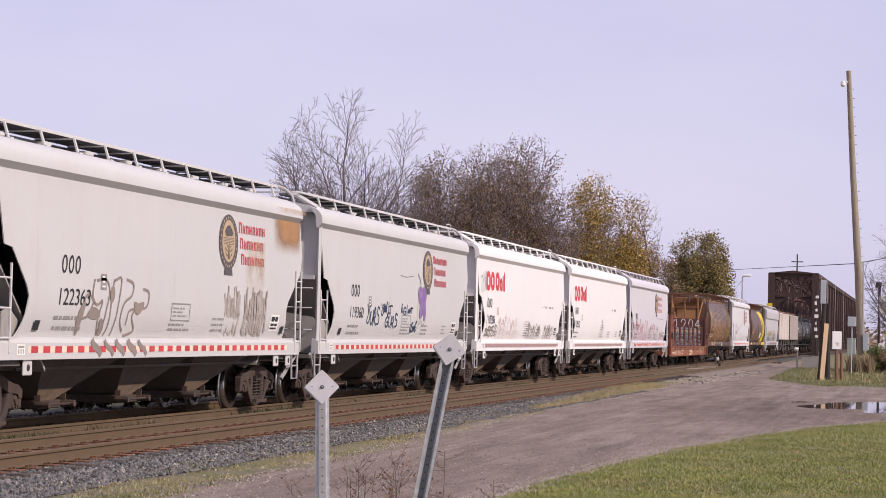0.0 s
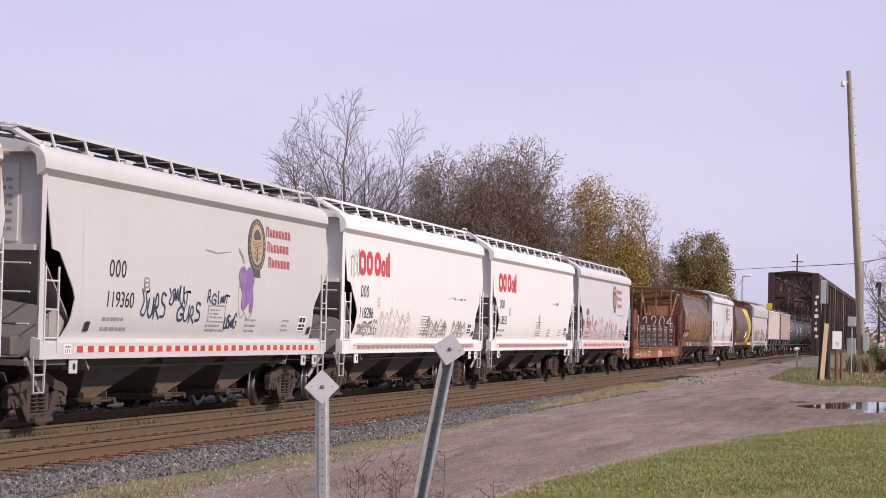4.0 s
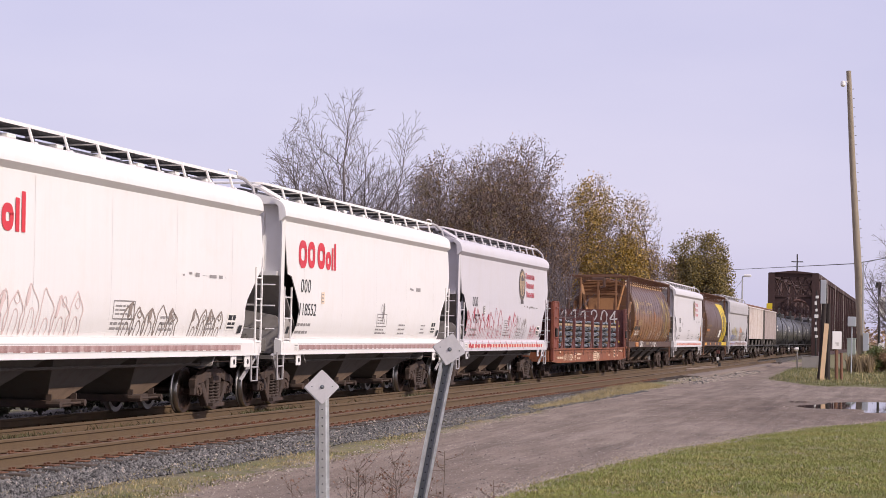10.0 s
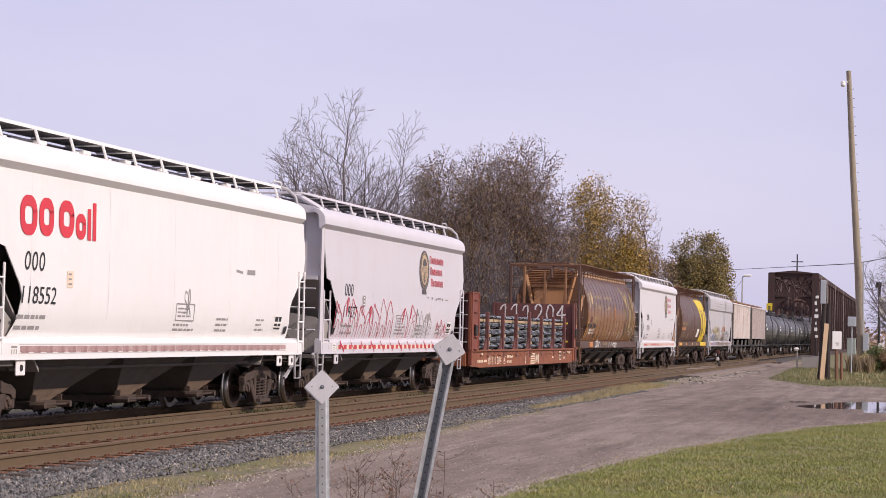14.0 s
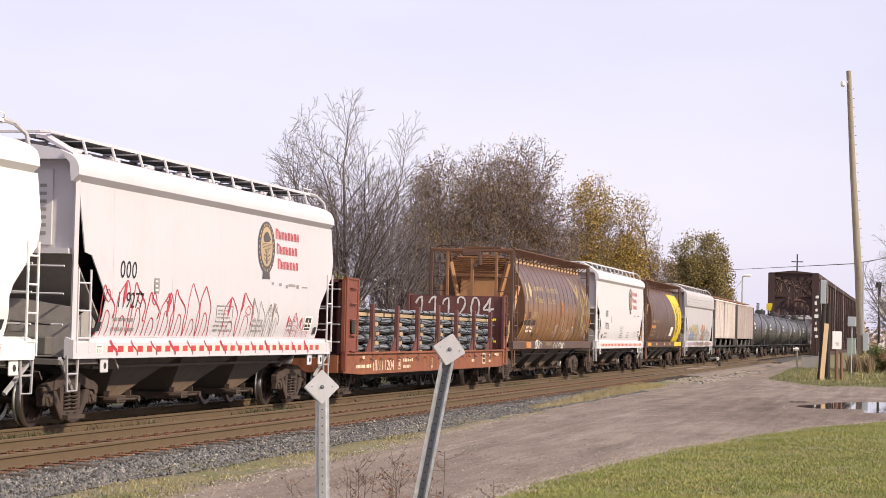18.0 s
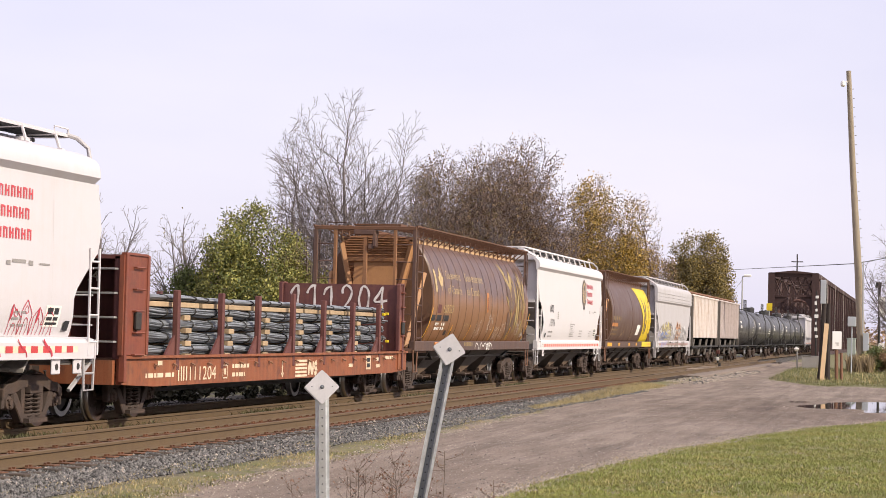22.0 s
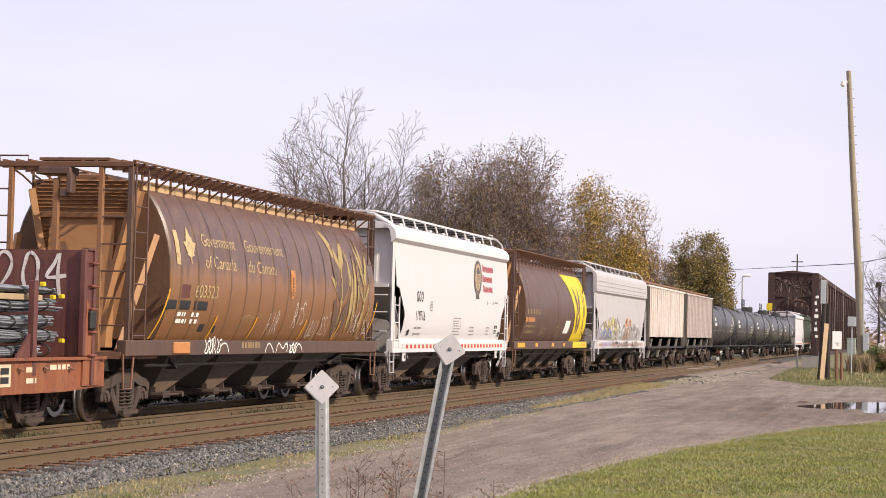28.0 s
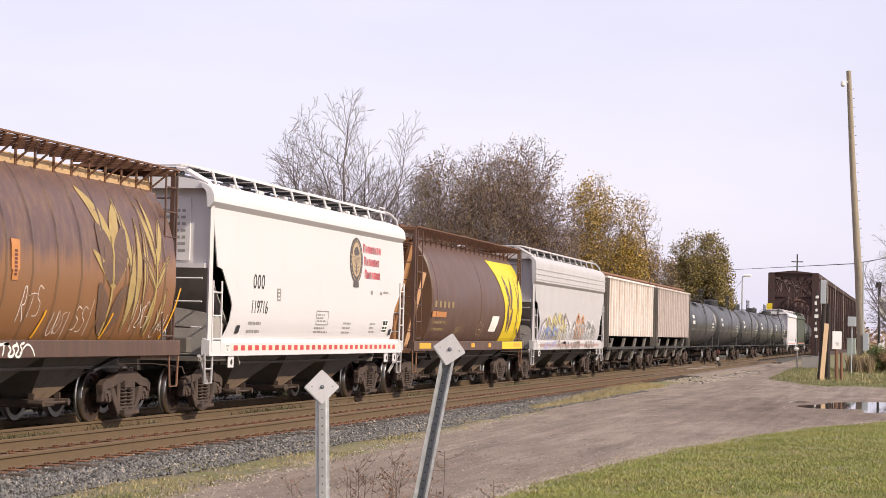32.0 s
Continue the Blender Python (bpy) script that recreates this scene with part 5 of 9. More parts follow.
def round_hopper(label, x0, x1, paint, coaming, hoops=15):
    half = (x1 - x0) / 2
    car = thing("cylindrical_hopper_car", label, "hopper car", "hopper cars")
    CARS.append((car, (x0 + x1) / 2))
    # barrel
    bm = bmesh.new()
    ring = [(-y, z) for z, y in ROUND] + [(-0.85, 4.35), (-0.45, 4.45), (0.45, 4.45), (0.85, 4.35)] + [(y, z) for z, y in ROUND[::-1]]
    xs = [-half + 2.8, -half + 2.85, 0.0, half - 0.95, half - 0.9]
    rows = []
    for i, x in enumerate(xs):
        k = 0.975 if i in (0, len(xs) - 1) else 1.0
        rows.append([bm.verts.new((x, y * k, 2.7 + (z - 2.7) * k)) for y, z in ring])
    for a, b in zip(rows, rows[1:]):
        for k in range(len(ring)):
            j = (k + 1) % len(ring)
            bm.faces.new((a[k], a[j], b[j], b[k]))
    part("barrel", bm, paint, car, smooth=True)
    # hoops
    for k in range(hoops):
        x = -half + 3.3 + (2 * half - 4.8) * k / (hoops - 1)
        bm = bmesh.new()
        rows = []
        for dx, e in ((-0.05, 0.002), (-0.02, 0.016), (0.02, 0.016), (0.05, 0.002)):
            rows.append([bm.verts.new((x + dx, -(y + e), z)) for z, y in ROUND])
        for a, b in zip(rows, rows[1:]):
            for i in range(len(ROUND) - 1):
                bm.faces.new((a[i], a[i + 1], b[i + 1], b[i]))
        part("weld_hoop", bm, M["hoop_dark"] if hoops > 5 else paint, car, smooth=True)
    # end walls: a disc coloured dark for its shade, a ribbed panel standing proud of it, converging braces and an open
    # frame of posts
    for s, inset, proud, gate in ((-1, 2.8, 2.4, 1.1), (1, 0.9, 0.86, 0.72)):
        x, xf, g = s * (half - inset), s * (half - proud), s * (half - gate)
        bm = bmesh.new()
        prism(bm, [(y * 0.97, 2.7 + (z - 2.7) * 0.97) for y, z in ring], "x", x, x + s * 0.02)
        part("end_bulkhead", bm, M["end_dark"], car, "rusty end wall darkened to its shade")
        bm = bmesh.new()
        prism(bm, [(-1.04, 4.22), (-0.8, 4.33), (-0.4, 4.42), (0.4, 4.42), (0.8, 4.33), (1.04, 4.22), (0.72, 2.8), (0.42, 1.3), (-0.42, 1.3), (-0.72, 2.8)], "x", x + s * 0.02, xf)
        panel = part("end_panel", bm, M["end_rust"], car, "orange brown ribbed end panel")
        for k in range(8):
            z = 3.84 + 0.07 * k
            w = 0.93 - 0.06 * max(0, k - 5)
            bm = bmesh.new()
            prism(bm, [(xf, z), (xf + s * 0.035, z + 0.012), (xf, z + 0.045)], "y", -w, w)
            part("end_rib", bm, M["end_rust"], panel)
        bm = bmesh.new()
        bbox(bm, min(xf, xf + s * 0.1), max(xf, xf + s * 0.1), -0.86, 0.86, 3.66, 3.77, 0.012)
        part("end_beam", bm, M["end_rust"], panel)
        bm = bmesh.new()
        prism(bm, [(xf, 3.66), (xf + s * 0.02, 3.66), (xf + s * 0.34, 1.3), (xf, 1.3)], "y", -0.62, 0.66)
        part("slope_plate", bm, M["brace_tan"], panel, "plain lower plate coloured sunlit tan")
        bm = bmesh.new()
        for k in range(6):
            z = 3.14 + 0.07 * k
            prism(bm, [(xf, z), (xf + s * 0.035, z + 0.012), (xf, z + 0.045)], "y", 0.66, 0.8)
        part("low_rib_row", bm, M["end_rust"], panel)
        for sy in (-1, 1):
            bm = bmesh.new()
            tube(bm, [(xf + s * 0.05, sy * 1.03, 4.18), (xf + s * 0.14, sy * 0.7, 2.8), (xf + s * 0.2, sy * 0.36, 1.24)], 0.085, 4)
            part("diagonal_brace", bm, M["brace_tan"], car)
            bm = bmesh.new()
            tube(bm, [(x + s * 0.25, sy * 1.36, 3.36), (g - s * 0.25, sy * 1.14, 1.24)], 0.075, 4)
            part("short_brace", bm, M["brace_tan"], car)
            bm = bmesh.new()
            bbox(bm, g - 0.05, g + 0.05, sy * 0.86 - 0.045, sy * 0.86 + 0.045, 1.24, 4.5, 0.01)
            part("end_post", bm, M["end_rust"], car)
            bm = bmesh.new()
            bbox(bm, g - 0.05, g + 0.05, sy * 1.42 - 0.05, sy * 1.42 + 0.05, 1.24, 4.58, 0.012)
            part("corner_post", bm, M["brown_dark"], car)
            bm = bmesh.new()
            ladder(bm, g - s * 0.03, g - s * 0.62, sy * 1.5, 1.3, 4.5, 7, 0.02)
            part("side_ladder", bm, M["brown_dark"], car)
            bm = bmesh.new()
            tube(bm, [(s * (half - 0.6), sy * 1.55, 1.2), (s * (half - 0.65), sy * 1.55, 0.6), (s * (half - 1.0), sy * 1.55, 0.6), (s * (half - 1.1), sy * 1.55, 1.2)], 0.022, 6)
            part("sill_step", bm, M["rust_brown"], car)
            for k in range(6):
                bm = bmesh.new()
                z = 1.7 + 0.48 * k
                tube(bm, [(g, sy * 1.42, z), (g + s * 0.03, sy * 1.3, z), (g + s * 0.03, sy * 0.9, z)], 0.016, 5)
                part("end_rung", bm, M["brown_dark"], car)
        bm = bmesh.new()
        bbox(bm, g - 0.045, g + 0.045, -0.06, 0.05, 1.24, 4.3, 0.01)
        part("end_post", bm, M["end_rust"], car)
        bm = bmesh.new()
        bbox(bm, g - 0.06, g + 0.06, -1.47, 1.47, 4.5, 4.6, 0.012)
        part("roof_end_beam", bm, M["walk_rust"], car)
        bm = bmesh.new()
        bbox(bm, g - s * 0.1 - 0.2, g - s * 0.1 + 0.2, -0.3, 0.32, 4.36, 4.5, 0.02)
        bbox(bm, g - 0.1, g + 0.1, -0.33, -0.22, 4.02, 4.4, 0.02)
        box(bm, g - 0.08, g + 0.08, -0.22, -0.1, 3.98, 4.1)
        part("brake_gear", bm, M["brown_dark"], car, "dark brake gear under the walkway")
        bm = bmesh.new()
        box(bm, min(g, g - s * 0.7), max(g, g - s * 0.7), -1.0, 0.34, 4.62, 4.67)
        part("end_platform_grate", bm, M["walk_rust"], car)
        bm = bmesh.new()
        tube(bm, [(g, 1.1, 4.6), (g, 1.1, 4.7), (g, 0.55, 4.7), (g, 0.55, 4.6)], 0.016, 5)
        part("grab_loop", bm, M["brown_dark"], car)
        bm = bmesh.new()
        prism(bm, [(s * (half - inset), 1.5), (s * (half - inset - 0.04), 1.5), (s * (half - 4.0), 0.95), (s * (half - 4.0), 0.9)], "y", -1.3, 1.3)
        part("slope_sheet", bm, M["black_steel"], car)
        bm = bmesh.new()
        box(bm, s * (half - 0.6), s * (half - 2.4), -1.5, 1.5, 1.12, 1.24)
        tube(bm, [(s * (half - 1.0), -0.6, 1.5), (s * (half - 1.0), 0.5, 1.5)], 0.17, 12)
        part("end_platform", bm, M["rust_brown"], car)
    # roof coaming and wide grated walkway
    for sy in (-1, 1):
        bm = bmesh.new()
        y0, y1 = sorted((sy * 1.0, sy * 1.06))
        box(bm, -half + 2.5, half - 0.9, y0, y1, 4.2, 4.38)
        part("roof_coaming", bm, coaming, car)
        for k in range(21):
            bm = bmesh.new()
            x = -half + 2.5 + (2 * half - 3.5) * k / 20
            tube(bm, [(x, sy * 1.07, 4.26), (x + 0.02, sy * 1.3, 4.45), (x, sy * 1.46, 4.56)], 0.02, 5)
            box(bm, x - 0.03, x + 0.03, min(sy * 1.06, sy * 1.085), max(sy * 1.06, sy * 1.085), 4.19, 4.55)
            part("walkway_bracket", bm, M["walk_rust"], car)
        bm = bmesh.new()
        for k in range(34):
            x = -half + 1.1 + (2 * half - 1.8) * k / 33
            box(bm, x - 0.03, x + 0.03, min(sy * 0.45, sy * 1.5), max(sy * 0.45, sy * 1.5), 4.56, 4.6)
        for y in (0.5, 0.75, 1.0, 1.25, 1.48):
            box(bm, -half + 1.05, half - 0.65, sy * y - 0.025, sy * y + 0.025, 4.6, 4.63)
        part("running_board", bm, M["walk_rust"], car, "rusty grated roof walkway")
        bm = bmesh.new()
        y0, y1 = sorted((sy * 1.6, sy * 1.42))
        bbox(bm, -half + 0.62, half - 0.62, y0, y1, 1.17, 1.45, 0.012)
        part("side_sill", bm, M["sill_brown"], car)
    bm = bmesh.new()
    box(bm, -half + 2.42, half - 0.9, -1.0, 1.0, 4.3, 4.37)
    bbox(bm, -half + 2.6, half - 1.4, -0.32, 0.32, 4.36, 4.5, 0.03)
    part("roof_hatch", bm, M["rust_brown"], car)
    add_hopper_bays(car, half, 4, 0.45)
    add_couplers(car, half)
    add_truck(car, -half + 1.95)
    add_truck(car, half - 1.95)
    return car, half


def wheat_leaf(bm, x, z, dx, dz, w, f):
    """One lens-shaped leaf of the wheat emblem."""
    n = 9
    pts = [(x + dx * (k / n) ** 1.4, z + dz * k / n) for k in range(n + 1)]
    ribbon(bm, pts, w, f, True)


def brown_cars():
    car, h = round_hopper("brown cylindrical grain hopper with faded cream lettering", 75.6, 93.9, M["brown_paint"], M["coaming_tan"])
    def f(z):
        return round_y(z) + 0.003

    for x, wu, wl, upper, lower in ((-h + 4.58, 1.98, 1.85, "Government", "of Canada"), (-h + 7.2, 2.58, 1.92, "Gouvernement", "du Canada")):
        lettering("lettering_line", upper, x, 3.27, 0.25, wu, f, M["tan_mark"], car, "faded cream lettering")
        lettering("lettering_line", lower, x + 0.05, 2.85, 0.25, wl, f, M["tan_mark"], car, "faded cream lettering")
    lettering("car_number", "603523", -h + 4.1, 2.27, 0.25, 1.3, f, M["tan_mark"], car, "cream painted car number")
    # leaf with a stem and three pairs of points, in thin level strips that follow the barrel
    bm = bmesh.new()
    cx, cz = -h + 3.85, 3.2
    rows = []
    for k in range(31):
        v = -0.3 + 0.69 * k / 30
        w = float(np.interp(v / 0.75, [-0.4, -0.22, -0.2, -0.15, -0.08, 0.0, 0.07, 0.12, 0.15, 0.2, 0.26, 0.3, 0.36, 0.52], [0.02, 0.025, 0.24, 0.15, 0.21, 0.24, 0.28, 0.36, 0.2, 0.15, 0.18, 0.1, 0.09, 0.005]))
        rows.append((bm.verts.new((cx - w, -f(cz + v), cz + v)), bm.verts.new((cx + w, -f(cz + v), cz + v))))
    for a, b in zip(rows, rows[1:]):
        bm.faces.new((a[0], a[1], b[1], b[0]))
    part("leaf_emblem", bm, M["tan_mark"], car, "cream leaf emblem")
    bm = bmesh.new()
    bar(bm, -h + 3.05, -h + 3.28, 2.86, 3.5, f, 6)
    part("flag_bar", bm, M["tan_mark"], car, "faded cream upright bar")
    # wheat: a fat dark pair between gold blades on one stem, thin outlined gold blades on the other
    gold = [(-h + 14.3, 2.3, -0.9, 0.65, 0.12), (-h + 14.3, 2.3, 0.75, 0.6, 0.12), (-h + 14.28, 2.95, -0.95, 1.05, 0.2), (-h + 14.28, 3.0, 0.5, 0.8, 0.2), (-h + 15.15, 1.6, 0.1, 1.5, 0.2), (-h + 15.45, 1.7, 0.1, 1.9, 0.16), (-h + 15.1, 2.6, -0.35, 1.3, 0.17),
            (-h + 15.8, 1.9, 0.05, 1.8, 0.14), (-h + 16.35, 2.3, -0.75, 0.7, 0.11), (-h + 16.35, 2.3, 0.7, 0.7, 0.11), (-h + 16.3, 2.7, -0.5, 1.2, 0.16), (-h + 16.4, 2.75, 0.45, 0.95, 0.15), (-h + 16.3, 3.0, -0.15, 1.0, 0.12), (-h + 16.2, 1.55, 0.15, 0.8, 0.12), (-h + 16.7, 1.6, 0.2, 0.8, 0.12)]
    for n, (x, z, dx, dz, w) in enumerate(gold):
        bm = bmesh.new()
        wheat_leaf(bm, x, z, dx, dz, w, f)
        leaf = part("wheat_leaf", bm, M["wheat_mark"], car, "faded gold wheat leaf")
        if n > 3:
            bm = bmesh.new()
            for sgn in (-1, 1):
                pts = [(x + dx * (q / 9) ** 1.4 + sgn * w * 0.8 * math.sin(math.pi * q / 9), z + dz * q / 9) for q in range(10)]
                ribbon(bm, pts, 0.03, lambda zz: f(zz) + 0.003)
            part("leaf_outline", bm, M["wheat_dark"], leaf)
    for x, z, dx, dz, w in ((-h + 14.2, 2.4, -0.55, 1.0, 0.34), (-h + 14.4, 2.4, 0.5, 1.0, 0.34), (-h + 14.2, 1.55, -0.5, 0.85, 0.26), (-h + 14.45, 1.55, 0.5, 0.85, 0.26)):
        bm = bmesh.new()
        wheat_leaf(bm, x, z, dx, dz, w, lambda zz: f(zz) + 0.004)
        part("wheat_leaf", bm, M["wheat_dark"], car, "dark brown wheat leaf")
    for x in (-h + 14.28, -h + 16.35):
        bm = bmesh.new()
        bar(bm, x - 0.035, x + 0.035, 1.52, 3.1, lambda z: f(z) + 0.007, 8)
        part("wheat_stem", bm, M["wheat_mark"], car)
    for x, z1 in ((2.28, 2.4), (5.35, 1.93), (7.87, 1.94), (11.5, 1.92), (14.3, 1.92), (17.15, 2.42)):
        bm = bmesh.new()
        bar(bm, -h + x, -h + x + 0.07, 1.47, z1, lambda z: round_y(z) + 0.02, 5, 0.4)
        part("amber_strip", bm, M["amber"], car, "amber reflective strip")
    for x, w, z, hh in ((2.64, 0.52, 2.03, 0.17), (3.27, 0.64, 2.03, 0.17), (4.14, 0.74, 2.03, 0.17), (4.75, 0.3, 1.62, 0.14), (5.5, 0.22, 1.6, 0.14)):
        bm = bmesh.new()
        bar(bm, -h + x, -h + x + w, z, z + hh, f, 3)
        part("black_panel", bm, M["ink"], car, "black stencil panel")
    bm = bmesh.new()
    bar(bm, -h + 3.33, -h + 3.8, 2.25, 2.5, f, 3)
    part("maroon_patch", bm, M["maroon"], car, "maroon painted patch")
    for k, (x, rows_n) in enumerate(((3.3, 2), (4.1, 2))):
        bm = bmesh.new()
        small_print(bm, -h + x, 1.9, 0.65, rows_n, f, 0.13, 0.08, 71 + k)
        part("white_print", bm, M["white_mark"], car, "white stencil print")
    for x, z in ((7.1, 1.62), (8.9, 1.6), (10.7, 1.75), (12.0, 1.5), (12.9, 1.55), (15.4, 1.62), (16.6, 1.5)):
        bm = bmesh.new()
        scribble(bm, -h + x, -h + x + 0.8, z, z + 0.5, lambda q: f(q) + 0.004, 0.014, int(x * 10 + 500), 3)
        part("chalk_scrawl", bm, M["white_mark"] if x > 8 else M["tan_mark"], car, "pale chalk scrawl")
    spray(car, "sill_scrawl", M["white_mark"], "white scrawl on the sill", (scribble, (-h + 4.65, -h + 5.6, 1.2, 1.5, lambda z: 1.606, 0.035, 75, 4)), (ribbon, (smooth([(-h + 5.5, 1.25), (-h + 5.7, 1.38), (-h + 5.95, 1.38), (-h + 6.1, 1.22)]), 0.03, lambda z: 1.606)))
    spray(car, "sill_scrawl", M["white_mark"], "white wavy scrawl on the sill", (ribbon, (smooth([(-h + 8.45, 1.2), (-h + 8.65, 1.38), (-h + 8.85, 1.36), (-h + 9.05, 1.2)]), 0.03, lambda z: 1.606)), (ribbon, (smooth([(-h + 9.2, 1.2), (-h + 9.4, 1.4), (-h + 9.7, 1.28), (-h + 9.9, 1.4)]), 0.03, lambda z: 1.606)), (scribble, (-h + 9.9, -h + 10.7, 1.2, 1.45, lambda z: 1.606, 0.035, 79, 3)), (ribbon, (smooth([(-h + 10.6, 1.24), (-h + 10.85, 1.38), (-h + 11.05, 1.32), (-h + 11.15, 1.2)]), 0.03, lambda z: 1.606)))
    spray(car, "sill_print", M["stencil_tan"], "tan stencil marks on the sill", (small_print, (-h + 6.9, 1.3, 1.3, 1, lambda z: 1.606, 0.1, 0.12, 77)))
    bm = bmesh.new()
    for z0, z1 in ((2.36, 2.52), (2.52, 2.68), (2.68, 2.84), (2.84, 2.99)):
        inset = 0.05 if z0 in (2.36,) else 0.0
        bar(bm, -h + 10.19 + inset, -h + 10.5 - inset, z0, z1, lambda z: f(z) + 0.004, 2)
    part("orange_placard", bm, M["placard_orange"], car, "orange stencil panel")
    bm = bmesh.new()
    for k in range(7):
        bar(bm, -h + 10.3, -h + 10.4, 2.43 + 0.06 * k, 2.47 + 0.06 * k, lambda z: f(z) + 0.008, 1)
    part("placard_bars", bm, M["maroon"], car)
    bm = bmesh.new()
    bbox(bm, -h + 2.92, -h + 3.78, -1.64, -1.58, 1.2, 1.42, 0.02)
    part("orange_placard", bm, M["placard_orange"], car, "orange placard box on the sill")
    # second brown car with yellow wheat panel
    car, h = round_hopper("dark brown cylindrical hopper with yellow wheat panel", 111.06, 128.2, M["brown_dark"], M["brown_dark"], hoops=3)
    bm = bmesh.new()
    rows = []
    for k in range(25):
        z = 1.45 + (4.08 - 1.45) * k / 24
        x = h - 5.5 + 1.7 * math.sin((4.1 - z) * 0.75) if z > 2.0 else h - 3.8
        rows.append((bm.verts.new((x, -round_y(z) - 0.008, z)), bm.verts.new((h - 0.95, -round_y(z) - 0.008, z))))
    for a, b in zip(rows, rows[1:]):
        bm.faces.new((a[0], a[1], b[1], b[0]))
    bar(bm, h - 4.3, h - 0.8, 1.2, 1.44, lambda z: 1.608, 1)
    part("yellow_panel", bm, M["yellow_paint"], car, "yellow painted end panel")
    bm = bmesh.new()
    for x, z, dx, dz in ((h - 3.2, 1.75, -0.3, 0.95), (h - 3.1, 2.5, -0.8, 1.1), (h - 2.9, 2.5, 0.2, 1.05), (h - 2.9, 1.75, 0.25, 0.8), (h - 1.75, 2.4, -0.25, 1.2), (h - 1.65, 2.4, 0.25, 1.1), (h - 1.7, 1.75, -0.15, 0.7)):
        wheat_leaf(bm, x, z, dx, dz, 0.19 if x < h - 2 else 0.07, lambda q: round_y(q) + 0.014)
        part("wheat_leaf", bm, M["brown_dark"], car, "brown wheat leaf")
        bm = bmesh.new()
    bm.free()
    bm = bmesh.new()
    bar(bm, h - 6.1, h - 5.0, 1.76, 2.26, lambda q: round_y(q) + 0.012, 3, 0.5)
    part("white_placard", bm, M["white_mark"], car, "white square placard")
    bm = bmesh.new()
    bar(bm, -h + 1.2, -h + 2.6, 1.24, 1.4, lambda z: 1.606, 1)
    part("amber_panel", bm, M["amber"], car, "amber reflective panel")
    for x, w in ((4.6, 0.5), (8.0, 0.5), (10.6, 0.4), (14.8, 1.2)):
        bm = bmesh.new()
        bar(bm, -h + x, -h + x + w, 1.26, 1.39, lambda z: 1.609, 1)
        part("amber_panel", bm, M["amber"], car, "amber reflective panel")
    bm = bmesh.new()
    for k in range(5):
        bar(bm, -h + 3.0 + 0.55 * k, -h + 3.25 + 0.55 * k, 2.42, 2.6, f, 1)
    small_print(bm, -h + 3.0, 1.95, 1.8, 2, f, 0.2, 0.08, 78)
    part("faded_print", bm, M["stencil_tan"], car, "faded tan print")
    bm = bmesh.new()
    bar(bm, -h + 2.8, -h + 4.6, 2.14, 2.3, f, 2)
    part("faded_panel", bm, M["placard_orange"], car, "faded orange painted panel")
    for x in (6.2, 9.3):
        bm = bmesh.new()
        scribble(bm, -h + x, -h + x + 1.0, 1.6, 2.0, f, 0.03, int(x * 31), 2)
        part("chalk_scrawl", bm, M["tan_mark"], car, "pale chalk scrawl")


# ---- bulkhead flat car with steel bars ----
M["cream_mark"] = surface("cream stencil paint", (0.74, 0.58, 0.42), 0.6, var=0.15, bump=0, dirt=(0.4, 0.2, 0.1), dirt_amount=0.5)


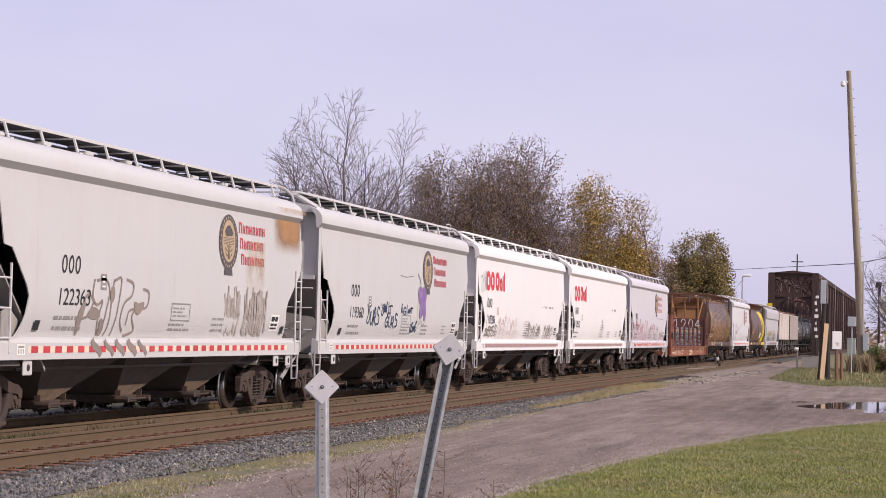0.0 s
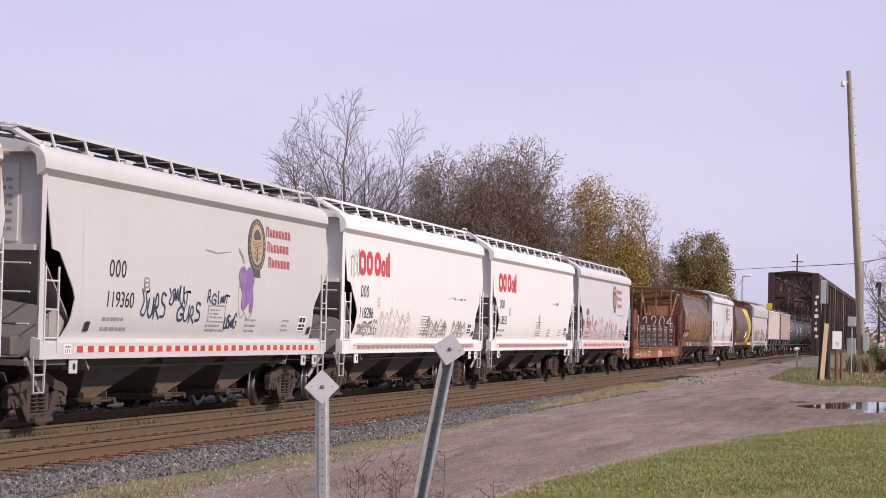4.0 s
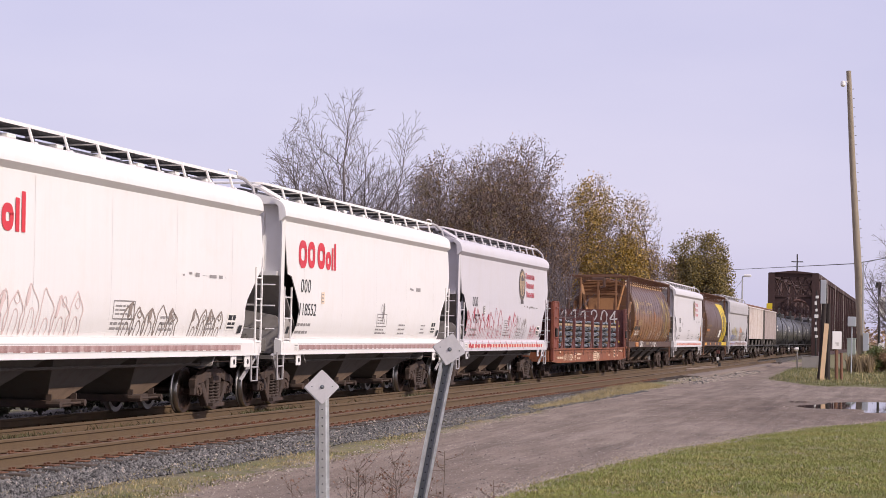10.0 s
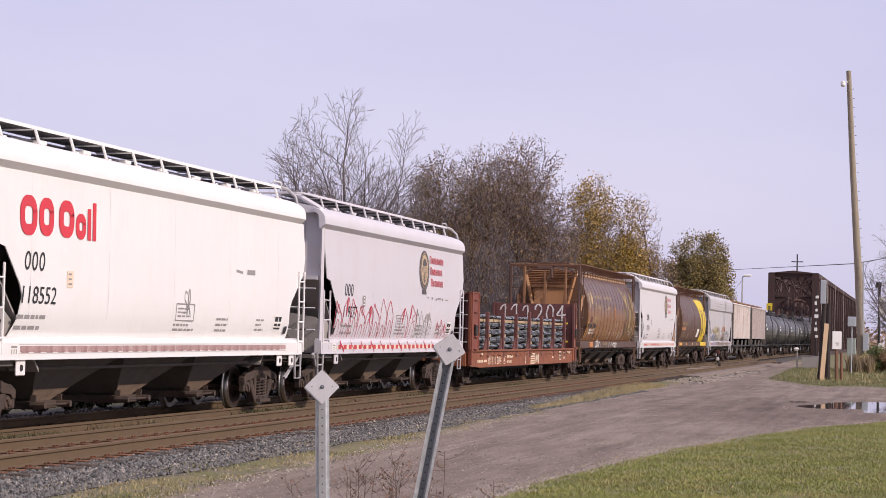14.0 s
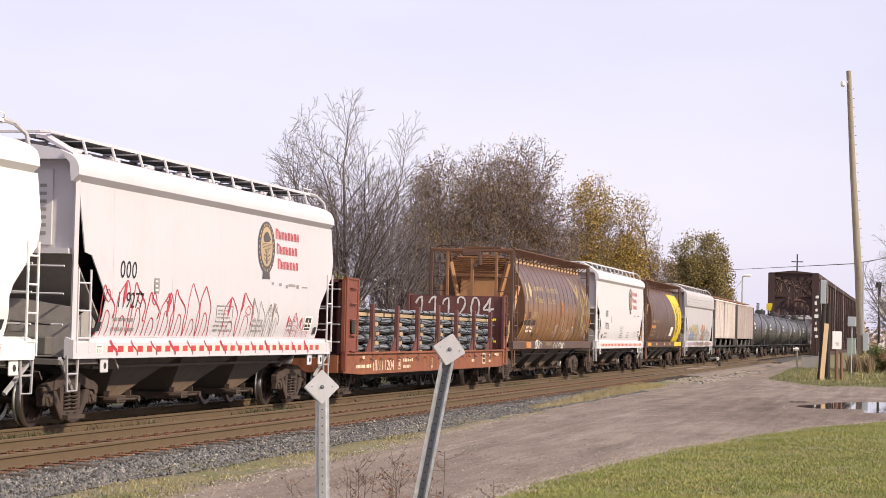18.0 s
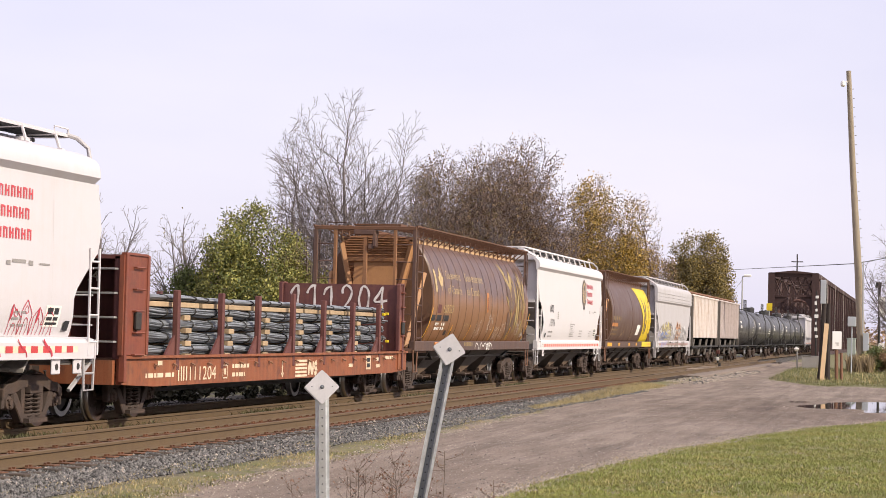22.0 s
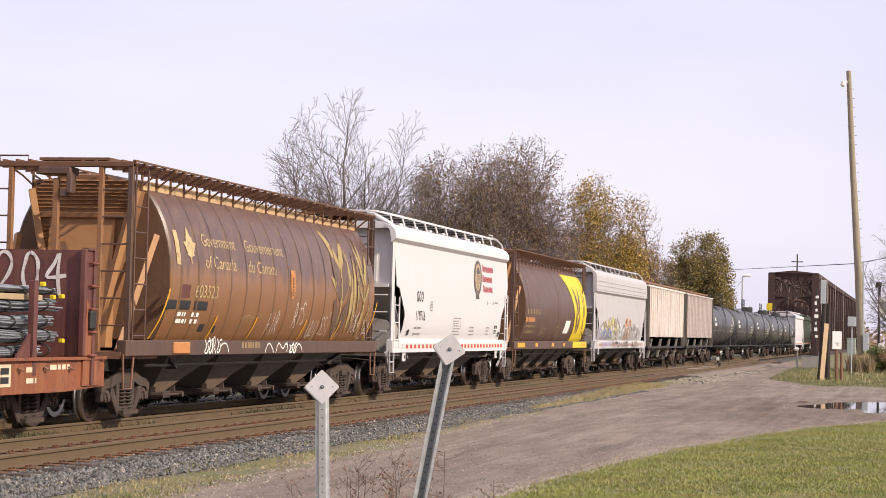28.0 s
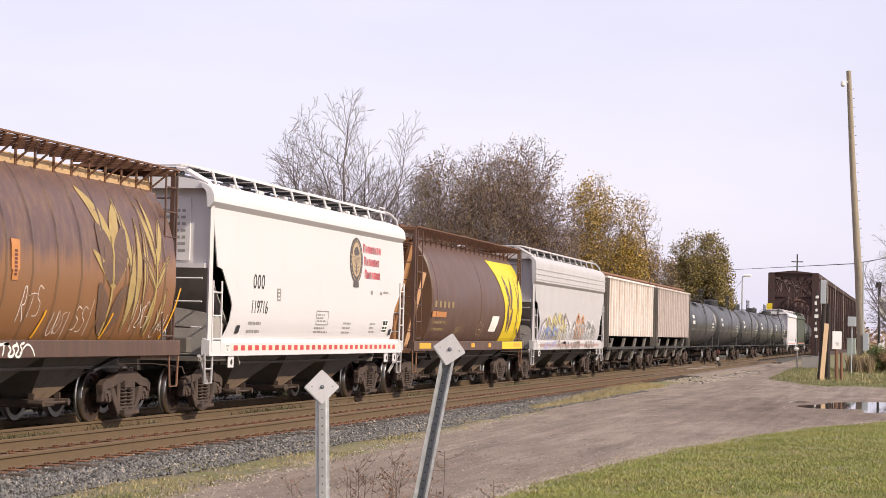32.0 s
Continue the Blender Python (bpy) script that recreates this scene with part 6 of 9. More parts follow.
def flat_car():
    x0, x1 = 54.5, 75.6
    half = (x1 - x0) / 2
    car = thing("bulkhead_flat_car", "faded red bulkhead flat car loaded with steel bars", "flat car")
    CARS.append((car, (x0 + x1) / 2))
    bm = bmesh.new()
    box(bm, -half + 0.5, half - 0.5, -1.5, 1.5, 1.0, 1.13)
    part("deck", bm, M["rust_brown"], car)
    for sy in (-1, 1):
        bm = bmesh.new()
        y0, y1 = sorted((sy * 1.6, sy * 1.5))
        prism(bm, [(-half + 0.35, 0.68), (-half + 0.35, 1.15), (half - 0.35, 1.15), (half - 0.35, 0.68), (half - 2, 0.62), (-half + 2, 0.62)], "y", y0, y1)
        part("side_sill", bm, M["orange_red"], car)
        bm = bmesh.new()
        box(bm, -half + 0.4, half - 0.4, min(sy * 1.6, sy * 1.66), max(sy * 1.6, sy * 1.66), 1.13, 1.18)
        part("rub_rail", bm, M["orange_red"], car)
        for k, x in enumerate((57.62, 60.15, 62.49, 64.95, 67.37, 69.9, 72.39)):
            x -= (x0 + x1) / 2
            bm = bmesh.new()
            bbox(bm, x - 0.07, x + 0.07, sy * 1.56 - 0.055, sy * 1.56 + 0.055, 0.9, 2.38 + 0.1 * (k == 3), 0.012)
            prism(bm, [(x - 0.11, 1.18), (x - 0.6, 1.18), (x - 0.5, 1.26), (x - 0.11, 1.55)], "y", sy * 1.56 - 0.02, sy * 1.56 + 0.02)
            part("stake", bm, M["maroon"], car, "dark red side stake")
    bm = bmesh.new()
    prism(bm, [(-half + 0.4, 1.0), (half - 0.4, 1.0), (half - 0.4, 0.72), (half - 3.6, 0.70), (half - 4.6, 0.42), (-half + 4.6, 0.42), (-half + 3.6, 0.70), (-half + 0.4, 0.72)], "y", -0.4, 0.4)
    part("centre_sill", bm, M["black_steel"], car)
    for k in range(9):
        x = -half + 3.9 + (2 * half - 7.8) * k / 8
        bm = bmesh.new()
        prism(bm, [(-1.5, 1.0), (1.5, 1.0), (1.5, 0.82), (0.5, 0.5), (-0.5, 0.5), (-1.5, 0.82)], "x", x - 0.06, x + 0.06)
        part("cross_bearer", bm, M["black_steel"], car)
    bm = bmesh.new()
    for sy in (-1, 1):
        box(bm, -half + 3.8, half - 3.8, sy * 1.1 - 0.06, sy * 1.1 + 0.06, 0.55, 1.0)
    part("stringer", bm, M["black_steel"], car)
    bm = bmesh.new()
    for k in range(19):
        x = -half + 1.9 + (2 * half - 3.8) * k / 18
        tube(bm, [(x, -1.62, 1.02), (x + 0.05, -1.68, 0.98), (x + 0.12, -1.62, 1.0)], 0.02, 5)
    part("tie_down_hook_row", bm, M["rust_brown"], car)
    for s in (-1, 1):
        reach = 0.25 if s < 0 else 0.92
        xa, xb = sorted((s * (half - reach), s * (half - 1.35)))
        bm = bmesh.new()
        xi = s * (half - 1.35)
        box(bm, min(xi, xi + s * 0.07), max(xi, xi + s * 0.07), -1.55, 1.55, 1.13, 2.93)
        panel = part("bulkhead", bm, M["maroon"], car, "dark maroon bulkhead wall")
        for sy in (-1, 1):
            bm = bmesh.new()
            prism(bm, [(xa, 1.19), (xb, 1.19), (xb, 2.93), (xa, 2.93)], "y", sy * 1.64, sy * 1.56)
            part("bulkhead_side", bm, M["oxide_red" if s < 0 else "maroon"], panel, "faded red bulkhead side plate" if s < 0 else "")
            bm = bmesh.new()
            for k in range(5):
                z = 1.2 + 0.38 * k
                ga, gb = (xa + 0.45, xa + 0.9) if s < 0 else (xa + 0.12, xa + 0.4)
                tube(bm, [(ga, sy * 1.6, z), (ga, sy * 1.7, z), (gb, sy * 1.7, z), (gb, sy * 1.6, z)], 0.018, 5)
            part("grab_iron_row", bm, M["oxide_red"], panel)
        bm = bmesh.new()
        xo = s * (half - reach - 0.05)
        for y in (-1.5, -0.5, 0.5, 1.5):
            box(bm, min(xi + s * 0.07, xo), max(xi + s * 0.07, xo), y - 0.05, y + 0.05, 1.13, 2.9)
        box(bm, min(xi + s * 0.07, xo), max(xi + s * 0.07, xo), -1.54, 1.54, 2.86, 2.93)
        part("bulkhead_frame", bm, M["maroon"], panel)
        bm = bmesh.new()
        for k in range(4):
            z = 1.42 + 0.42 * k
            tube(bm, [(xo + s * 0.03, -1.52, z), (xo + s * 0.1, -1.5, z), (xo + s * 0.1, 0.6, z), (xo + s * 0.03, 0.62, z)], 0.02, 5)
        part("end_ladder", bm, M["galvanised"], panel)
        for sy in (-1, 1):
            bm = bmesh.new()
            bbox(bm, min(xo, xo - s * 0.1), max(xo, xo - s * 0.1), sy * 1.62 - 0.06, sy * 1.62 + 0.06, 0.72, 2.95, 0.012)
            bbox(bm, min(xi, xi - s * 0.09), max(xi, xi - s * 0.09), sy * 1.62 - 0.05, sy * 1.62 + 0.05, 1.19, 2.95, 0.012)
            box(bm, min(xi, xo), max(xi, xo), sy * 1.62 - 0.05, sy * 1.62 + 0.05, 2.93, 2.97)
            part("bulkhead_flange", bm, M["oxide_red" if s < 0 else "maroon"], panel)
        if s > 0:
            for sy in (-1, 1):
                bm = bmesh.new()
                prism(bm, [(half - 1.35, 1.19), (half - 1.35, 0.7), (half - 0.62, 0.7), (half - 0.62, 1.1), (half - 0.9, 1.19)], "y", sy * 1.635, sy * 1.55)
                prism(bm, [(half - 1.35, 1.19), (half - 0.95, 1.19), (half - 1.05, 1.8), (half - 1.3, 2.15)], "y", sy * 1.655, sy * 1.641)
                part("bulkhead_foot", bm, M["orange_red"], panel)
        bm = bmesh.new()
        xm = (xi + xo) / 2
        bbox(bm, xm - 0.09, xm + 0.12, -1.73, -1.64, 1.62, 1.95, 0.03)
        part("tension_box", bm, M["black_steel"], panel, "dark ratchet box")
        bm = bmesh.new()
        xe = s * (half - 0.3)
        box(bm, min(xe, xe + s * 0.12), max(xe, xe + s * 0.12), -1.5, 1.5, 0.68, 1.1)
        part("end_sill", bm, M["orange_red"], car)
    # numbers
    def f(z):
        return 1.606
    lettering("car_number", "111204", -half + 3.8, 0.7, 0.27, 1.5, f, M["cream_mark"], car, "cream painted car number")
    def stencil(calls, label=""):
        bm = bmesh.new()
        for fn, args in calls:
            fn(bm, *args)
        part("white_stencil", bm, M["cream_mark"], car, label)
    for x0s in (3.16, 3.44):
        stencil([(bar, (-half + x0s, -half + x0s + 0.06, 0.7, 0.97, f, 1)), (bar, (-half + x0s + 0.15, -half + x0s + 0.21, 0.7, 0.97, f, 1))], "cream painted bars")
    stencil([(bar, (-half + 10.6, -half + 11.5 - 0.03 * (k % 2), 0.65 + 0.082 * k, 0.7 + 0.082 * k, f, 1)) for k in range(5)], "plain white emblem of level stripes")
    stencil([(ribbon, (smooth([(-half + 11.62, 0.68), (-half + 11.7, 0.98), (-half + 11.9, 0.72), (-half + 12.0, 0.98)]), 0.12, f)), (ribbon, (smooth([(-half + 12.25, 0.96), (-half + 12.1, 0.88), (-half + 12.26, 0.78), (-half + 12.1, 0.68)]), 0.12, f))], "plain white curved shapes")
    stencil([(bar, (-half + 9.62, -half + 9.68, 0.72, 1.02, f, 1)), (shape, ([(-half + 9.53, 0.76), (-half + 9.65, 0.66), (-half + 9.77, 0.76)], f))], "white painted arrow")
    stencil([(bar, (-half + 5.7, -half + 5.99, z, z + 0.025, f, 1)) for z in (0.7, 0.95)] + [(bar, (-half + x, -half + x + 0.025, 0.7, 0.97, f, 1)) for x in (5.7, 5.97)] + [(bar, (-half + 5.79, -half + 5.9, 0.78, 0.9, f, 1))], "small white outlined box")
    for x, z, w, r in ((1.5, 0.78, 0.9, 1), (2.5, 0.78, 0.6, 1), (2.1, 1.0, 0.4, 1), (6.28, 0.9, 1.1, 2), (15.0, 0.82, 0.4, 1), (17.6, 0.95, 0.6, 2), (18.5, 0.98, 0.8, 1)):
        stencil([(small_print, (-half + x, z, w, r, f, 0.17, 0.08, int(x * 10)))])
    stencil([(bar, (-half + 16.6, -half + 17.05, 0.74, 1.08, f, 1))], "white data panel")
    bm = bmesh.new()
    for z in (0.79, 0.93):
        bar(bm, -half + 16.68, -half + 16.97, z, z + 0.1, lambda q: 1.61, 1)
    part("data_panel_label", bm, M["ink"], car)
    # big hand-painted number on the inner face of the far bulkhead, and on the outer face of the leading one
    strokes = {"1": [[(-0.04, 0.66), (0.06, 0.84), (0.22, 0.95), (0.42, 0.99)], [(0.4, 1.0), (0.44, 0.7), (0.4, 0.35), (0.42, 0.0)]], "2": [[(0.05, 0.68), (0.12, 0.88), (0.34, 1.0), (0.58, 0.92), (0.64, 0.72), (0.52, 0.46), (0.3, 0.22), (0.05, 0.0)], [(0.05, 0.02), (0.35, 0.05), (0.68, 0.02)]],
               "0": [[(0.38 + 0.3 * math.sin(a * math.tau / 12), 0.5 + 0.5 * math.cos(a * math.tau / 12)) for a in range(13)]], "4": [[(0.42, 1.0), (0.26, 0.76), (0.0, 0.46), (0.3, 0.43), (0.8, 0.48)], [(0.5, 1.02), (0.46, 0.5), (0.52, 0.0)]]}
    for xf, zb, hh, ya, step, w in ((half - 1.36, 2.2, 0.68, 1.34, 0.46, 0.065), (-half + 1.275, 2.5, 0.18, 0.15, 0.16, 0.03)):
        for n, digit in enumerate("111204"):
            bm = bmesh.new()
            for j, line in enumerate(strokes[digit]):
                pts = smooth([(ya - n * step - (u + 0.03 * math.sin(n * 5 + 9 * v)) * step * 0.95, zb + v * hh + 0.02 * math.sin(n * 2.3)) for u, v in line])
                old = None
                for i, (y, z) in enumerate(pts):
                    y2, z2 = pts[min(i + 1, len(pts) - 1)]
                    y1, z1 = pts[max(i - 1, 0)]
                    q = math.hypot(y2 - y1, z2 - z1) or 1.0
                    wid = w * (0.45 + 0.08 * math.sin(i * 0.6 + n * 2))
                    oy, oz = -(z2 - z1) / q * wid, (y2 - y1) / q * wid
                    row = [bm.verts.new((xf - 0.002 * (j + 1), y + oy, z + oz)), bm.verts.new((xf - 0.002 * (j + 1), y - oy, z - oz))]
                    if old:
                        bm.faces.new((old[0], row[0], row[1], old[1]))
                    old = row
            part("chalk_digit", bm, M["chalk_white"], car, "white hand-painted digit")
    # load: layers of bar bundles on timber blocks
    rnd = random.Random(5)
    stops = [-half + 1.75 + 1.215 * k for k in range(15)]
    for layer in range(5):
        z0 = 1.26 + 0.243 * layer
        ties = [x + rnd.uniform(-0.25, 0.35) for x in stops]
        for col in range(6):
            y = -1.22 + 0.49 * col
            if col not in (0, 5) and layer < 4:
                continue
            xa, xb = -half + 1.45 + rnd.uniform(0, 0.15), half - 1.75 + rnd.uniform(-0.6, 0.1)
            n, fine = (62, 40) if col == 0 else (20, 12)
            thick = 0.05 if layer == 4 else 0.1
            for r in range(fine):
                bm = bmesh.new()
                a0, ph = r * math.tau / fine + rnd.uniform(-0.1, 0.1), rnd.uniform(0, 6)
                rad = rnd.uniform(0.75, 1.0)
                ends = rnd.uniform(0, 0.3), rnd.uniform(0, 0.5)
                pts = []
                for k in range(n + 1):
                    x = xa + ends[0] + (xb - xa - ends[0] - ends[1]) * k / n
                    a = a0 + 0.13 * math.sin(x * 0.8 + ph) + 0.12 * math.sin(x * 0.31 + layer)
                    near = min(abs(x - q) for q in ties)
                    squeeze = rad * (0.92 + 0.14 * min(1.0, near / 0.5)) + 0.05 * math.sin(x * 1.3 + ph)
                    sag = 0.014 * math.cos((x + half - 1.75) * math.tau / 2.43) * (1 if layer < 4 else 0.3) + 0.012 * math.sin(x * 0.9 + layer * 2)
                    pts.append((x, y + 0.21 * math.cos(a) * squeeze, z0 + thick * math.sin(a) * squeeze + sag))
                tube(bm, pts, 0.0135 if fine > 20 else 0.03, 4)
                part("steel_bar", bm, M["rebar"], car, smooth=True)
        for x in ties:
            bm = bmesh.new()
            th = 0.06 if layer == 4 else 0.108
            sag = 0.014 * math.cos((x + half - 1.75) * math.tau / 2.43) * (1 if layer < 4 else 0.3) + 0.012 * math.sin(x * 0.9 + layer * 2)
            for d in (-0.02, 0.02):
                tube(bm, [(x + d + 0.02 * math.sin(a * math.tau / 14), -1.22 + 0.222 * math.cos(a * math.tau / 14), z0 + sag + th * math.sin(a * math.tau / 14)) for a in range(15)], 0.009, 4)
            part("tie_wire", bm, M["black_steel"], car)
        for k in range(7):
            x = -half + 1.75 + 2.43 * k + rnd.uniform(-0.1, 0.1)
            bm = bmesh.new()
            bbox(bm, x - 0.16, x + 0.16, -1.43 + rnd.uniform(-0.03, 0.02), 1.4, z0 - 0.165, z0 - 0.065, 0.008)
            part("timber_block", bm, M["timber"], car)
        if layer == 4:
            for k in range(5):
                x = -half + 1.5 + 3.45 * k
                bm = bmesh.new()
                bbox(bm, x, x + 3.25, -1.42, -1.3, z0 - 0.165, z0 - 0.07, 0.01)
                part("timber_plank", bm, M["timber"], car)
    bm = bmesh.new()
    for x, z in ((half - 2.2, 2.1), (half - 1.85, 2.12), (half - 1.8, 1.4), (half - 2.6, 2.3)):
        bbox(bm, x, x + 0.09, -1.46, -1.38, z, z + 0.07, 0.01)
    part("yellow_tag", bm, M["yellow_paint"], car, "yellow plastic tags")
    add_couplers(car, half)
    add_truck(car, -half + 2.2)
    add_truck(car, half - 2.2)


# ---- ribbed hoppers, tank cars and the last cars ----
M["dust_beige"] = surface("dusty pinkish grey paint", (0.56, 0.485, 0.46), 0.6, var=0.08, streak=(0.27, 0.2, 0.15), streak_amount=0.5, dirt=(0.3, 0.24, 0.19), dirt_amount=0.4)


def ribbed_hopper(label, x0, x1, paint):
    half = (x1 - x0) / 2
    car = thing("ribbed_hopper_car", label, "hopper car", "hopper cars")
    CARS.append((car, (x0 + x1) / 2))
    for sy in (-1, 1):
        bm = bmesh.new()
        prism(bm, [(-half + 0.5, 4.3), (half - 0.5, 4.3), (half - 0.75, 3.0), (half - 1.1, 1.7), (-half + 1.1, 1.7), (-half + 0.75, 3.0)], "y", sy * 1.5, sy * 1.46)
        part("side_sheet", bm, M["cream_sheet"] if paint is M["cream_paint"] else M["dust_beige"], car)
        for k in range(19):
            x = -half + 1.15 + (2 * half - 2.3) * k / 18
            bm = bmesh.new()
            box(bm, x - 0.06, x + 0.06, min(sy * 1.5, sy * 1.6), max(sy * 1.5, sy * 1.6), 1.7, 4.28)
            part("side_rib", bm, paint, car)
        bm = bmesh.new()
        y0, y1 = sorted((sy * 1.61, sy * 1.45))
        box(bm, -half + 0.4, half - 0.4, y0, y1, 4.28, 4.36)
        part("side_rail", bm, paint, car)
        bm = bmesh.new()
        box(bm, -half + 0.4, half - 0.4, y0, y1, 1.1, 1.2)
        part("side_sill", bm, M["black_steel"], car)
        for s in (-1, 1):
            for dx in (0.45, 0.95):
                bm = bmesh.new()
                box(bm, s * (half - dx) - 0.04, s * (half - dx) + 0.04, y0, y1, 1.1, 4.3)
                part("end_post", bm, M["hopper_grey"], car)
        for x in (-half + 3.6, -half + 7.6, -half + 11.6, -half + 15.2):
            bm = bmesh.new()
            prism(bm, [(x - 2.0, 0.62), (x - 1.5, 0.62), (x, 1.6), (x - 0.5, 1.6)], "y", sy * 1.42 - 0.04, sy * 1.42 + 0.04)
            part("strut", bm, M["hopper_grey"], car, "grey slanting strut plate")
    bm = bmesh.new()
    prism(bm, [(-1.5, 4.3), (1.5, 4.3), (0.9, 4.42), (-0.9, 4.42)], "x", -half + 0.5, half - 0.5)
    for k in range(8):
        x = -half + 1.5 + (2 * half - 3) * k / 7
        bbox(bm, x - 0.4, x + 0.4, -0.5, 0.5, 4.42, 4.55, 0.03)
    part("roof", bm, paint, car)
    bm = bmesh.new()
    for sy in (-1, 1):
        for k in range(30):
            x = -half + 0.4 + (2 * half - 0.8) * k / 29
            box(bm, x - 0.03, x + 0.03, sy * 0.9 - 0.3, sy * 0.9 + 0.3, 4.52, 4.56)
        box(bm, -half + 0.3, half - 0.3, sy * 1.2 - 0.03, sy * 1.2 + 0.03, 4.5, 4.58)
    part("running_board", bm, M["rust_brown"], car)
    for s in (-1, 1):
        bm = bmesh.new()
        prism(bm, [(s * (half - 0.9), 3.0), (s * (half - 0.94), 3.0), (s * (half - 3.3), 1.0), (s * (half - 3.3), 0.95)], "y", -1.45, 1.45)
        box(bm, s * (half - 0.9), s * (half - 0.96), -1.45, 1.45, 3.0, 4.3)
        part("slope_sheet", bm, M["black_steel"], car)
    add_hopper_bays(car, half, 3, 0.5)
    add_couplers(car, half)
    add_truck(car, -half + 2.0)
    add_truck(car, half - 2.0)


def tank_car(x0, x1, k):
    half = (x1 - x0) / 2
    car = thing("tank_car", "black steel tank car with white stencil marks", "tank car", "tank cars")
    CARS.append((car, (x0 + x1) / 2))
    bm = bmesh.new()
    r, L = 1.5, half - 0.75
    prof = [(0.0, -L), (0.6, -L + 0.05), (1.1, -L + 0.2), (1.4, -L + 0.48), (r, -L + 0.85), (r, L - 0.85), (1.4, L - 0.48), (1.1, L - 0.2), (0.6, L - 0.05), (0.0, L)]
    lathe(bm, prof, Matrix.Translation((0, 0, 2.62)) @ Matrix.Rotation(radians(90), 4, "Y"), 36)
    part("tank", bm, M["tank_black"], car, smooth=True)
    for x in (-L * 0.6, -L * 0.2, L * 0.2, L * 0.6):
        bm = bmesh.new()
        lathe(bm, [(r, -0.03), (r + 0.012, -0.02), (r + 0.012, 0.02), (r, 0.03)], Matrix.Translation((x, 0, 2.62)) @ Matrix.Rotation(radians(90), 4, "Y"), 36)
        part("weld_band", bm, M["tank_black"], car, smooth=True)
    bm = bmesh.new()
    lathe(bm, [(0.0, 0.5), (0.42, 0.48), (0.5, 0.42), (0.5, 0.0)], Matrix.Translation((0, 0, 4.05)), 20)
    part("dome", bm, M["tank_black"], car)
    bm = bmesh.new()
    for sy in (-1, 1):
        box(bm, -1.4, 1.4, sy * 0.95 - 0.28, sy * 0.95 + 0.28, 4.06, 4.1)
        for x in (-1.35, -0.45, 0.45, 1.35):
            tube(bm, [(x, sy * 1.2, 4.08), (x, sy * 1.2, 4.85)], 0.025, 5)
        for z in (4.45, 4.85):
            tube(bm, [(-1.35, sy * 1.2, z), (1.35, sy * 1.2, z)], 0.025, 5)
        for x in (-0.35, 0.35):
            tube(bm, [(x, sy * 1.22, 4.1), (x, sy * 1.55, 3.2), (x, sy * 1.58, 1.1)], 0.022, 5)
    part("platform_railing", bm, M["black_steel"], car, "black steel platform railing")
    bm = bmesh.new()
    for s in (-1, 1):
        box(bm, s * (half - 0.3), s * (half - 3.4), -0.4, 0.4, 0.85, 1.15)
        prism(bm, [(-1.3, 1.1), (1.3, 1.1), (1.3, 1.9), (1.0, 1.5), (0.0, 1.25), (-1.0, 1.5), (-1.3, 1.9)], "x", s * (half - 2.0), s * (half - 2.5))
        box(bm, s * (half - 0.3), s * (half - 1.9), -1.5, 1.5, 1.08, 1.16)
        for sy in (-1, 1):
            tube(bm, [(s * (half - 0.35), sy * 1.5, 0.6), (s * (half - 0.35), sy * 1.5, 2.1), (s * (half - 1.8), sy * 1.5, 2.1)], 0.025, 5)
    for sy in (-1, 1):
        tube(bm, [(-half + 0.4, sy * 1.55, 1.15), (half - 0.4, sy * 1.55, 1.15)], 0.04, 6)
    part("underframe", bm, M["black_steel"], car)
    bm = bmesh.new()
    def f(z):
        return math.sqrt(max(0.01, 1.512 ** 2 - (z - 2.62) ** 2)) + 0.004
    small_print(bm, -half + 2.4, 2.9, 1.6, 2, f, 0.35, 0.2, 80 + k)
    small_print(bm, half - 4.6, 2.6, 1.6, 3, f, 0.2, 0.08, 90 + k)
    part("white_stencil", bm, M["white_mark"], car, "white stencil bars")
    bm = bmesh.new()
    n = 14
    for j in range(n):
        x = -half + 2.0 + (2 * half - 4) * j / n
        bar(bm, x, x + 0.5, 2.2, 2.27, f, 1)
    if k % 2 == 0:
        bar(bm, half - 2.9, half - 1.8, 2.7, 3.3, f, 3)
    part("side_mark", bm, M["ink_grey"], car)
    add_couplers(car, half)
    add_truck(car, -half + 2.1)
    add_truck(car, half - 2.1)


def far_cars():
    ribbed_hopper("cream ribbed hopper with rust-streaked sides", 147.1, 164.9, M["cream_paint"])
    ribbed_hopper("pale grey ribbed hopper with dusty sides", 164.9, 182.1, M["dust_beige"])
    for k in range(5):
        tank_car(182.1 + 19.2 * k, 182.1 + 19.2 * (k + 1), k)
    slab_hopper("pale grey covered hopper behind the tank cars", 278.1, 295.8, M["pale_paint"], "")
    slab_hopper("dull green covered hopper in the bridge", 295.8, 313.5, M["green_paint"], "")
    tank_car(313.5, 332.7, 6)


M["cream_paint"] = surface("rust-streaked cream paint", (0.76, 0.7, 0.66), 0.55, var=0.07, streak=(0.42, 0.28, 0.2), streak_amount=0.65, dirt=(0.55, 0.42, 0.34), dirt_amount=0.4)
hopper_cars()
brown_cars()
flat_car()
far_cars()


# ---- ground ----
ROAD_FAR = ([-200, 14, 22, 29, 41, 58, 78, 103, 112, 400], [8.5, 8.6, 8.8, 8.9, 9.4, 9.9, 10.1, 10.4, 11.6, 11.6])
ROAD_NEAR = ([-200, 20, 25, 30, 38, 47.5, 54.5, 62, 80, 400], [5.2, 5.1, 4.95, 4.9, 4.2, 2.7, 0.75, -3.0, -14.0, -160.0])


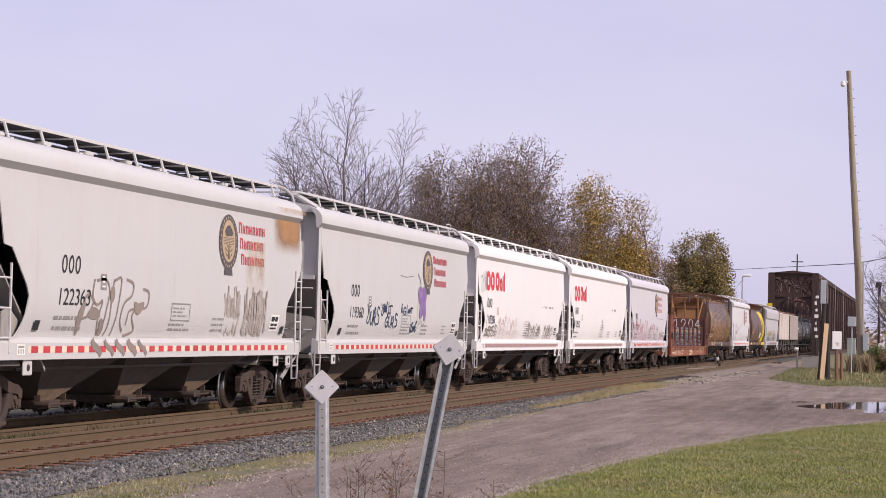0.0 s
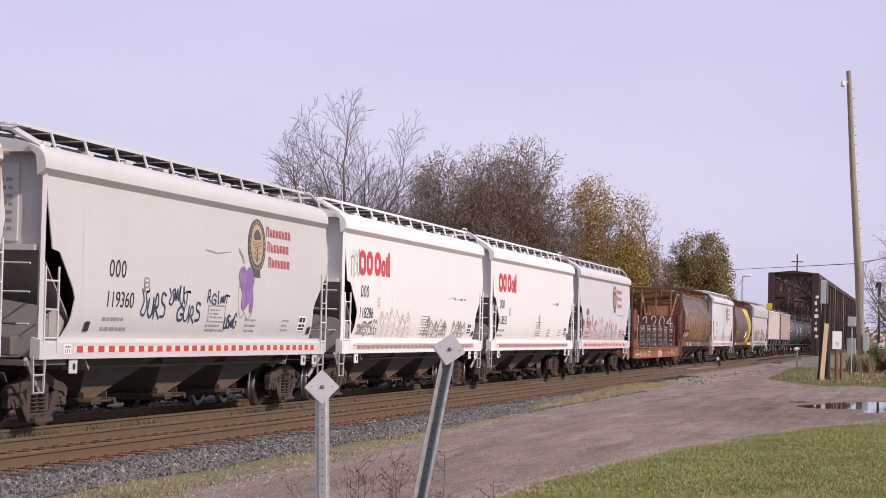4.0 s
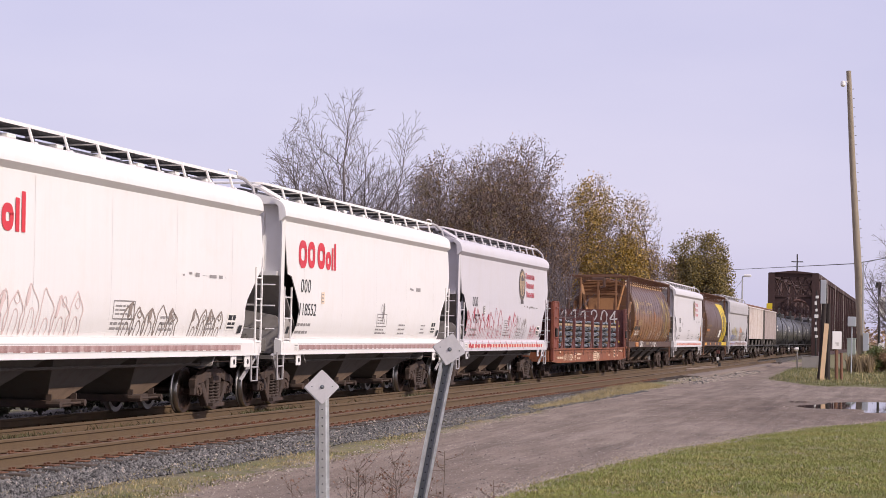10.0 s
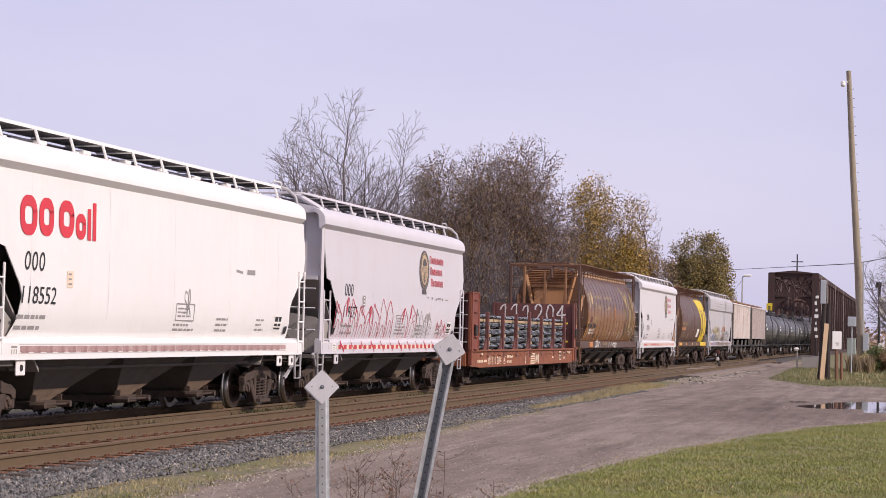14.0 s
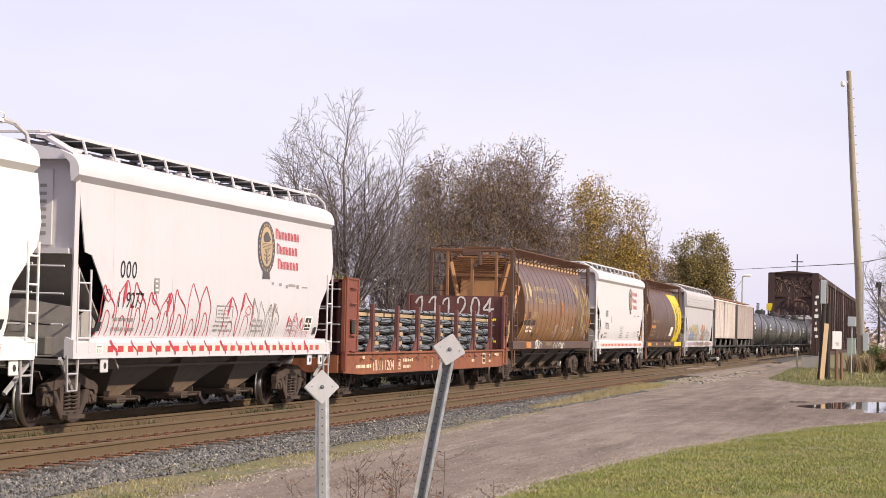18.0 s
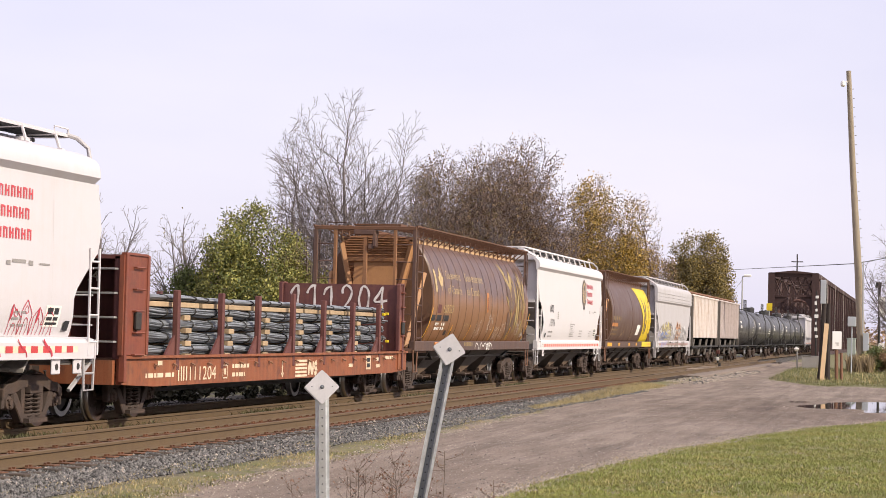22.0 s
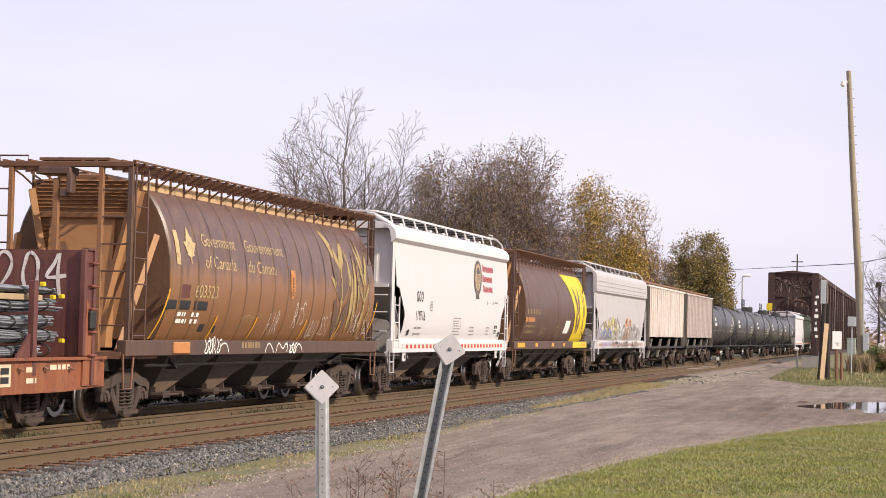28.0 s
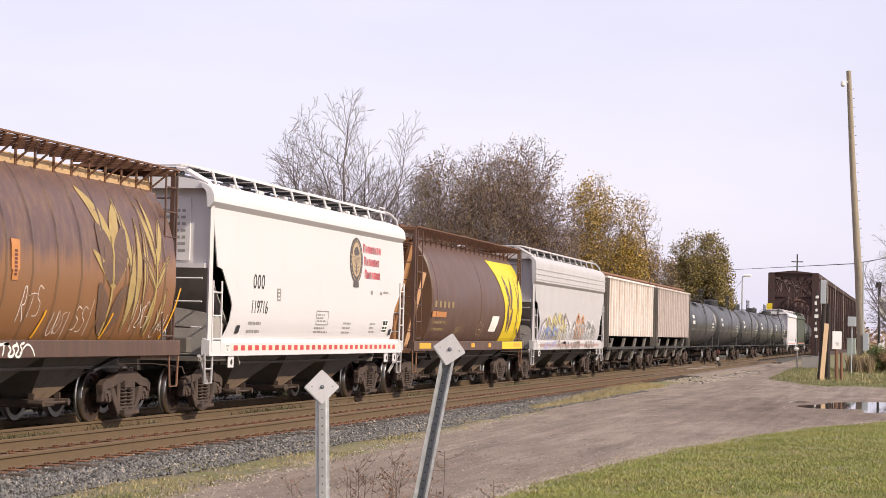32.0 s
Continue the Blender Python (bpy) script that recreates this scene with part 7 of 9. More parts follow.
def island_depth(x, y):
    """How far inside the grass island beside the crossing; negative outside."""
    near = np.interp(x, [88, 93, 98, 106, 150], [4.3, 3.9, 6.2, 7.4, 8.8])
    front = np.interp(y, [-40, 0, 2, 4.2, 6.9], [99, 96, 94.5, 92.7, 104])
    return np.minimum(near - y, x - front)


def road_depth(x, y):
    d = np.minimum(np.interp(x, *ROAD_FAR) - y, y - np.interp(x, *ROAD_NEAR))
    d = np.minimum(d, -island_depth(x, y) * 0.6)
    return np.minimum(d, 190.0 - x)


def bed_depth(x, y):
    return np.minimum(y - np.interp(x, [50, 78, 120], [9.75, 11.0, 11.3]), 19.5 - y)


def ground_z(x, y):
    bed = np.clip((y - 10.2) / 1.0, 0, 1) * np.clip((18.9 - y) / 1.0, 0, 1)
    base = -0.32 + 0.06 * bed
    base = base + np.where(road_depth(x, y) < 0, 0.03 * np.clip(-road_depth(x, y), 0, 1), -0.015)
    puddle = np.exp(-(((x - 67.8) / 4.9) ** 2 + ((y - 0.6) / 3.5) ** 2) ** 2)
    bumps = 0.02 * np.sin(x * 0.9 + y * 1.7) * np.sin(y * 1.1 - x * 0.35)
    return base + bumps * np.clip(1 - bed, 0, 1) - 0.055 * puddle


def make_ground():
    xs = np.concatenate([[-1500, -600, -250, -100, -40, -10, 4, 12], np.geomspace(17, 330, 300), [380, 450, 600, 900, 1600, 2800]])
    ys = np.concatenate([[-1500, -600, -250, -120, -60, -35, -22], np.linspace(-15, 12, 121), np.linspace(12.4, 22, 18), [26, 32, 42, 60, 100, 200, 400, 900, 1800]])
    gx, gy = np.meshgrid(xs, ys, indexing="ij")
    gz = ground_z(gx, gy)
    nx, ny = gx.shape
    verts = np.stack([gx, gy, gz], -1).reshape(-1, 3)
    i = np.arange(nx * ny).reshape(nx, ny)
    faces = np.stack([i[:-1, :-1], i[1:, :-1], i[1:, 1:], i[:-1, 1:]], -1).reshape(-1, 4)
    me = bpy.data.meshes.new("ground")
    me.from_pydata(verts.tolist(), [], faces.tolist())
    damp = 1.6 - 1.6 * np.sqrt(((gx - 62.5) / 11.0) ** 2 + ((gy - 2.6) / 4.6) ** 2)
    for name, vals in (("road", road_depth(gx, gy)), ("bed", bed_depth(gx, gy)), ("damp", damp)):
        me.attributes.new(name, "FLOAT", "POINT").data.foreach_set("value", np.clip(vals, -3, 3).astype(np.float32).ravel())
    m, n, l, bsdf = nodes_of("ground of grass, gravel and ballast")
    co = n.new("ShaderNodeTexCoord")

    def tex(scale, detail=6.0, rough=0.6, vec=None):
        t = n.new("ShaderNodeTexNoise")
        t.inputs["Scale"].default_value, t.inputs["Detail"].default_value, t.inputs["Roughness"].default_value = scale, detail, rough
        l.new(vec or co.outputs["Object"], t.inputs["Vector"])
        return t.outputs["Fac"]

    def ramp(fac, stops):
        r = n.new("ShaderNodeValToRGB")
        r.color_ramp.elements[0].position, r.color_ramp.elements[0].color = stops[0][0], rgba(stops[0][1])
        r.color_ramp.elements[1].position, r.color_ramp.elements[1].color = stops[-1][0], rgba(stops[-1][1])
        for p, c in stops[1:-1]:
            r.color_ramp.elements.new(p).color = rgba(c)
        l.new(fac, r.inputs["Fac"])
        return r.outputs["Color"]

    def mask(attr, amp, noise_fac, soft):
        a = n.new("ShaderNodeAttribute")
        a.attribute_name = attr
        s = n.new("ShaderNodeMath")
        s.operation = "MULTIPLY_ADD"
        l.new(noise_fac, s.inputs[0])
        s.inputs[1].default_value = amp
        l.new(a.outputs["Fac"], s.inputs[2])
        r = n.new("ShaderNodeMapRange")
        r.inputs["From Min"].default_value, r.inputs["From Max"].default_value = amp * 0.5 - soft, amp * 0.5 + soft
        l.new(s.outputs[0], r.inputs["Value"])
        return r.outputs["Result"]

    def mix(fac, a, b, blend="MIX"):
        x = n.new("ShaderNodeMixRGB")
        x.blend_type = blend
        if isinstance(fac, float):
            x.inputs["Fac"].default_value = fac
        else:
            l.new(fac, x.inputs["Fac"])
        l.new(a, x.inputs["Color1"])
        l.new(b, x.inputs["Color2"])
        return x.outputs["Color"]
    stretch = n.new("ShaderNodeMapping")
    stretch.inputs["Scale"].default_value = (0.25, 1.6, 1.0)
    l.new(co.outputs["Object"], stretch.inputs["Vector"])
    grass = ramp(tex(0.9, 8.0), [(0.3, (0.115, 0.122, 0.04)), (0.5, (0.165, 0.16, 0.055)), (0.7, (0.22, 0.185, 0.09))])
    bare = ramp(tex(2.2, 8.0, 0.7), [(0.47, (0, 0, 0)), (0.6, (0.85, 0.85, 0.85))])
    grass = mix(bare, grass, ramp(tex(5.0, 6.0), [(0.3, (0.15, 0.12, 0.085)), (0.7, (0.26, 0.21, 0.155))]))
    grass = mix(0.6, grass, ramp(tex(14.0, 6.0), [(0.3, (0.4, 0.4, 0.4)), (0.7, (1.3, 1.3, 1.3))]), "MULTIPLY")
    road = ramp(tex(1.1, 8.0, 0.65, stretch.outputs["Vector"]), [(0.3, (0.168, 0.128, 0.103)), (0.5, (0.236, 0.184, 0.15)), (0.72, (0.32, 0.256, 0.212))])
    road = mix(0.75, road, ramp(tex(22.0, 8.0, 0.75), [(0.3, (0.55, 0.55, 0.55)), (0.55, (1.0, 1.0, 1.0)), (0.75, (1.5, 1.5, 1.5))]), "MULTIPLY")
    ruts = n.new("ShaderNodeMapping")
    ruts.inputs["Scale"].default_value = (0.035, 1.5, 1.0)
    ruts.inputs["Rotation"].default_value = (0, 0, -0.02)
    l.new(co.outputs["Object"], ruts.inputs["Vector"])
    road = mix(0.85, road, ramp(tex(1.6, 8.0, 0.65, ruts.outputs["Vector"]), [(0.32, (0.66, 0.63, 0.61)), (0.5, (1.0, 0.99, 0.98)), (0.68, (1.25, 1.26, 1.26))]), "MULTIPLY")
    road = mix(0.7, road, ramp(tex(0.35, 5.0, 0.6), [(0.35, (0.88, 0.85, 0.82)), (0.65, (1.1, 1.1, 1.1))]), "MULTIPLY")
    road = mix(0.8, road, ramp(tex(70.0, 4.0, 0.7), [(0.35, (0.75, 0.74, 0.73)), (0.55, (1.0, 1.0, 1.0)), (0.7, (1.5, 1.48, 1.46))]), "MULTIPLY")
    wet_mask = mask("damp", 1.6, tex(0.8, 6.0, 0.6), 0.5)
    road = mix(wet_mask, road, mix(1.0, road, ramp(tex(3.0), [(0.0, (0.6, 0.57, 0.55)), (1.0, (0.85, 0.81, 0.78))]), "MULTIPLY"))
    vor = n.new("ShaderNodeTexVoronoi")
    vor.inputs["Scale"].default_value = 16.0
    l.new(co.outputs["Object"], vor.inputs["Vector"])
    bed = ramp(vor.outputs["Color"], [(0.2, (0.03, 0.026, 0.023)), (0.8, (0.125, 0.112, 0.1))])
    bed = mix(0.5, bed, ramp(tex(1.5, 5.0), [(0.35, (0.6, 0.5, 0.4)), (0.65, (1.2, 1.1, 1.0))]), "MULTIPLY")
    edge = tex(1.6, 8.0, 0.7)
    col = mix(mask("road", 2.2, edge, 0.12), grass, road)
    col = mix(mask("bed", 0.8, edge, 0.15), col, bed)
    l.new(col, bsdf.inputs["Base Color"])
    bsdf.inputs["Roughness"].default_value = 0.95
    bp = n.new("ShaderNodeBump")
    bp.inputs["Strength"].default_value, bp.inputs["Distance"].default_value = 0.65, 0.04
    l.new(tex(26.0, 8.0, 0.75), bp.inputs["Height"])
    l.new(bp.outputs["Normal"], bsdf.inputs["Normal"])
    me.materials.append(m)
    tagged(new("ground", me), "gravel road, autumn lawn and ballast beside the tracks", "ground", kind="structure")


make_ground()


def make_water():
    m, n, l, bsdf = nodes_of("still puddle water")
    bsdf.inputs["Base Color"].default_value = (0.03, 0.027, 0.025, 1)
    bsdf.inputs["Roughness"].default_value = 0.02
    bsdf.inputs["IOR"].default_value = 1.33
    bm = bmesh.new()
    rnd = random.Random(3)
    pts = []
    for k in range(60):
        a = k * math.tau / 60
        r = 1.0 + 0.1 * math.sin(3 * a + 1) + 0.06 * math.sin(7 * a)
        pts.append((68.2 + 7.0 * r * math.cos(a), 0.7 + 4.6 * r * math.sin(a)))
    prism(bm, pts, "z", -0.6, -0.361)
    tagged(new("water", mesh_of(bm, "water", m)), "shallow puddle on the gravel reflecting the sky", "puddle", kind="structure")


make_water()


# ---- tracks ----
RAIL = [(-0.07, -0.186), (0.07, -0.186), (0.07, -0.172), (0.012, -0.15), (0.01, -0.05), (0.036, -0.04), (0.036, -0.008), (0.026, 0.0), (-0.026, 0.0), (-0.036, -0.008), (-0.036, -0.04), (-0.01, -0.05), (-0.012, -0.15), (-0.07, -0.172)]


def make_track(name, y, label, x0, x1, tie_range):
    track = thing(name, label, "railway track")
    for s in (-1, 1):
        bm = bmesh.new()
        prism(bm, [(y + s * 0.7525 + u, v) for u, v in RAIL], "x", x0, x1)
        part("rail", bm, M["rail_steel"], track, "rust-brown steel rail")
    def tie(bm):
        bbox(bm, -0.115, 0.115, -1.3, 1.3, -0.34, -0.2, 0.015)
    def plate(bm):
        bbox(bm, -0.1, 0.1, -0.24, 0.24, -0.205, -0.184, 0.005)
        for dx, dy in ((-0.06, -0.092), (0.05, -0.092), (0.02, 0.092), (-0.06, 0.092)):
            box(bm, dx - 0.014, dx + 0.014, dy - 0.02, dy + 0.02, -0.19, -0.158)
    rnd = random.Random(7)
    me_t, me_p = cached("tie", tie, M["tie_wood"]), cached("tie_plate", plate, M["plate_rust"])
    n = int((tie_range[1] - tie_range[0]) / 0.54)
    for k in range(n):
        x = tie_range[0] + 0.54 * k + rnd.uniform(-0.03, 0.03)
        placed("tie", me_t, track, x, y + rnd.uniform(-0.04, 0.04), rnd.uniform(-0.01, 0.005), rz=rnd.uniform(-1.5, 1.5))
        for s in (-1, 1):
            placed("tie_plate", me_p, track, x, y + s * 0.7525)
    bm = bmesh.new()
    xx = tie_range[1]
    while xx < x1:
        box(bm, xx - 0.115, xx + 0.115, y - 1.3, y + 1.3, -0.34, -0.2)
        xx += 0.54
    ob = part("far_ties", bm, M["tie_wood"], track)
    tagged(ob, kind="stuff")
    return track


make_track("siding_track", NEAR_Y, "empty rust-brown siding track beside the train", -60, 175, (18, 94))
make_track("main_track", TRACK_Y, "main railway track under the train", -120, 520, (18, 94))


def stones(name, label, n, seed, xr, yr, size, material, grade=1.0, edge=None):
    """Loose angular stones lying on the bed."""
    rng = np.random.default_rng(seed)
    x = xr[0] + (xr[1] - xr[0]) * rng.random(n) ** grade
    y = yr[0] + (yr[1] - yr[0]) * rng.random(n)
    if edge:
        y = np.interp(x, *edge[0]) + edge[1] * np.abs(rng.normal(0, 1, n)) + edge[2]
    s = size * (0.5 + 0.9 * rng.random(n))
    z = ground_z(x, y) + s * 0.15
    octa = np.array([(1, 0, 0), (-1, 0, 0), (0, 1, 0), (0, -1, 0), (0, 0, 0.8), (0, 0, -0.8)], float)
    v = octa[None] * (0.65 + 0.7 * rng.random((n, 6, 1))) * s[:, None, None] * 0.5
    a = rng.random(n) * math.tau
    ca, sa = np.cos(a)[:, None], np.sin(a)[:, None]
    vx, vy = v[:, :, 0] * ca - v[:, :, 1] * sa, v[:, :, 0] * sa + v[:, :, 1] * ca
    co = np.stack([vx + x[:, None], vy + y[:, None], v[:, :, 2] + z[:, None]], -1).reshape(-1, 3)
    f = np.array([(0, 2, 4), (2, 1, 4), (1, 3, 4), (3, 0, 4), (2, 0, 5), (1, 2, 5), (3, 1, 5), (0, 3, 5)])
    faces = (f[None] + 6 * np.arange(n)[:, None, None]).reshape(-1, 3)
    me = bpy.data.meshes.new(name)
    me.from_pydata(co.tolist(), [], faces.tolist())
    me.materials.append(material)
    tagged(new(name, me), label, "gravel", kind="stuff")


stones("ballast_stones", "grey crushed ballast stones along the track", 52000, 1, (20, 78), (9.8, 11.4), 0.05, M["stone"], 1.5)
stones("ballast_stones", "grey crushed ballast between the rails", 16000, 2, (20, 80), (11.4, 13.4), 0.05, M["stone"], 1.5)
stones("ballast_stones", "pale stones among the ballast", 3000, 10, (20, 80), (9.9, 11.6), 0.05, M["pebble"], 1.5)
# darker stone: the shade under the train is set by colour here
stones("ballast_stones", "ballast under the train, coloured dark for shade", 9000, 4, (20, 90), (13.4, 18.6), 0.055, M["stone_shade"], 1.5)
stones("road_pebbles", "pale pebbles scattered on the gravel road", 15000, 3, (22, 110), (1.0, 10.2), 0.02, M["pebble"], 1.6)
stones("road_pebbles", "dark pebbles scattered on the gravel road", 2500, 7, (22, 100), (1.0, 10.2), 0.022, M["stone"], 1.6)
stones("road_pebbles", "pale pebbles washed to the lawn edge of the road", 9000, 6, (24, 62), (0, 1), 0.024, M["pebble"], 1.3, (ROAD_NEAR, 0.32, -0.15))
stones("crossing_rubble", "pale broken rubble beside the timber crossing", 5200, 8, (92, 130), (9.2, 11.4), 0.045, M["pebble"], 1.0)
stones("crossing_rubble", "dark lumps of ballast by the crossing", 160, 9, (90, 132), (9.2, 12.0), 0.12, M["stone"], 1.0)
stones("road_pebbles", "larger pale stones along the road edge", 4000, 5, (20, 95), (0, 1), 0.026, M["pebble"], 1.4, (ROAD_FAR, -0.25, 0.15))


def blades(name, label, n, seed, xr, yr, keep, height, material, grade=1.5, lean=0.5):
    """Single grass blades, each a bent two-part sliver."""
    rng = np.random.default_rng(seed)
    x = xr[0] + (xr[1] - xr[0]) * rng.random(n * 3) ** grade
    y = yr[0] + (yr[1] - yr[0]) * rng.random(n * 3)
    ok = keep(x, y, rng.random(n * 3))
    x, y = x[ok][:n], y[ok][:n]
    n = len(x)
    h = height * (0.4 + 0.9 * rng.random(n))
    w = 0.004 + 0.0035 * rng.random(n) + h * 0.03
    a = rng.random(n) * math.tau
    b = rng.random(n) * math.tau
    lx, ly = np.cos(b) * h * lean * rng.random(n), np.sin(b) * h * lean * rng.random(n)
    z = ground_z(x, y) - 0.01
    dx, dy = np.cos(a) * w, np.sin(a) * w
    p = [(x - dx, y - dy, z), (x + dx, y + dy, z), (x + dx * 0.7 + lx * 0.4, y + dy * 0.7 + ly * 0.4, z + h * 0.6), (x - dx * 0.7 + lx * 0.4, y - dy * 0.7 + ly * 0.4, z + h * 0.6), (x + lx, y + ly, z + h)]
    co = np.stack([np.stack(q, -1) for q in p], 1).reshape(-1, 3)
    base = 5 * np.arange(n)[:, None]
    quads = (base + np.array([0, 1, 2, 3])).tolist()
    tris = (base + np.array([3, 2, 4])).tolist()
    me = bpy.data.meshes.new(name)
    me.from_pydata(co.tolist(), [], quads + tris)
    me.materials.append(material)
    tagged(new(name, me), label, "grass", kind="stuff")


def patchy(x, y):
    return 0.5 + 0.5 * np.sin(x * 1.3 + 2 * np.sin(y * 2.1)) * np.sin(y * 3.3 + x * 0.4)


def clumpy(x, y):
    return 0.55 + 0.25 * np.sin(x * 7.1 + 3 * np.sin(y * 4.3)) * np.sin(y * 8.7 + x * 1.9) + 0.25 * np.sin(x * 2.3 + y * 3.1) * np.sin(y * 2.7 - x * 0.8)


blades("lawn_grass", "short green autumn lawn beside the road", 250000, 11, (23, 62), (-4, 5.3), lambda x, y, r: (road_depth(x, y) < 0.15 * r) & (clumpy(x, y) > 0.75 * r), 0.044, M["grass_blade"], 1.8, 1.4)
blades("lawn_grass", "dry blades in the lawn", 30000, 12, (23, 62), (-4, 5.5), lambda x, y, r: road_depth(x, y) < 0.5 * r, 0.045, M["dry_blade"], 1.8, 1.3)
blades("verge_grass", "green weeds on the verge by the ballast", 9000, 13, (19, 105), (8.8, 10.5), lambda x, y, r: (road_depth(x, y) < 0.1) & (patchy(x * 0.9 + 1.7 * np.sin(x * 0.37), y * 0.7) ** 2 > 0.6 * r + 0.35), 0.05, M["weed_green"], 1.6, 0.9)
blades("verge_grass", "dry straw on the verge by the ballast", 12000, 14, (19, 110), (8.7, 10.4), lambda x, y, r: (road_depth(x, y) < 0.3 * r) & (patchy(x + 2, y) > 0.2 + 0.7 * r), 0.045, M["dry_blade"], 1.6, 1.2)
blades("verge_grass", "dry rough grass between road and rails", 9000, 18, (55, 86), (9.9, 11.4), lambda x, y, r: (road_depth(x, y) < 0.1) & (bed_depth(x, y) < 0.3 * r), 0.09, M["dry_blade"], 1.2, 1.2)
blades("track_weeds", "green weeds between the rails under the train", 4000, 15, (22, 110), (14.4, 17.5), lambda x, y, r: patchy(x * 0.7, y) > 0.5 + 0.4 * r, 0.1, M["weed_green"], 1.6, 0.7)
blades("track_weeds", "low weeds along the near rail of the main track", 5000, 20, (22, 90), (13.75, 14.15), lambda x, y, r: patchy(x * 0.5, y * 0.8) > 0.4 + 0.5 * r, 0.17, M["weed_dark"], 1.6, 1.2)
blades("island_grass", "rough grass on the island beside the crossing", 26000, 16, (90, 150), (-6, 8.5), lambda x, y, r: (island_depth(x, y) > 0.3 * r) & (clumpy(x * 0.5, y * 0.6) > 0.5 * r), 0.12, M["weed_green"], 1.3, 1.1)
blades("island_grass", "dry tall grass beside the posts", 2500, 17, (98, 150), (-6, 7), lambda x, y, r: island_depth(x, y) > 2.0 * r, 0.22, M["dry_blade"], 1.3, 0.9)


blades("tall_grass", "tall dry straw grass before the pole", 2600, 19, (134, 142), (2.8, 4.3), lambda x, y, r: r > 0.2, 0.95, M["weed_straw"], 1.0, 0.6)


# ---- sign posts ----
def sign_post(x, y, z_top, base_xy, label, plate_turn, size, back=False):
    """A U-channel steel post with a square plate set on its corner."""
    post = thing("marker_post", label, "sign", "marker posts")
    foot, head = Vector((base_xy[0], base_xy[1], -0.3)), Vector((x, y, z_top))
    ax = (head - foot)
    length = ax.length
    rot = Vector((0, 0, 1)).rotation_difference(ax).to_matrix().to_4x4()
    face = math.atan2(-y, -x)
    post.matrix_basis = Matrix.Translation(foot) @ rot @ Matrix.Rotation(face - math.pi / 2 + radians(plate_turn), 4, "Z")
    bm = bmesh.new()
    # the open channel faces the plate's back; ribs fold out at both lips
    out = [(-0.042, 0.016), (-0.026, 0.016), (-0.016, -0.016), (0.016, -0.016), (0.026, 0.016), (0.042, 0.016), (0.042, 0.011), (0.030, 0.011), (0.020, -0.022), (-0.020, -0.022), (-0.030, 0.011), (-0.042, 0.011)]
    if back:
        out = [(u, -v - 0.01) for u, v in out[::-1]]
    prism(bm, out, "z", -0.3, length + 0.03)
    part("post", bm, M["galv_bright"], post, "mottled galvanised steel channel")
    # strip over the web; on the open side its dark colour stands for shade
    bm = bmesh.new()
    if back:
        box(bm, -0.0188, 0.0188, 0.012, 0.0125, -0.3, length - 0.02)
    else:
        box(bm, -0.0158, 0.0158, -0.0156, -0.0145, -0.3, length - 0.02)
    part("web_strip", bm, M["galvanised" if back else "galv_dark"], post, "thin toned strip over the channel web")
    bm = bmesh.new()
    k = 0
    while 0.1 + 0.05 * k < length - 0.12:
        z = 0.1 + 0.05 * k
        tube(bm, [(0, 0.0125, z), (0, 0.0132, z)] if back else [(0, -0.0146, z), (0, -0.0135, z)], 0.005, 8)
        k += 1
    part("hole_row", bm, M["ink"], post, "row of punched holes")
    bm = bmesh.new()
    h = size
    outline = []
    for k in range(4):
        for j in range(5):
            a = k * math.pi / 2 + (j - 2) / 2 * math.pi / 4
            c = k * math.pi / 2
            r = 0.09 * h
            outline.append(((h - r * 1.414) * math.cos(c) + r * math.cos(a), (h - r * 1.414) * math.sin(c) + r * math.sin(a)))
    outline = [(u, v + length) for u, v in outline]
    prism(bm, outline, "y", 0.020, 0.023)
    plate = part("plate", bm, M["sign_plate"], post, "scuffed bare metal diamond plate")
    bm = bmesh.new()
    prism(bm, [(u + 0.006, v - 0.004) for u, v in outline], "y", 0.014, 0.017)
    part("back_plate", bm, M["galvanised"], post)
    bm = bmesh.new()
    lathe(bm, [(0.0, 0.01), (0.005, 0.009), (0.008, 0.006), (0.008, 0.0), (0.013, 0.0), (0.013, -0.002)], Matrix.Translation((0.0, 0.0235, length)) @ Matrix.Rotation(radians(-90), 4, "X"), 12)
    for u in (-0.062, 0.062):
        tube(bm, [(u * h / 0.106, 0.0225, length + 0.003), (u * h / 0.106, 0.0245, length + 0.003)], 0.004, 8)
    part("bolt", bm, M["galv_dark"], plate, "small grey bolt head")


sign_post(12.04, 3.5, 1.385, (12.08, 3.46), "upright galvanised post with bare diamond plate", 0, 0.106, True)
sign_post(12.19, 2.75, 1.63, (12.22, 3.10), "leaning galvanised post with bare diamond plate", 0, 0.100)


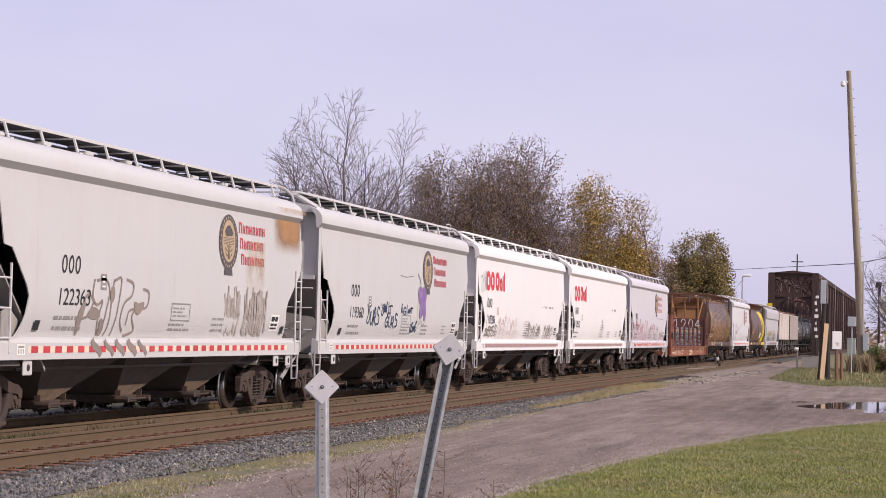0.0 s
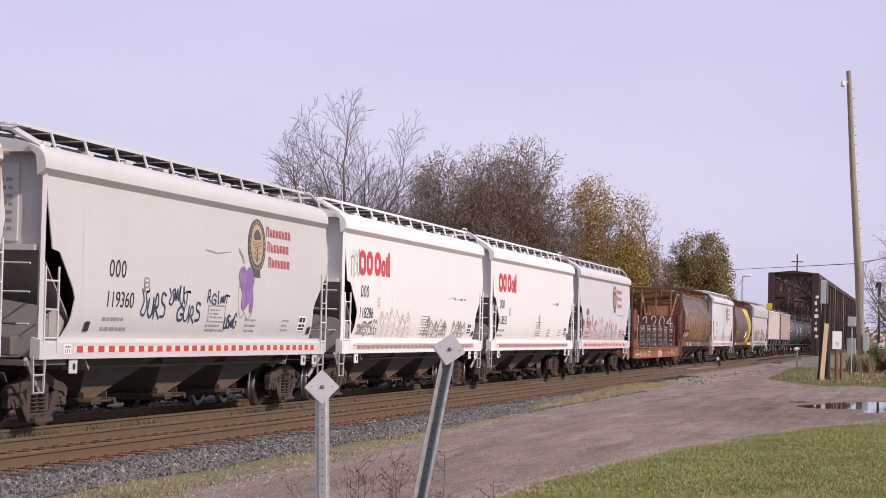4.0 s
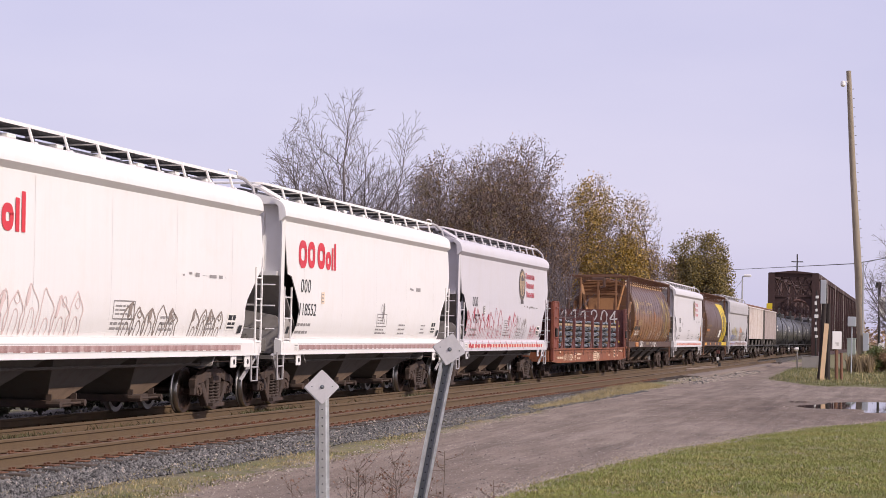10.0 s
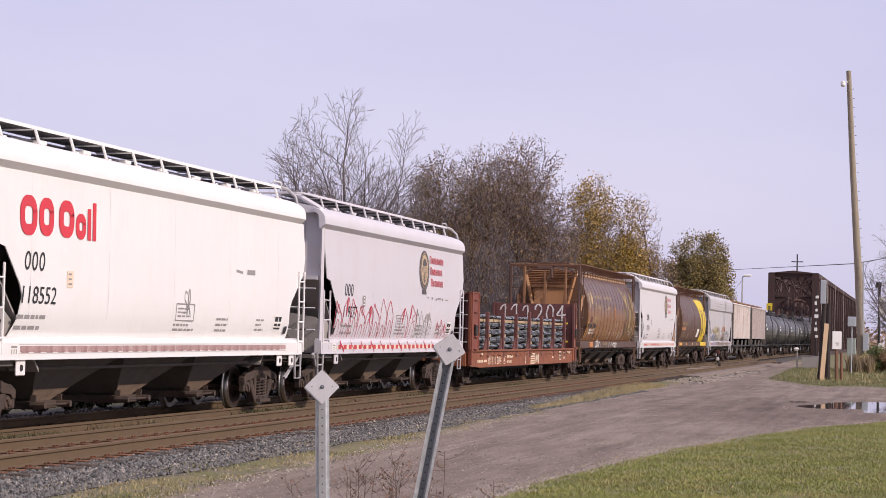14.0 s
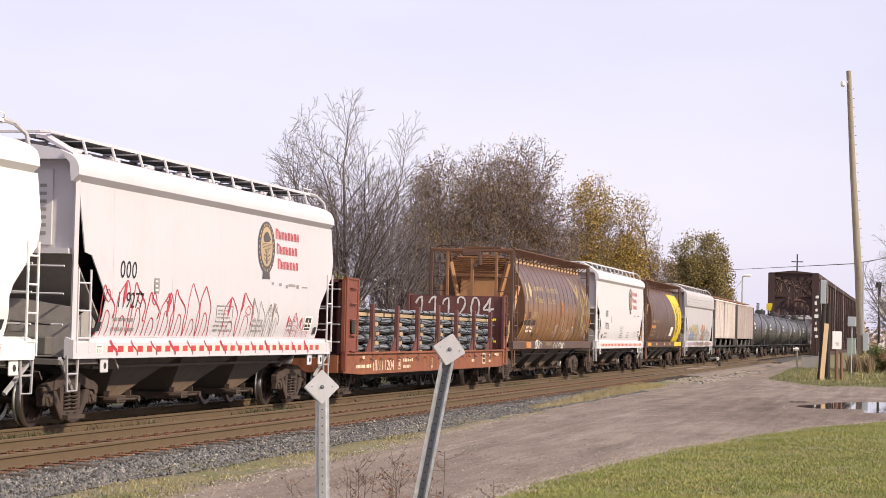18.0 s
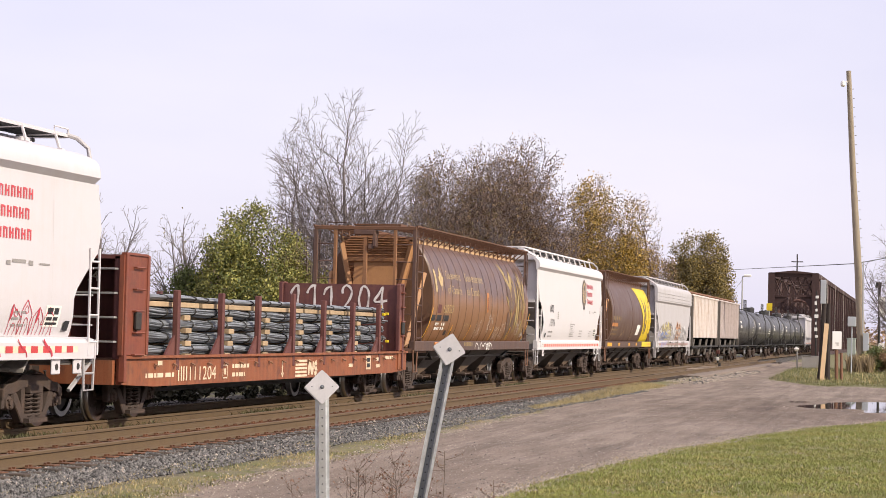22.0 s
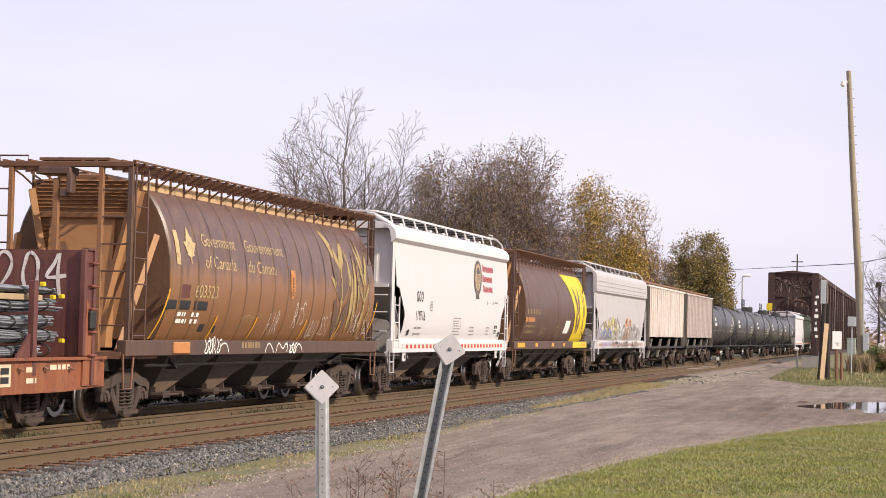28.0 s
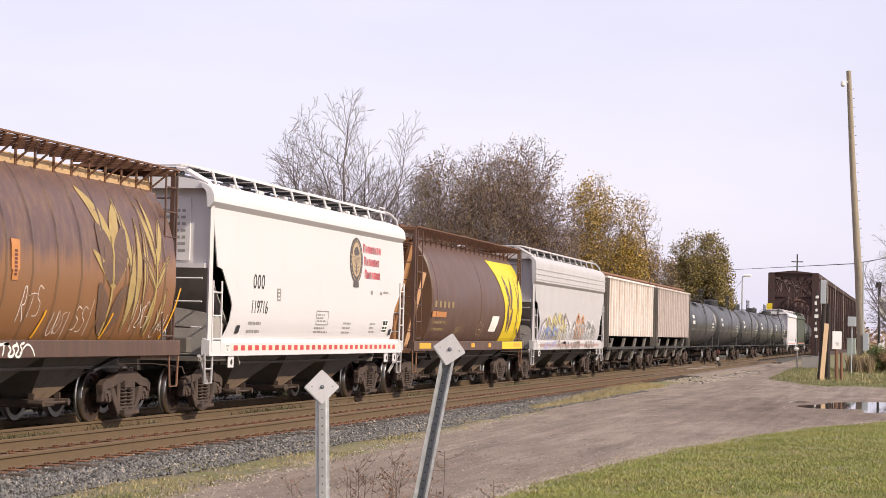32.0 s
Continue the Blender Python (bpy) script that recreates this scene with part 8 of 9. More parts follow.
def dead_weeds():
    rnd = random.Random(9)
    # one tall stalk with long side twigs by the leaning post, and low ruddy weeds between and beside the posts
    for x, y, h, n, reach in ((12.5, 2.84, 1.18, 1, 0.22), (12.6, 2.68, 0.84, 2, 0.12), (12.55, 3.3, 0.9, 4, 0.1), (12.5, 3.16, 0.94, 3, 0.1), (12.7, 3.05, 0.84, 4, 0.1), (12.3, 3.66, 0.84, 2, 0.1), (12.7, 2.95, 0.82, 3, 0.1), (12.6, 3.45, 0.92, 3, 0.12), (12.8, 3.25, 0.86, 4, 0.1)):
        weed = thing("dead_weed", "dried ruddy weed stalks with small seed heads beside the posts", "weed", "dead weeds")
        weed.matrix_basis = pose(x, y, -0.3)
        stalks, heads = bmesh.new(), bmesh.new()
        for k in range(n):
            px, py, pts = rnd.uniform(-0.1, 0.1), rnd.uniform(-0.12, 0.12) * (n > 1), []
            hh = (h + 0.3) * rnd.uniform(0.86, 1.0)
            for j in range(9):
                pts.append((px, py, hh * j / 8))
                px += rnd.uniform(-0.018, 0.018)
                py += rnd.uniform(-0.018, 0.018)
            tube(stalks, pts, 0.0038 if n > 1 else 0.0048, 5, 0.0015)
            for b in range(11):
                j = rnd.randint(4, 7)
                p = Vector(pts[j]).lerp(Vector(pts[j + 1]), rnd.random())
                q = p + Vector((rnd.uniform(-0.1, 0.1), rnd.choice((-1, 1)) * rnd.uniform(0.25, 1.0) * reach, rnd.uniform(0.02, 0.14)))
                tube(stalks, [p, (p + q) / 2 + Vector((0, 0, -0.012)), q], 0.0018, 4, 0.001)
                for c in range(5):
                    u = p.lerp(q, 0.45 + 0.14 * c) + Vector((rnd.uniform(-0.012, 0.012), rnd.uniform(-0.012, 0.012), rnd.uniform(-0.012, 0.008)))
                    a, r = rnd.uniform(0, 6.3), rnd.uniform(0.004, 0.012)
                    d = Vector((math.cos(a) * r, math.sin(a) * r, rnd.uniform(-r, r)))
                    e = Vector((-d.y, d.x, rnd.uniform(-r, r))) * 0.5
                    quad(heads, u - d, u + e, u + d, u - e)
        part("stalk", stalks, M["weed"], weed)
        tagged(part("seed_heads", heads, M["weed_red"], weed), kind="stuff")


dead_weeds()


# ---- crossing, posts and signal gear ----
M["crossing_wood"] = surface("worn crossing timber", (0.26, 0.20, 0.155), 0.9, var=0.2, per_object=0.4, dirt=(0.09, 0.066, 0.05), dirt_amount=0.6, bump=0.3)


M["packed_gravel"] = surface("packed brown gravel", (0.21, 0.165, 0.135), 0.95, var=0.2, scale=3, grain=25, dirt=(0.13, 0.1, 0.08), dirt_amount=0.5, bump=0.4)


def crossing():
    cross = thing("timber_crossing", "weathered timber crossing panels between the rails", "crossing")
    rnd = random.Random(4)
    for k in range(8):
        x = 119 + 1.25 * k
        for y0, y1 in ((NEAR_Y - 0.65, NEAR_Y + 0.65), (NEAR_Y + 0.85, TRACK_Y - 0.85), (TRACK_Y - 0.65, TRACK_Y + 0.65)):
            bm = bmesh.new()
            bbox(bm, x, x + 1.2, y0, y1, -0.25, -0.07 + rnd.uniform(-0.02, 0.015), 0.015)
            part("plank", bm, M["crossing_wood"], cross)

    for y0, y1 in ((NEAR_Y - 1.7, NEAR_Y - 0.8), (NEAR_Y - 0.66, NEAR_Y + 0.66)):
        bm = bmesh.new()
        bbox(bm, 104, 119 if y0 > NEAR_Y - 1 else 165, y0, y1, -0.4, -0.19, 0.03)
        if y0 > NEAR_Y - 1:
            bbox(bm, 129.2, 165, y0, y1, -0.4, -0.19, 0.03)
        part("gravel_fill", bm, M["packed_gravel"], cross, "packed brown gravel beside the rail")
    stand = thing("switch_stand", "small red and white switch stand between the tracks", "switch stand")
    bm = bmesh.new()
    tube(bm, [(140, 13.05, -0.35), (140, 13.05, 0.7)], 0.06, 8)
    bbox(bm, 139.8, 140.2, 12.85, 13.25, -0.35, 0.05, 0.03)
    part("post", bm, M["black_steel"], stand)
    bm = bmesh.new()
    bbox(bm, 139.88, 139.92, 12.93, 13.17, 0.65, 0.9, 0.02)
    part("red_target", bm, M["maroon"], stand, "red target plate")
    bm = bmesh.new()
    bbox(bm, 139.86, 139.9, 12.95, 13.15, 0.2, 0.42, 0.02)
    part("white_target", bm, M["white_mark"], stand, "white target plate")


crossing()


def wooden_post(name, label, base, top, r, material, sides=10):
    bm = bmesh.new()
    b, t = Vector(base), Vector(top)
    tube(bm, [b, b.lerp(t, 0.5), t], r, sides, r * 0.72)
    return tagged(new(name, mesh_of(bm, name, material, True)), label, "post")


def utility_pole():
    pole = thing("utility_pole", "tall grey wooden utility pole with a small lamp", "utility pole")
    bm = bmesh.new()
    tube(bm, [(144.45, 3.61, -0.5), (144.7, 4.0, 6.47), (145.1, 4.5, 13.72), (145.4, 4.89, 20.43)], 0.3, 14, 0.165)
    part("pole", bm, M["pole_wood"], pole, smooth=True)
    bm = bmesh.new()
    for k in range(24):
        z, y = 4.3 + 0.64 * k, 3.79 + 0.0435 * k
        box(bm, 144.3, 144.4, y - 0.32, y - 0.2, z, z + 0.04)
    part("pole_steps", bm, M["galvanised"], pole)
    bm = bmesh.new()
    tube(bm, [(145.3, 4.83, 19.6), (145.15, 5.08, 19.66), (145.15, 5.22, 19.6)], 0.035, 6)
    lathe(bm, [(0.0, 0.23), (0.12, 0.2), (0.17, 0.07), (0.17, -0.12), (0.1, -0.2), (0.0, -0.22)], Matrix.Translation((145.15, 5.25, 19.5)), 12)
    part("lamp", bm, M["white_mark"], pole, "white lamp head", True)
    bm = bmesh.new()
    bbox(bm, 143.9, 144.2, 3.2, 3.6, 1.05, 2.3, 0.02)
    part("meter_box", bm, M["box_grey"], pole, "grey meter box")
    bm = bmesh.new()
    tube(bm, [(144.05, 3.62, 2.2), (144.3, 3.66, 7.2)], 0.05, 6)
    part("conduit", bm, M["galvanised"], pole)


utility_pole()


def post_cluster():
    tall = wooden_post("dark_post", "dark creosoted timber post with a grey box", (106.2, 4.72, -0.4), (106.2, 4.6, 3.7), 0.16, M["old_wood"])
    wooden_post("dark_post", "dark creosoted timber post in the grass", (106.8, 4.42, -0.4), (106.8, 4.42, 3.6), 0.15, M["old_wood"])
    wooden_post("dark_post", "short dark timber post beside the board", (105.8, 4.82, -0.4), (105.8, 4.55, 2.45), 0.1, M["old_wood"])
    bm = bmesh.new()
    box(bm, -0.03, 0.03, -0.11, 0.11, 0.0, 2.9)
    ob = new("leaning_board", mesh_of(bm, "leaning_board", M["fresh_wood"]))
    ob.matrix_basis = pose(105.4, 4.63, -0.32, 4.0, 0, 0)
    tagged(ob, "bright orange pine board leaning on a post", "board")
    bm = bmesh.new()
    bbox(bm, 105.85, 106.05, 4.5, 4.78, 3.57, 4.77, 0.02)
    part("post_box", bm, M["box_grey"], tall, "grey metal box")
    sign = thing("white_notice", "white notice board on a brown post", "sign")
    bm = bmesh.new()
    bbox(bm, 107.9, 107.95, 3.72, 4.3, 1.28, 2.2, 0.01)
    turned = dict(cent=(107.92, 4.0, 0), matrix=Matrix.Rotation(radians(38), 3, "Z"))
    bmesh.ops.rotate(bm, verts=bm.verts, **turned)
    part("panel", bm, M["clean_white"], sign)
    bm = bmesh.new()
    for k in range(2):
        box(bm, 107.885, 107.895, 3.9, 4.12 - 0.06 * k, 1.58 - 0.1 * k, 1.63 - 0.1 * k)
    bmesh.ops.rotate(bm, verts=bm.verts, **turned)
    part("text_bars", bm, M["ink_grey"], sign)
    bm = bmesh.new()
    tube(bm, [(108.05, 4.0, -0.4), (108.05, 4.03, 1.6)], 0.09, 8)
    tube(bm, [(108.2, 3.75, -0.4), (108.2, 3.78, 1.1)], 0.07, 8)
    part("post", bm, M["rust_brown"], sign)
    lamp = thing("dwarf_signal", "small white-headed signal on a thin post", "signal")
    bm = bmesh.new()
    tube(bm, [(150, 8.35, -0.4), (150, 8.35, 0.95)], 0.05, 8)
    part("post", bm, M["galvanised"], lamp)
    bm = bmesh.new()
    lathe(bm, [(0.0, 0.14), (0.14, 0.1), (0.2, 0.0), (0.14, -0.1), (0.0, -0.12)], Matrix.Translation((149.9, 8.4, 1.05)), 10)
    part("head", bm, M["white_mark"], lamp, "white lamp head")
    for x, y, z0, z1, w, d, mt, nm, lb in ((147, 4.46, -0.3, 1.88, 0.58, 0.5, "box_green", "relay_cabinet", "grey green relay cabinet in the grass"),
                                           (128, 3.87, 2.6, 3.2, 0.5, 0.35, "box_grey", "signal_box", "grey signal box on a post"),
                                           (150, 7.2, -0.3, 0.55, 1.6, 0.8, "concrete", "concrete_block", "grey concrete block beside the track")):
        bm = bmesh.new()
        bbox(bm, x - d / 2, x + d / 2, y - w / 2, y + w / 2, z0, z1, 0.03)
        if nm == "signal_box":
            tube(bm, [(x + 0.1, y, -0.4), (x + 0.1, y, z0 + 0.1)], 0.04, 8)
        else:
            box(bm, x - d / 2 - 0.03, x + d / 2 + 0.03, y - w / 2 - 0.03, y + w / 2 + 0.03, z1, z1 + 0.05)
        tagged(new(nm, mesh_of(bm, nm, M[mt])), lb, "cabinet")
    mast = thing("signal_mast", "grey signal mast with white target boards", "signal")
    bm = bmesh.new()
    tube(bm, [(170, 3.0, -0.4), (170, 3.0, 6.4)], 0.1, 8)
    bbox(bm, 169.8, 170.2, 2.85, 3.3, 6.0, 6.5, 0.03)
    part("mast", bm, M["black_steel"], mast)
    for z in (4.0, 0.9):
        bm = bmesh.new()
        bbox(bm, 169.6, 169.7, 2.55, 3.02, z - 0.3, z + (1.3 if z > 2 else 0.7), 0.02)
        part("target_board", bm, M["white_mark"], mast)
    street = thing("street_lamp", "thin steel street lamp behind the train", "street lamp")
    bm = bmesh.new()
    tube(bm, [(230, 18.9, -0.4), (230, 18.9, 8.5), (230, 18.6, 8.7)], 0.1, 8, 0.06)
    part("pole", bm, M["galvanised"], street)
    bm = bmesh.new()
    bbox(bm, 229.8, 230.2, 17.95, 18.75, 8.5, 8.78, 0.06)
    part("lamp_head", bm, M["white_mark"], street)


post_cluster()


# ---- truss bridge ----
def girder(bm, a, b, w, d=None):
    """A square steel member from a to b."""
    tube(bm, [a, b], w * 0.7, 4)


def truss_bridge():
    bridge = thing("truss_bridge", "rusty brown steel through truss railway bridge", "bridge", kind="structure")
    x0, panel, n = 258.0, 9.0, 20
    yn, yf, top = 12.25, 17.6, 9.85
    for y in (yn, yf):
        bm = bmesh.new()
        box(bm, x0 - 0.2, x0 + panel * n, y - 0.3, y + 0.3, -0.9, 0.2)
        part("bottom_chord", bm, M["bridge_steel"], bridge)
        bm = bmesh.new()
        box(bm, x0 - 0.2, x0 + panel * n, y - 0.3, y + 0.3, top - 0.5, top + 0.1)
        part("top_chord", bm, M["bridge_steel"], bridge)
        for k in range(n + 1):
            x = x0 + panel * k
            bm = bmesh.new()
            bbox(bm, x - 0.25, x + 0.25, y - 0.28, y + 0.28, -0.5, top - 0.3, 0.03)
            part("upright", bm, M["bridge_steel"], bridge)
            if y == yn:
                bm = bmesh.new()
                box(bm, x - 0.27, x + 0.27, y - 0.34, y - 0.30, 1.5, top + 0.05)
                # four plates take a pale colour that stands for sun on them
                part("cover_plate", bm, M["bridge_light"] if k in (1, 3, 6, 10) else M["bridge_steel"], bridge)
        for k in range(n):
            x = x0 + panel * k
            bm = bmesh.new()
            girder(bm, (x, y, 0.0 if k % 2 else top - 0.2), (x + panel, y, top - 0.2 if k % 2 else 0.0), 0.25)
            if y == yn:
                girder(bm, (x, y, top - 0.2 if k % 2 else 0.0), (x + panel, y, 0.0 if k % 2 else top - 0.2), 0.18)
            part("diagonal", bm, M["bridge_steel"], bridge)
            bm = bmesh.new()
            for j in range(12):
                xx = x + panel * j / 12
                girder(bm, (xx, y + 0.15, 1.2), (xx + panel / 12, y + 0.15, 2.6), 0.05)
                girder(bm, (xx + panel / 12, y + 0.15, 1.2), (xx, y + 0.15, 2.6), 0.05)
            box(bm, x, x + panel, y - 0.06, y + 0.06, 2.6, 2.75)
            box(bm, x, x + panel, y - 0.06, y + 0.06, 1.0, 1.2)
            if y == yf:
                bm.free()
                continue
            part("lattice_railing", bm, M["bridge_steel"], bridge)
    for k in range(n + 1):
        x = x0 + panel * k
        bm = bmesh.new()
        box(bm, x - 0.2, x + 0.2, yn, yf, top - (0.45 if k == 0 else 0.25), top + 0.05)
        box(bm, x - 0.2, x + 0.2, yn, yf, 6.95 if k == 0 else 8.9, 7.2 if k == 0 else 9.0)
        m = 0 if k else 5
        for j in range(m):
            ya, yb = yn + 0.3 + (yf - yn - 0.6) * j / m, yn + 0.3 + (yf - yn - 0.6) * (j + 1) / m
            girder(bm, (x, ya, 7.2), (x, yb, top - 0.45), 0.13 if k == 0 else 0.075)
            girder(bm, (x, yb, 7.2), (x, ya, top - 0.45), 0.13 if k == 0 else 0.075)
        # arched knee braces
        for sy, y in ((1, yn), (-1, yf)) if k == 0 else ():
            pts = [(y + sy * 0.28, 7.0), (y + sy * 1.8, 7.0), (y + sy * 1.7, 6.75), (y + sy * 1.1, 6.3), (y + sy * 0.65, 5.6), (y + sy * 0.5, 4.9), (y + sy * 0.28, 4.9)]
            prism(bm, pts, "x", x - 0.06, x + 0.06)
        part("sway_frame", bm, M["bridge_steel"], bridge)
        if k < n:
            bm = bmesh.new()
            girder(bm, (x, yn if k % 2 else yf, top - 0.1), (x + panel, yf if k % 2 else yn, top - 0.1), 0.08)
            part("top_lateral", bm, M["bridge_steel"], bridge)
    # a second portal: riveted lattice with an arched rib before it
    x = x0 + panel
    for k in range(14):
        for way in (-1, 1):
            bm = bmesh.new()
            ym = yn - 2.4 + 0.75 * k
            ends = [(ym - way * 1.2, 4.6), (ym + way * 1.2, 7.0)]
            ends = [(min(max(y, yn), yf), 5.8 + way * (min(max(y, yn), yf) - ym)) for y, z in ends]
            if abs(ends[0][0] - ends[1][0]) > 0.2:
                girder(bm, (x + 0.05 * way, *ends[0]), (x + 0.05 * way, *ends[1]), 0.075)
                part("lattice_bar", bm, M["bridge_steel"], bridge)
            else:
                bm.free()
    bm = bmesh.new()
    tube(bm, [(x - 0.6, 14.9 - 2.3 * math.sin(a * math.pi / 16), 4.6 + 2.1 * math.cos(a * math.pi / 16)) for a in range(-1, 8)], 0.2, 6)
    tube(bm, [(x - 0.6, 15.1 + 2.3 * math.sin(a * math.pi / 16), 4.6 + 2.1 * math.cos(a * math.pi / 16)) for a in range(6, 9)], 0.2, 6)
    part("arch_rib", bm, M["bridge_rib"], bridge)
    bm = bmesh.new()
    prism(bm, [(yn - 0.3, top), (yn + 0.6, top + 0.14), (14.95, top + 0.36), (yf - 0.6, top + 0.14), (yf + 0.3, top)], "x", x0 - 0.45, x0 - 0.25)
    part("portal_crest", bm, M["bridge_steel"], bridge)
    bm = bmesh.new()
    for y, w in ((yn, 0.42), (yf, 0.42)):
        box(bm, x0 - 0.42, x0 - 0.26, y - w, y + w, -0.6, top + 0.02)
    part("portal_post", bm, M["bridge_steel"], bridge)
    bm = bmesh.new()
    box(bm, x0 - 3, x0 - 1, yn - 1.5, yf + 1.5, -1.2, -0.25)
    part("abutment", bm, M["concrete"], bridge)
    # small clearance sign and a mast with pale plates at the portal
    sign = thing("yellow_sign", "small yellow sign on a post by the bridge portal", "sign")
    bm = bmesh.new()
    bbox(bm, x0 - 2.1, x0 - 2.05, 17.35, 18.05, 5.2, 6.1, 0.02)
    part("panel", bm, M["yellow_paint"], sign)
    bm = bmesh.new()
    tube(bm, [(x0 - 2.0, 17.7, -0.4), (x0 - 2.0, 17.7, 6.0)], 0.06, 6)
    part("post", bm, M["galvanised"], sign)
    post = thing("plate_mast", "thin mast with small pale plates before the bridge", "signal")
    bm = bmesh.new()
    tube(bm, [(250, 11.75, -0.4), (250, 11.75, 7.6)], 0.09, 6)
    part("mast", bm, M["black_steel"], post)
    for k in range(7):
        bm = bmesh.new()
        bbox(bm, 249.8, 249.86, 11.5 + 0.1 * (k % 3), 11.85 + 0.1 * (k % 2), 2.0 + 0.78 * k, 2.32 + 0.78 * k + 0.1 * (k % 2), 0.02)
        part("plate", bm, M["white_mark"], post)


truss_bridge()


def wires():
    mast = thing("wire_mast", "far wooden pole with a cross arm behind the bridge", "utility pole")
    bm = bmesh.new()
    tube(bm, [(330, 18.6, -0.4), (330, 18.6, 15.2)], 0.16, 8, 0.1)
    box(bm, 329.9, 330.1, 17.7, 19.5, 13.9, 14.05)
    part("pole", bm, M["old_wood"], mast)
    far = thing("wire_mast", "far wooden wire pole behind the train", "utility pole")
    bm = bmesh.new()
    tube(bm, [(330, 29.7, -0.4), (330, 29.7, 12.6)], 0.14, 8, 0.1)
    part("pole", bm, M["old_wood"], far)
    ob = thing("overhead_wire", "thin dark overhead wire", "wire")
    for (a, b, sag) in (((330, 29.7, 12.5), (145.07, 4.28, 7.05), 0.0), ((145.07, 4.2, 7.05), (150, 0.02, 8.14), 0.0), ((330, 29.7, 12.5), (420, 70, 13.0), 0.6), ((230, 18.9, 8.2), (215, 19.7, 5.6), 0.2)):
        bm = bmesh.new()
        A, B = Vector(a), Vector(b)
        tube(bm, [A.lerp(B, k / 10) + Vector((0, 0, -sag * 4 * (k / 10) * (1 - k / 10))) for k in range(11)], 0.03, 4)
        part("wire", bm, M["rail_wire"], ob)


wires()


# ---- trees ----
def sticks(name, p0, p1, r0, r1, sides, material, parent):
    """Many straight tapering pieces of wood as one mesh."""
    p0, p1 = np.asarray(p0, float), np.asarray(p1, float)
    n = len(p0)
    d = p1 - p0
    d /= np.maximum(np.linalg.norm(d, axis=1), 1e-6)[:, None]
    side = np.cross(d, np.where(np.abs(d[:, 2:3]) < 0.9, [[0.0, 0.0, 1.0]], [[1.0, 0.0, 0.0]]))
    side /= np.linalg.norm(side, axis=1)[:, None]
    up = np.cross(side, d)
    a = np.arange(sides) * math.tau / sides
    ring = side[:, None, :] * np.cos(a)[None, :, None] + up[:, None, :] * np.sin(a)[None, :, None]
    lo = p0[:, None, :] + ring * np.asarray(r0, float)[:, None, None]
    hi = p1[:, None, :] + ring * np.asarray(r1, float)[:, None, None]
    co = np.concatenate([lo, hi], 1).reshape(-1, 3)
    k = np.arange(sides)
    f = np.stack([k, (k + 1) % sides, (k + 1) % sides + sides, k + sides], -1)
    faces = (f[None] + 2 * sides * np.arange(n)[:, None, None]).reshape(-1, 4)
    me = bpy.data.meshes.new(name)
    me.from_pydata(co.tolist(), [], faces.tolist())
    me.materials.append(material)
    if sides > 4:
        me.shade_smooth()
    return part(name, me, None, parent)


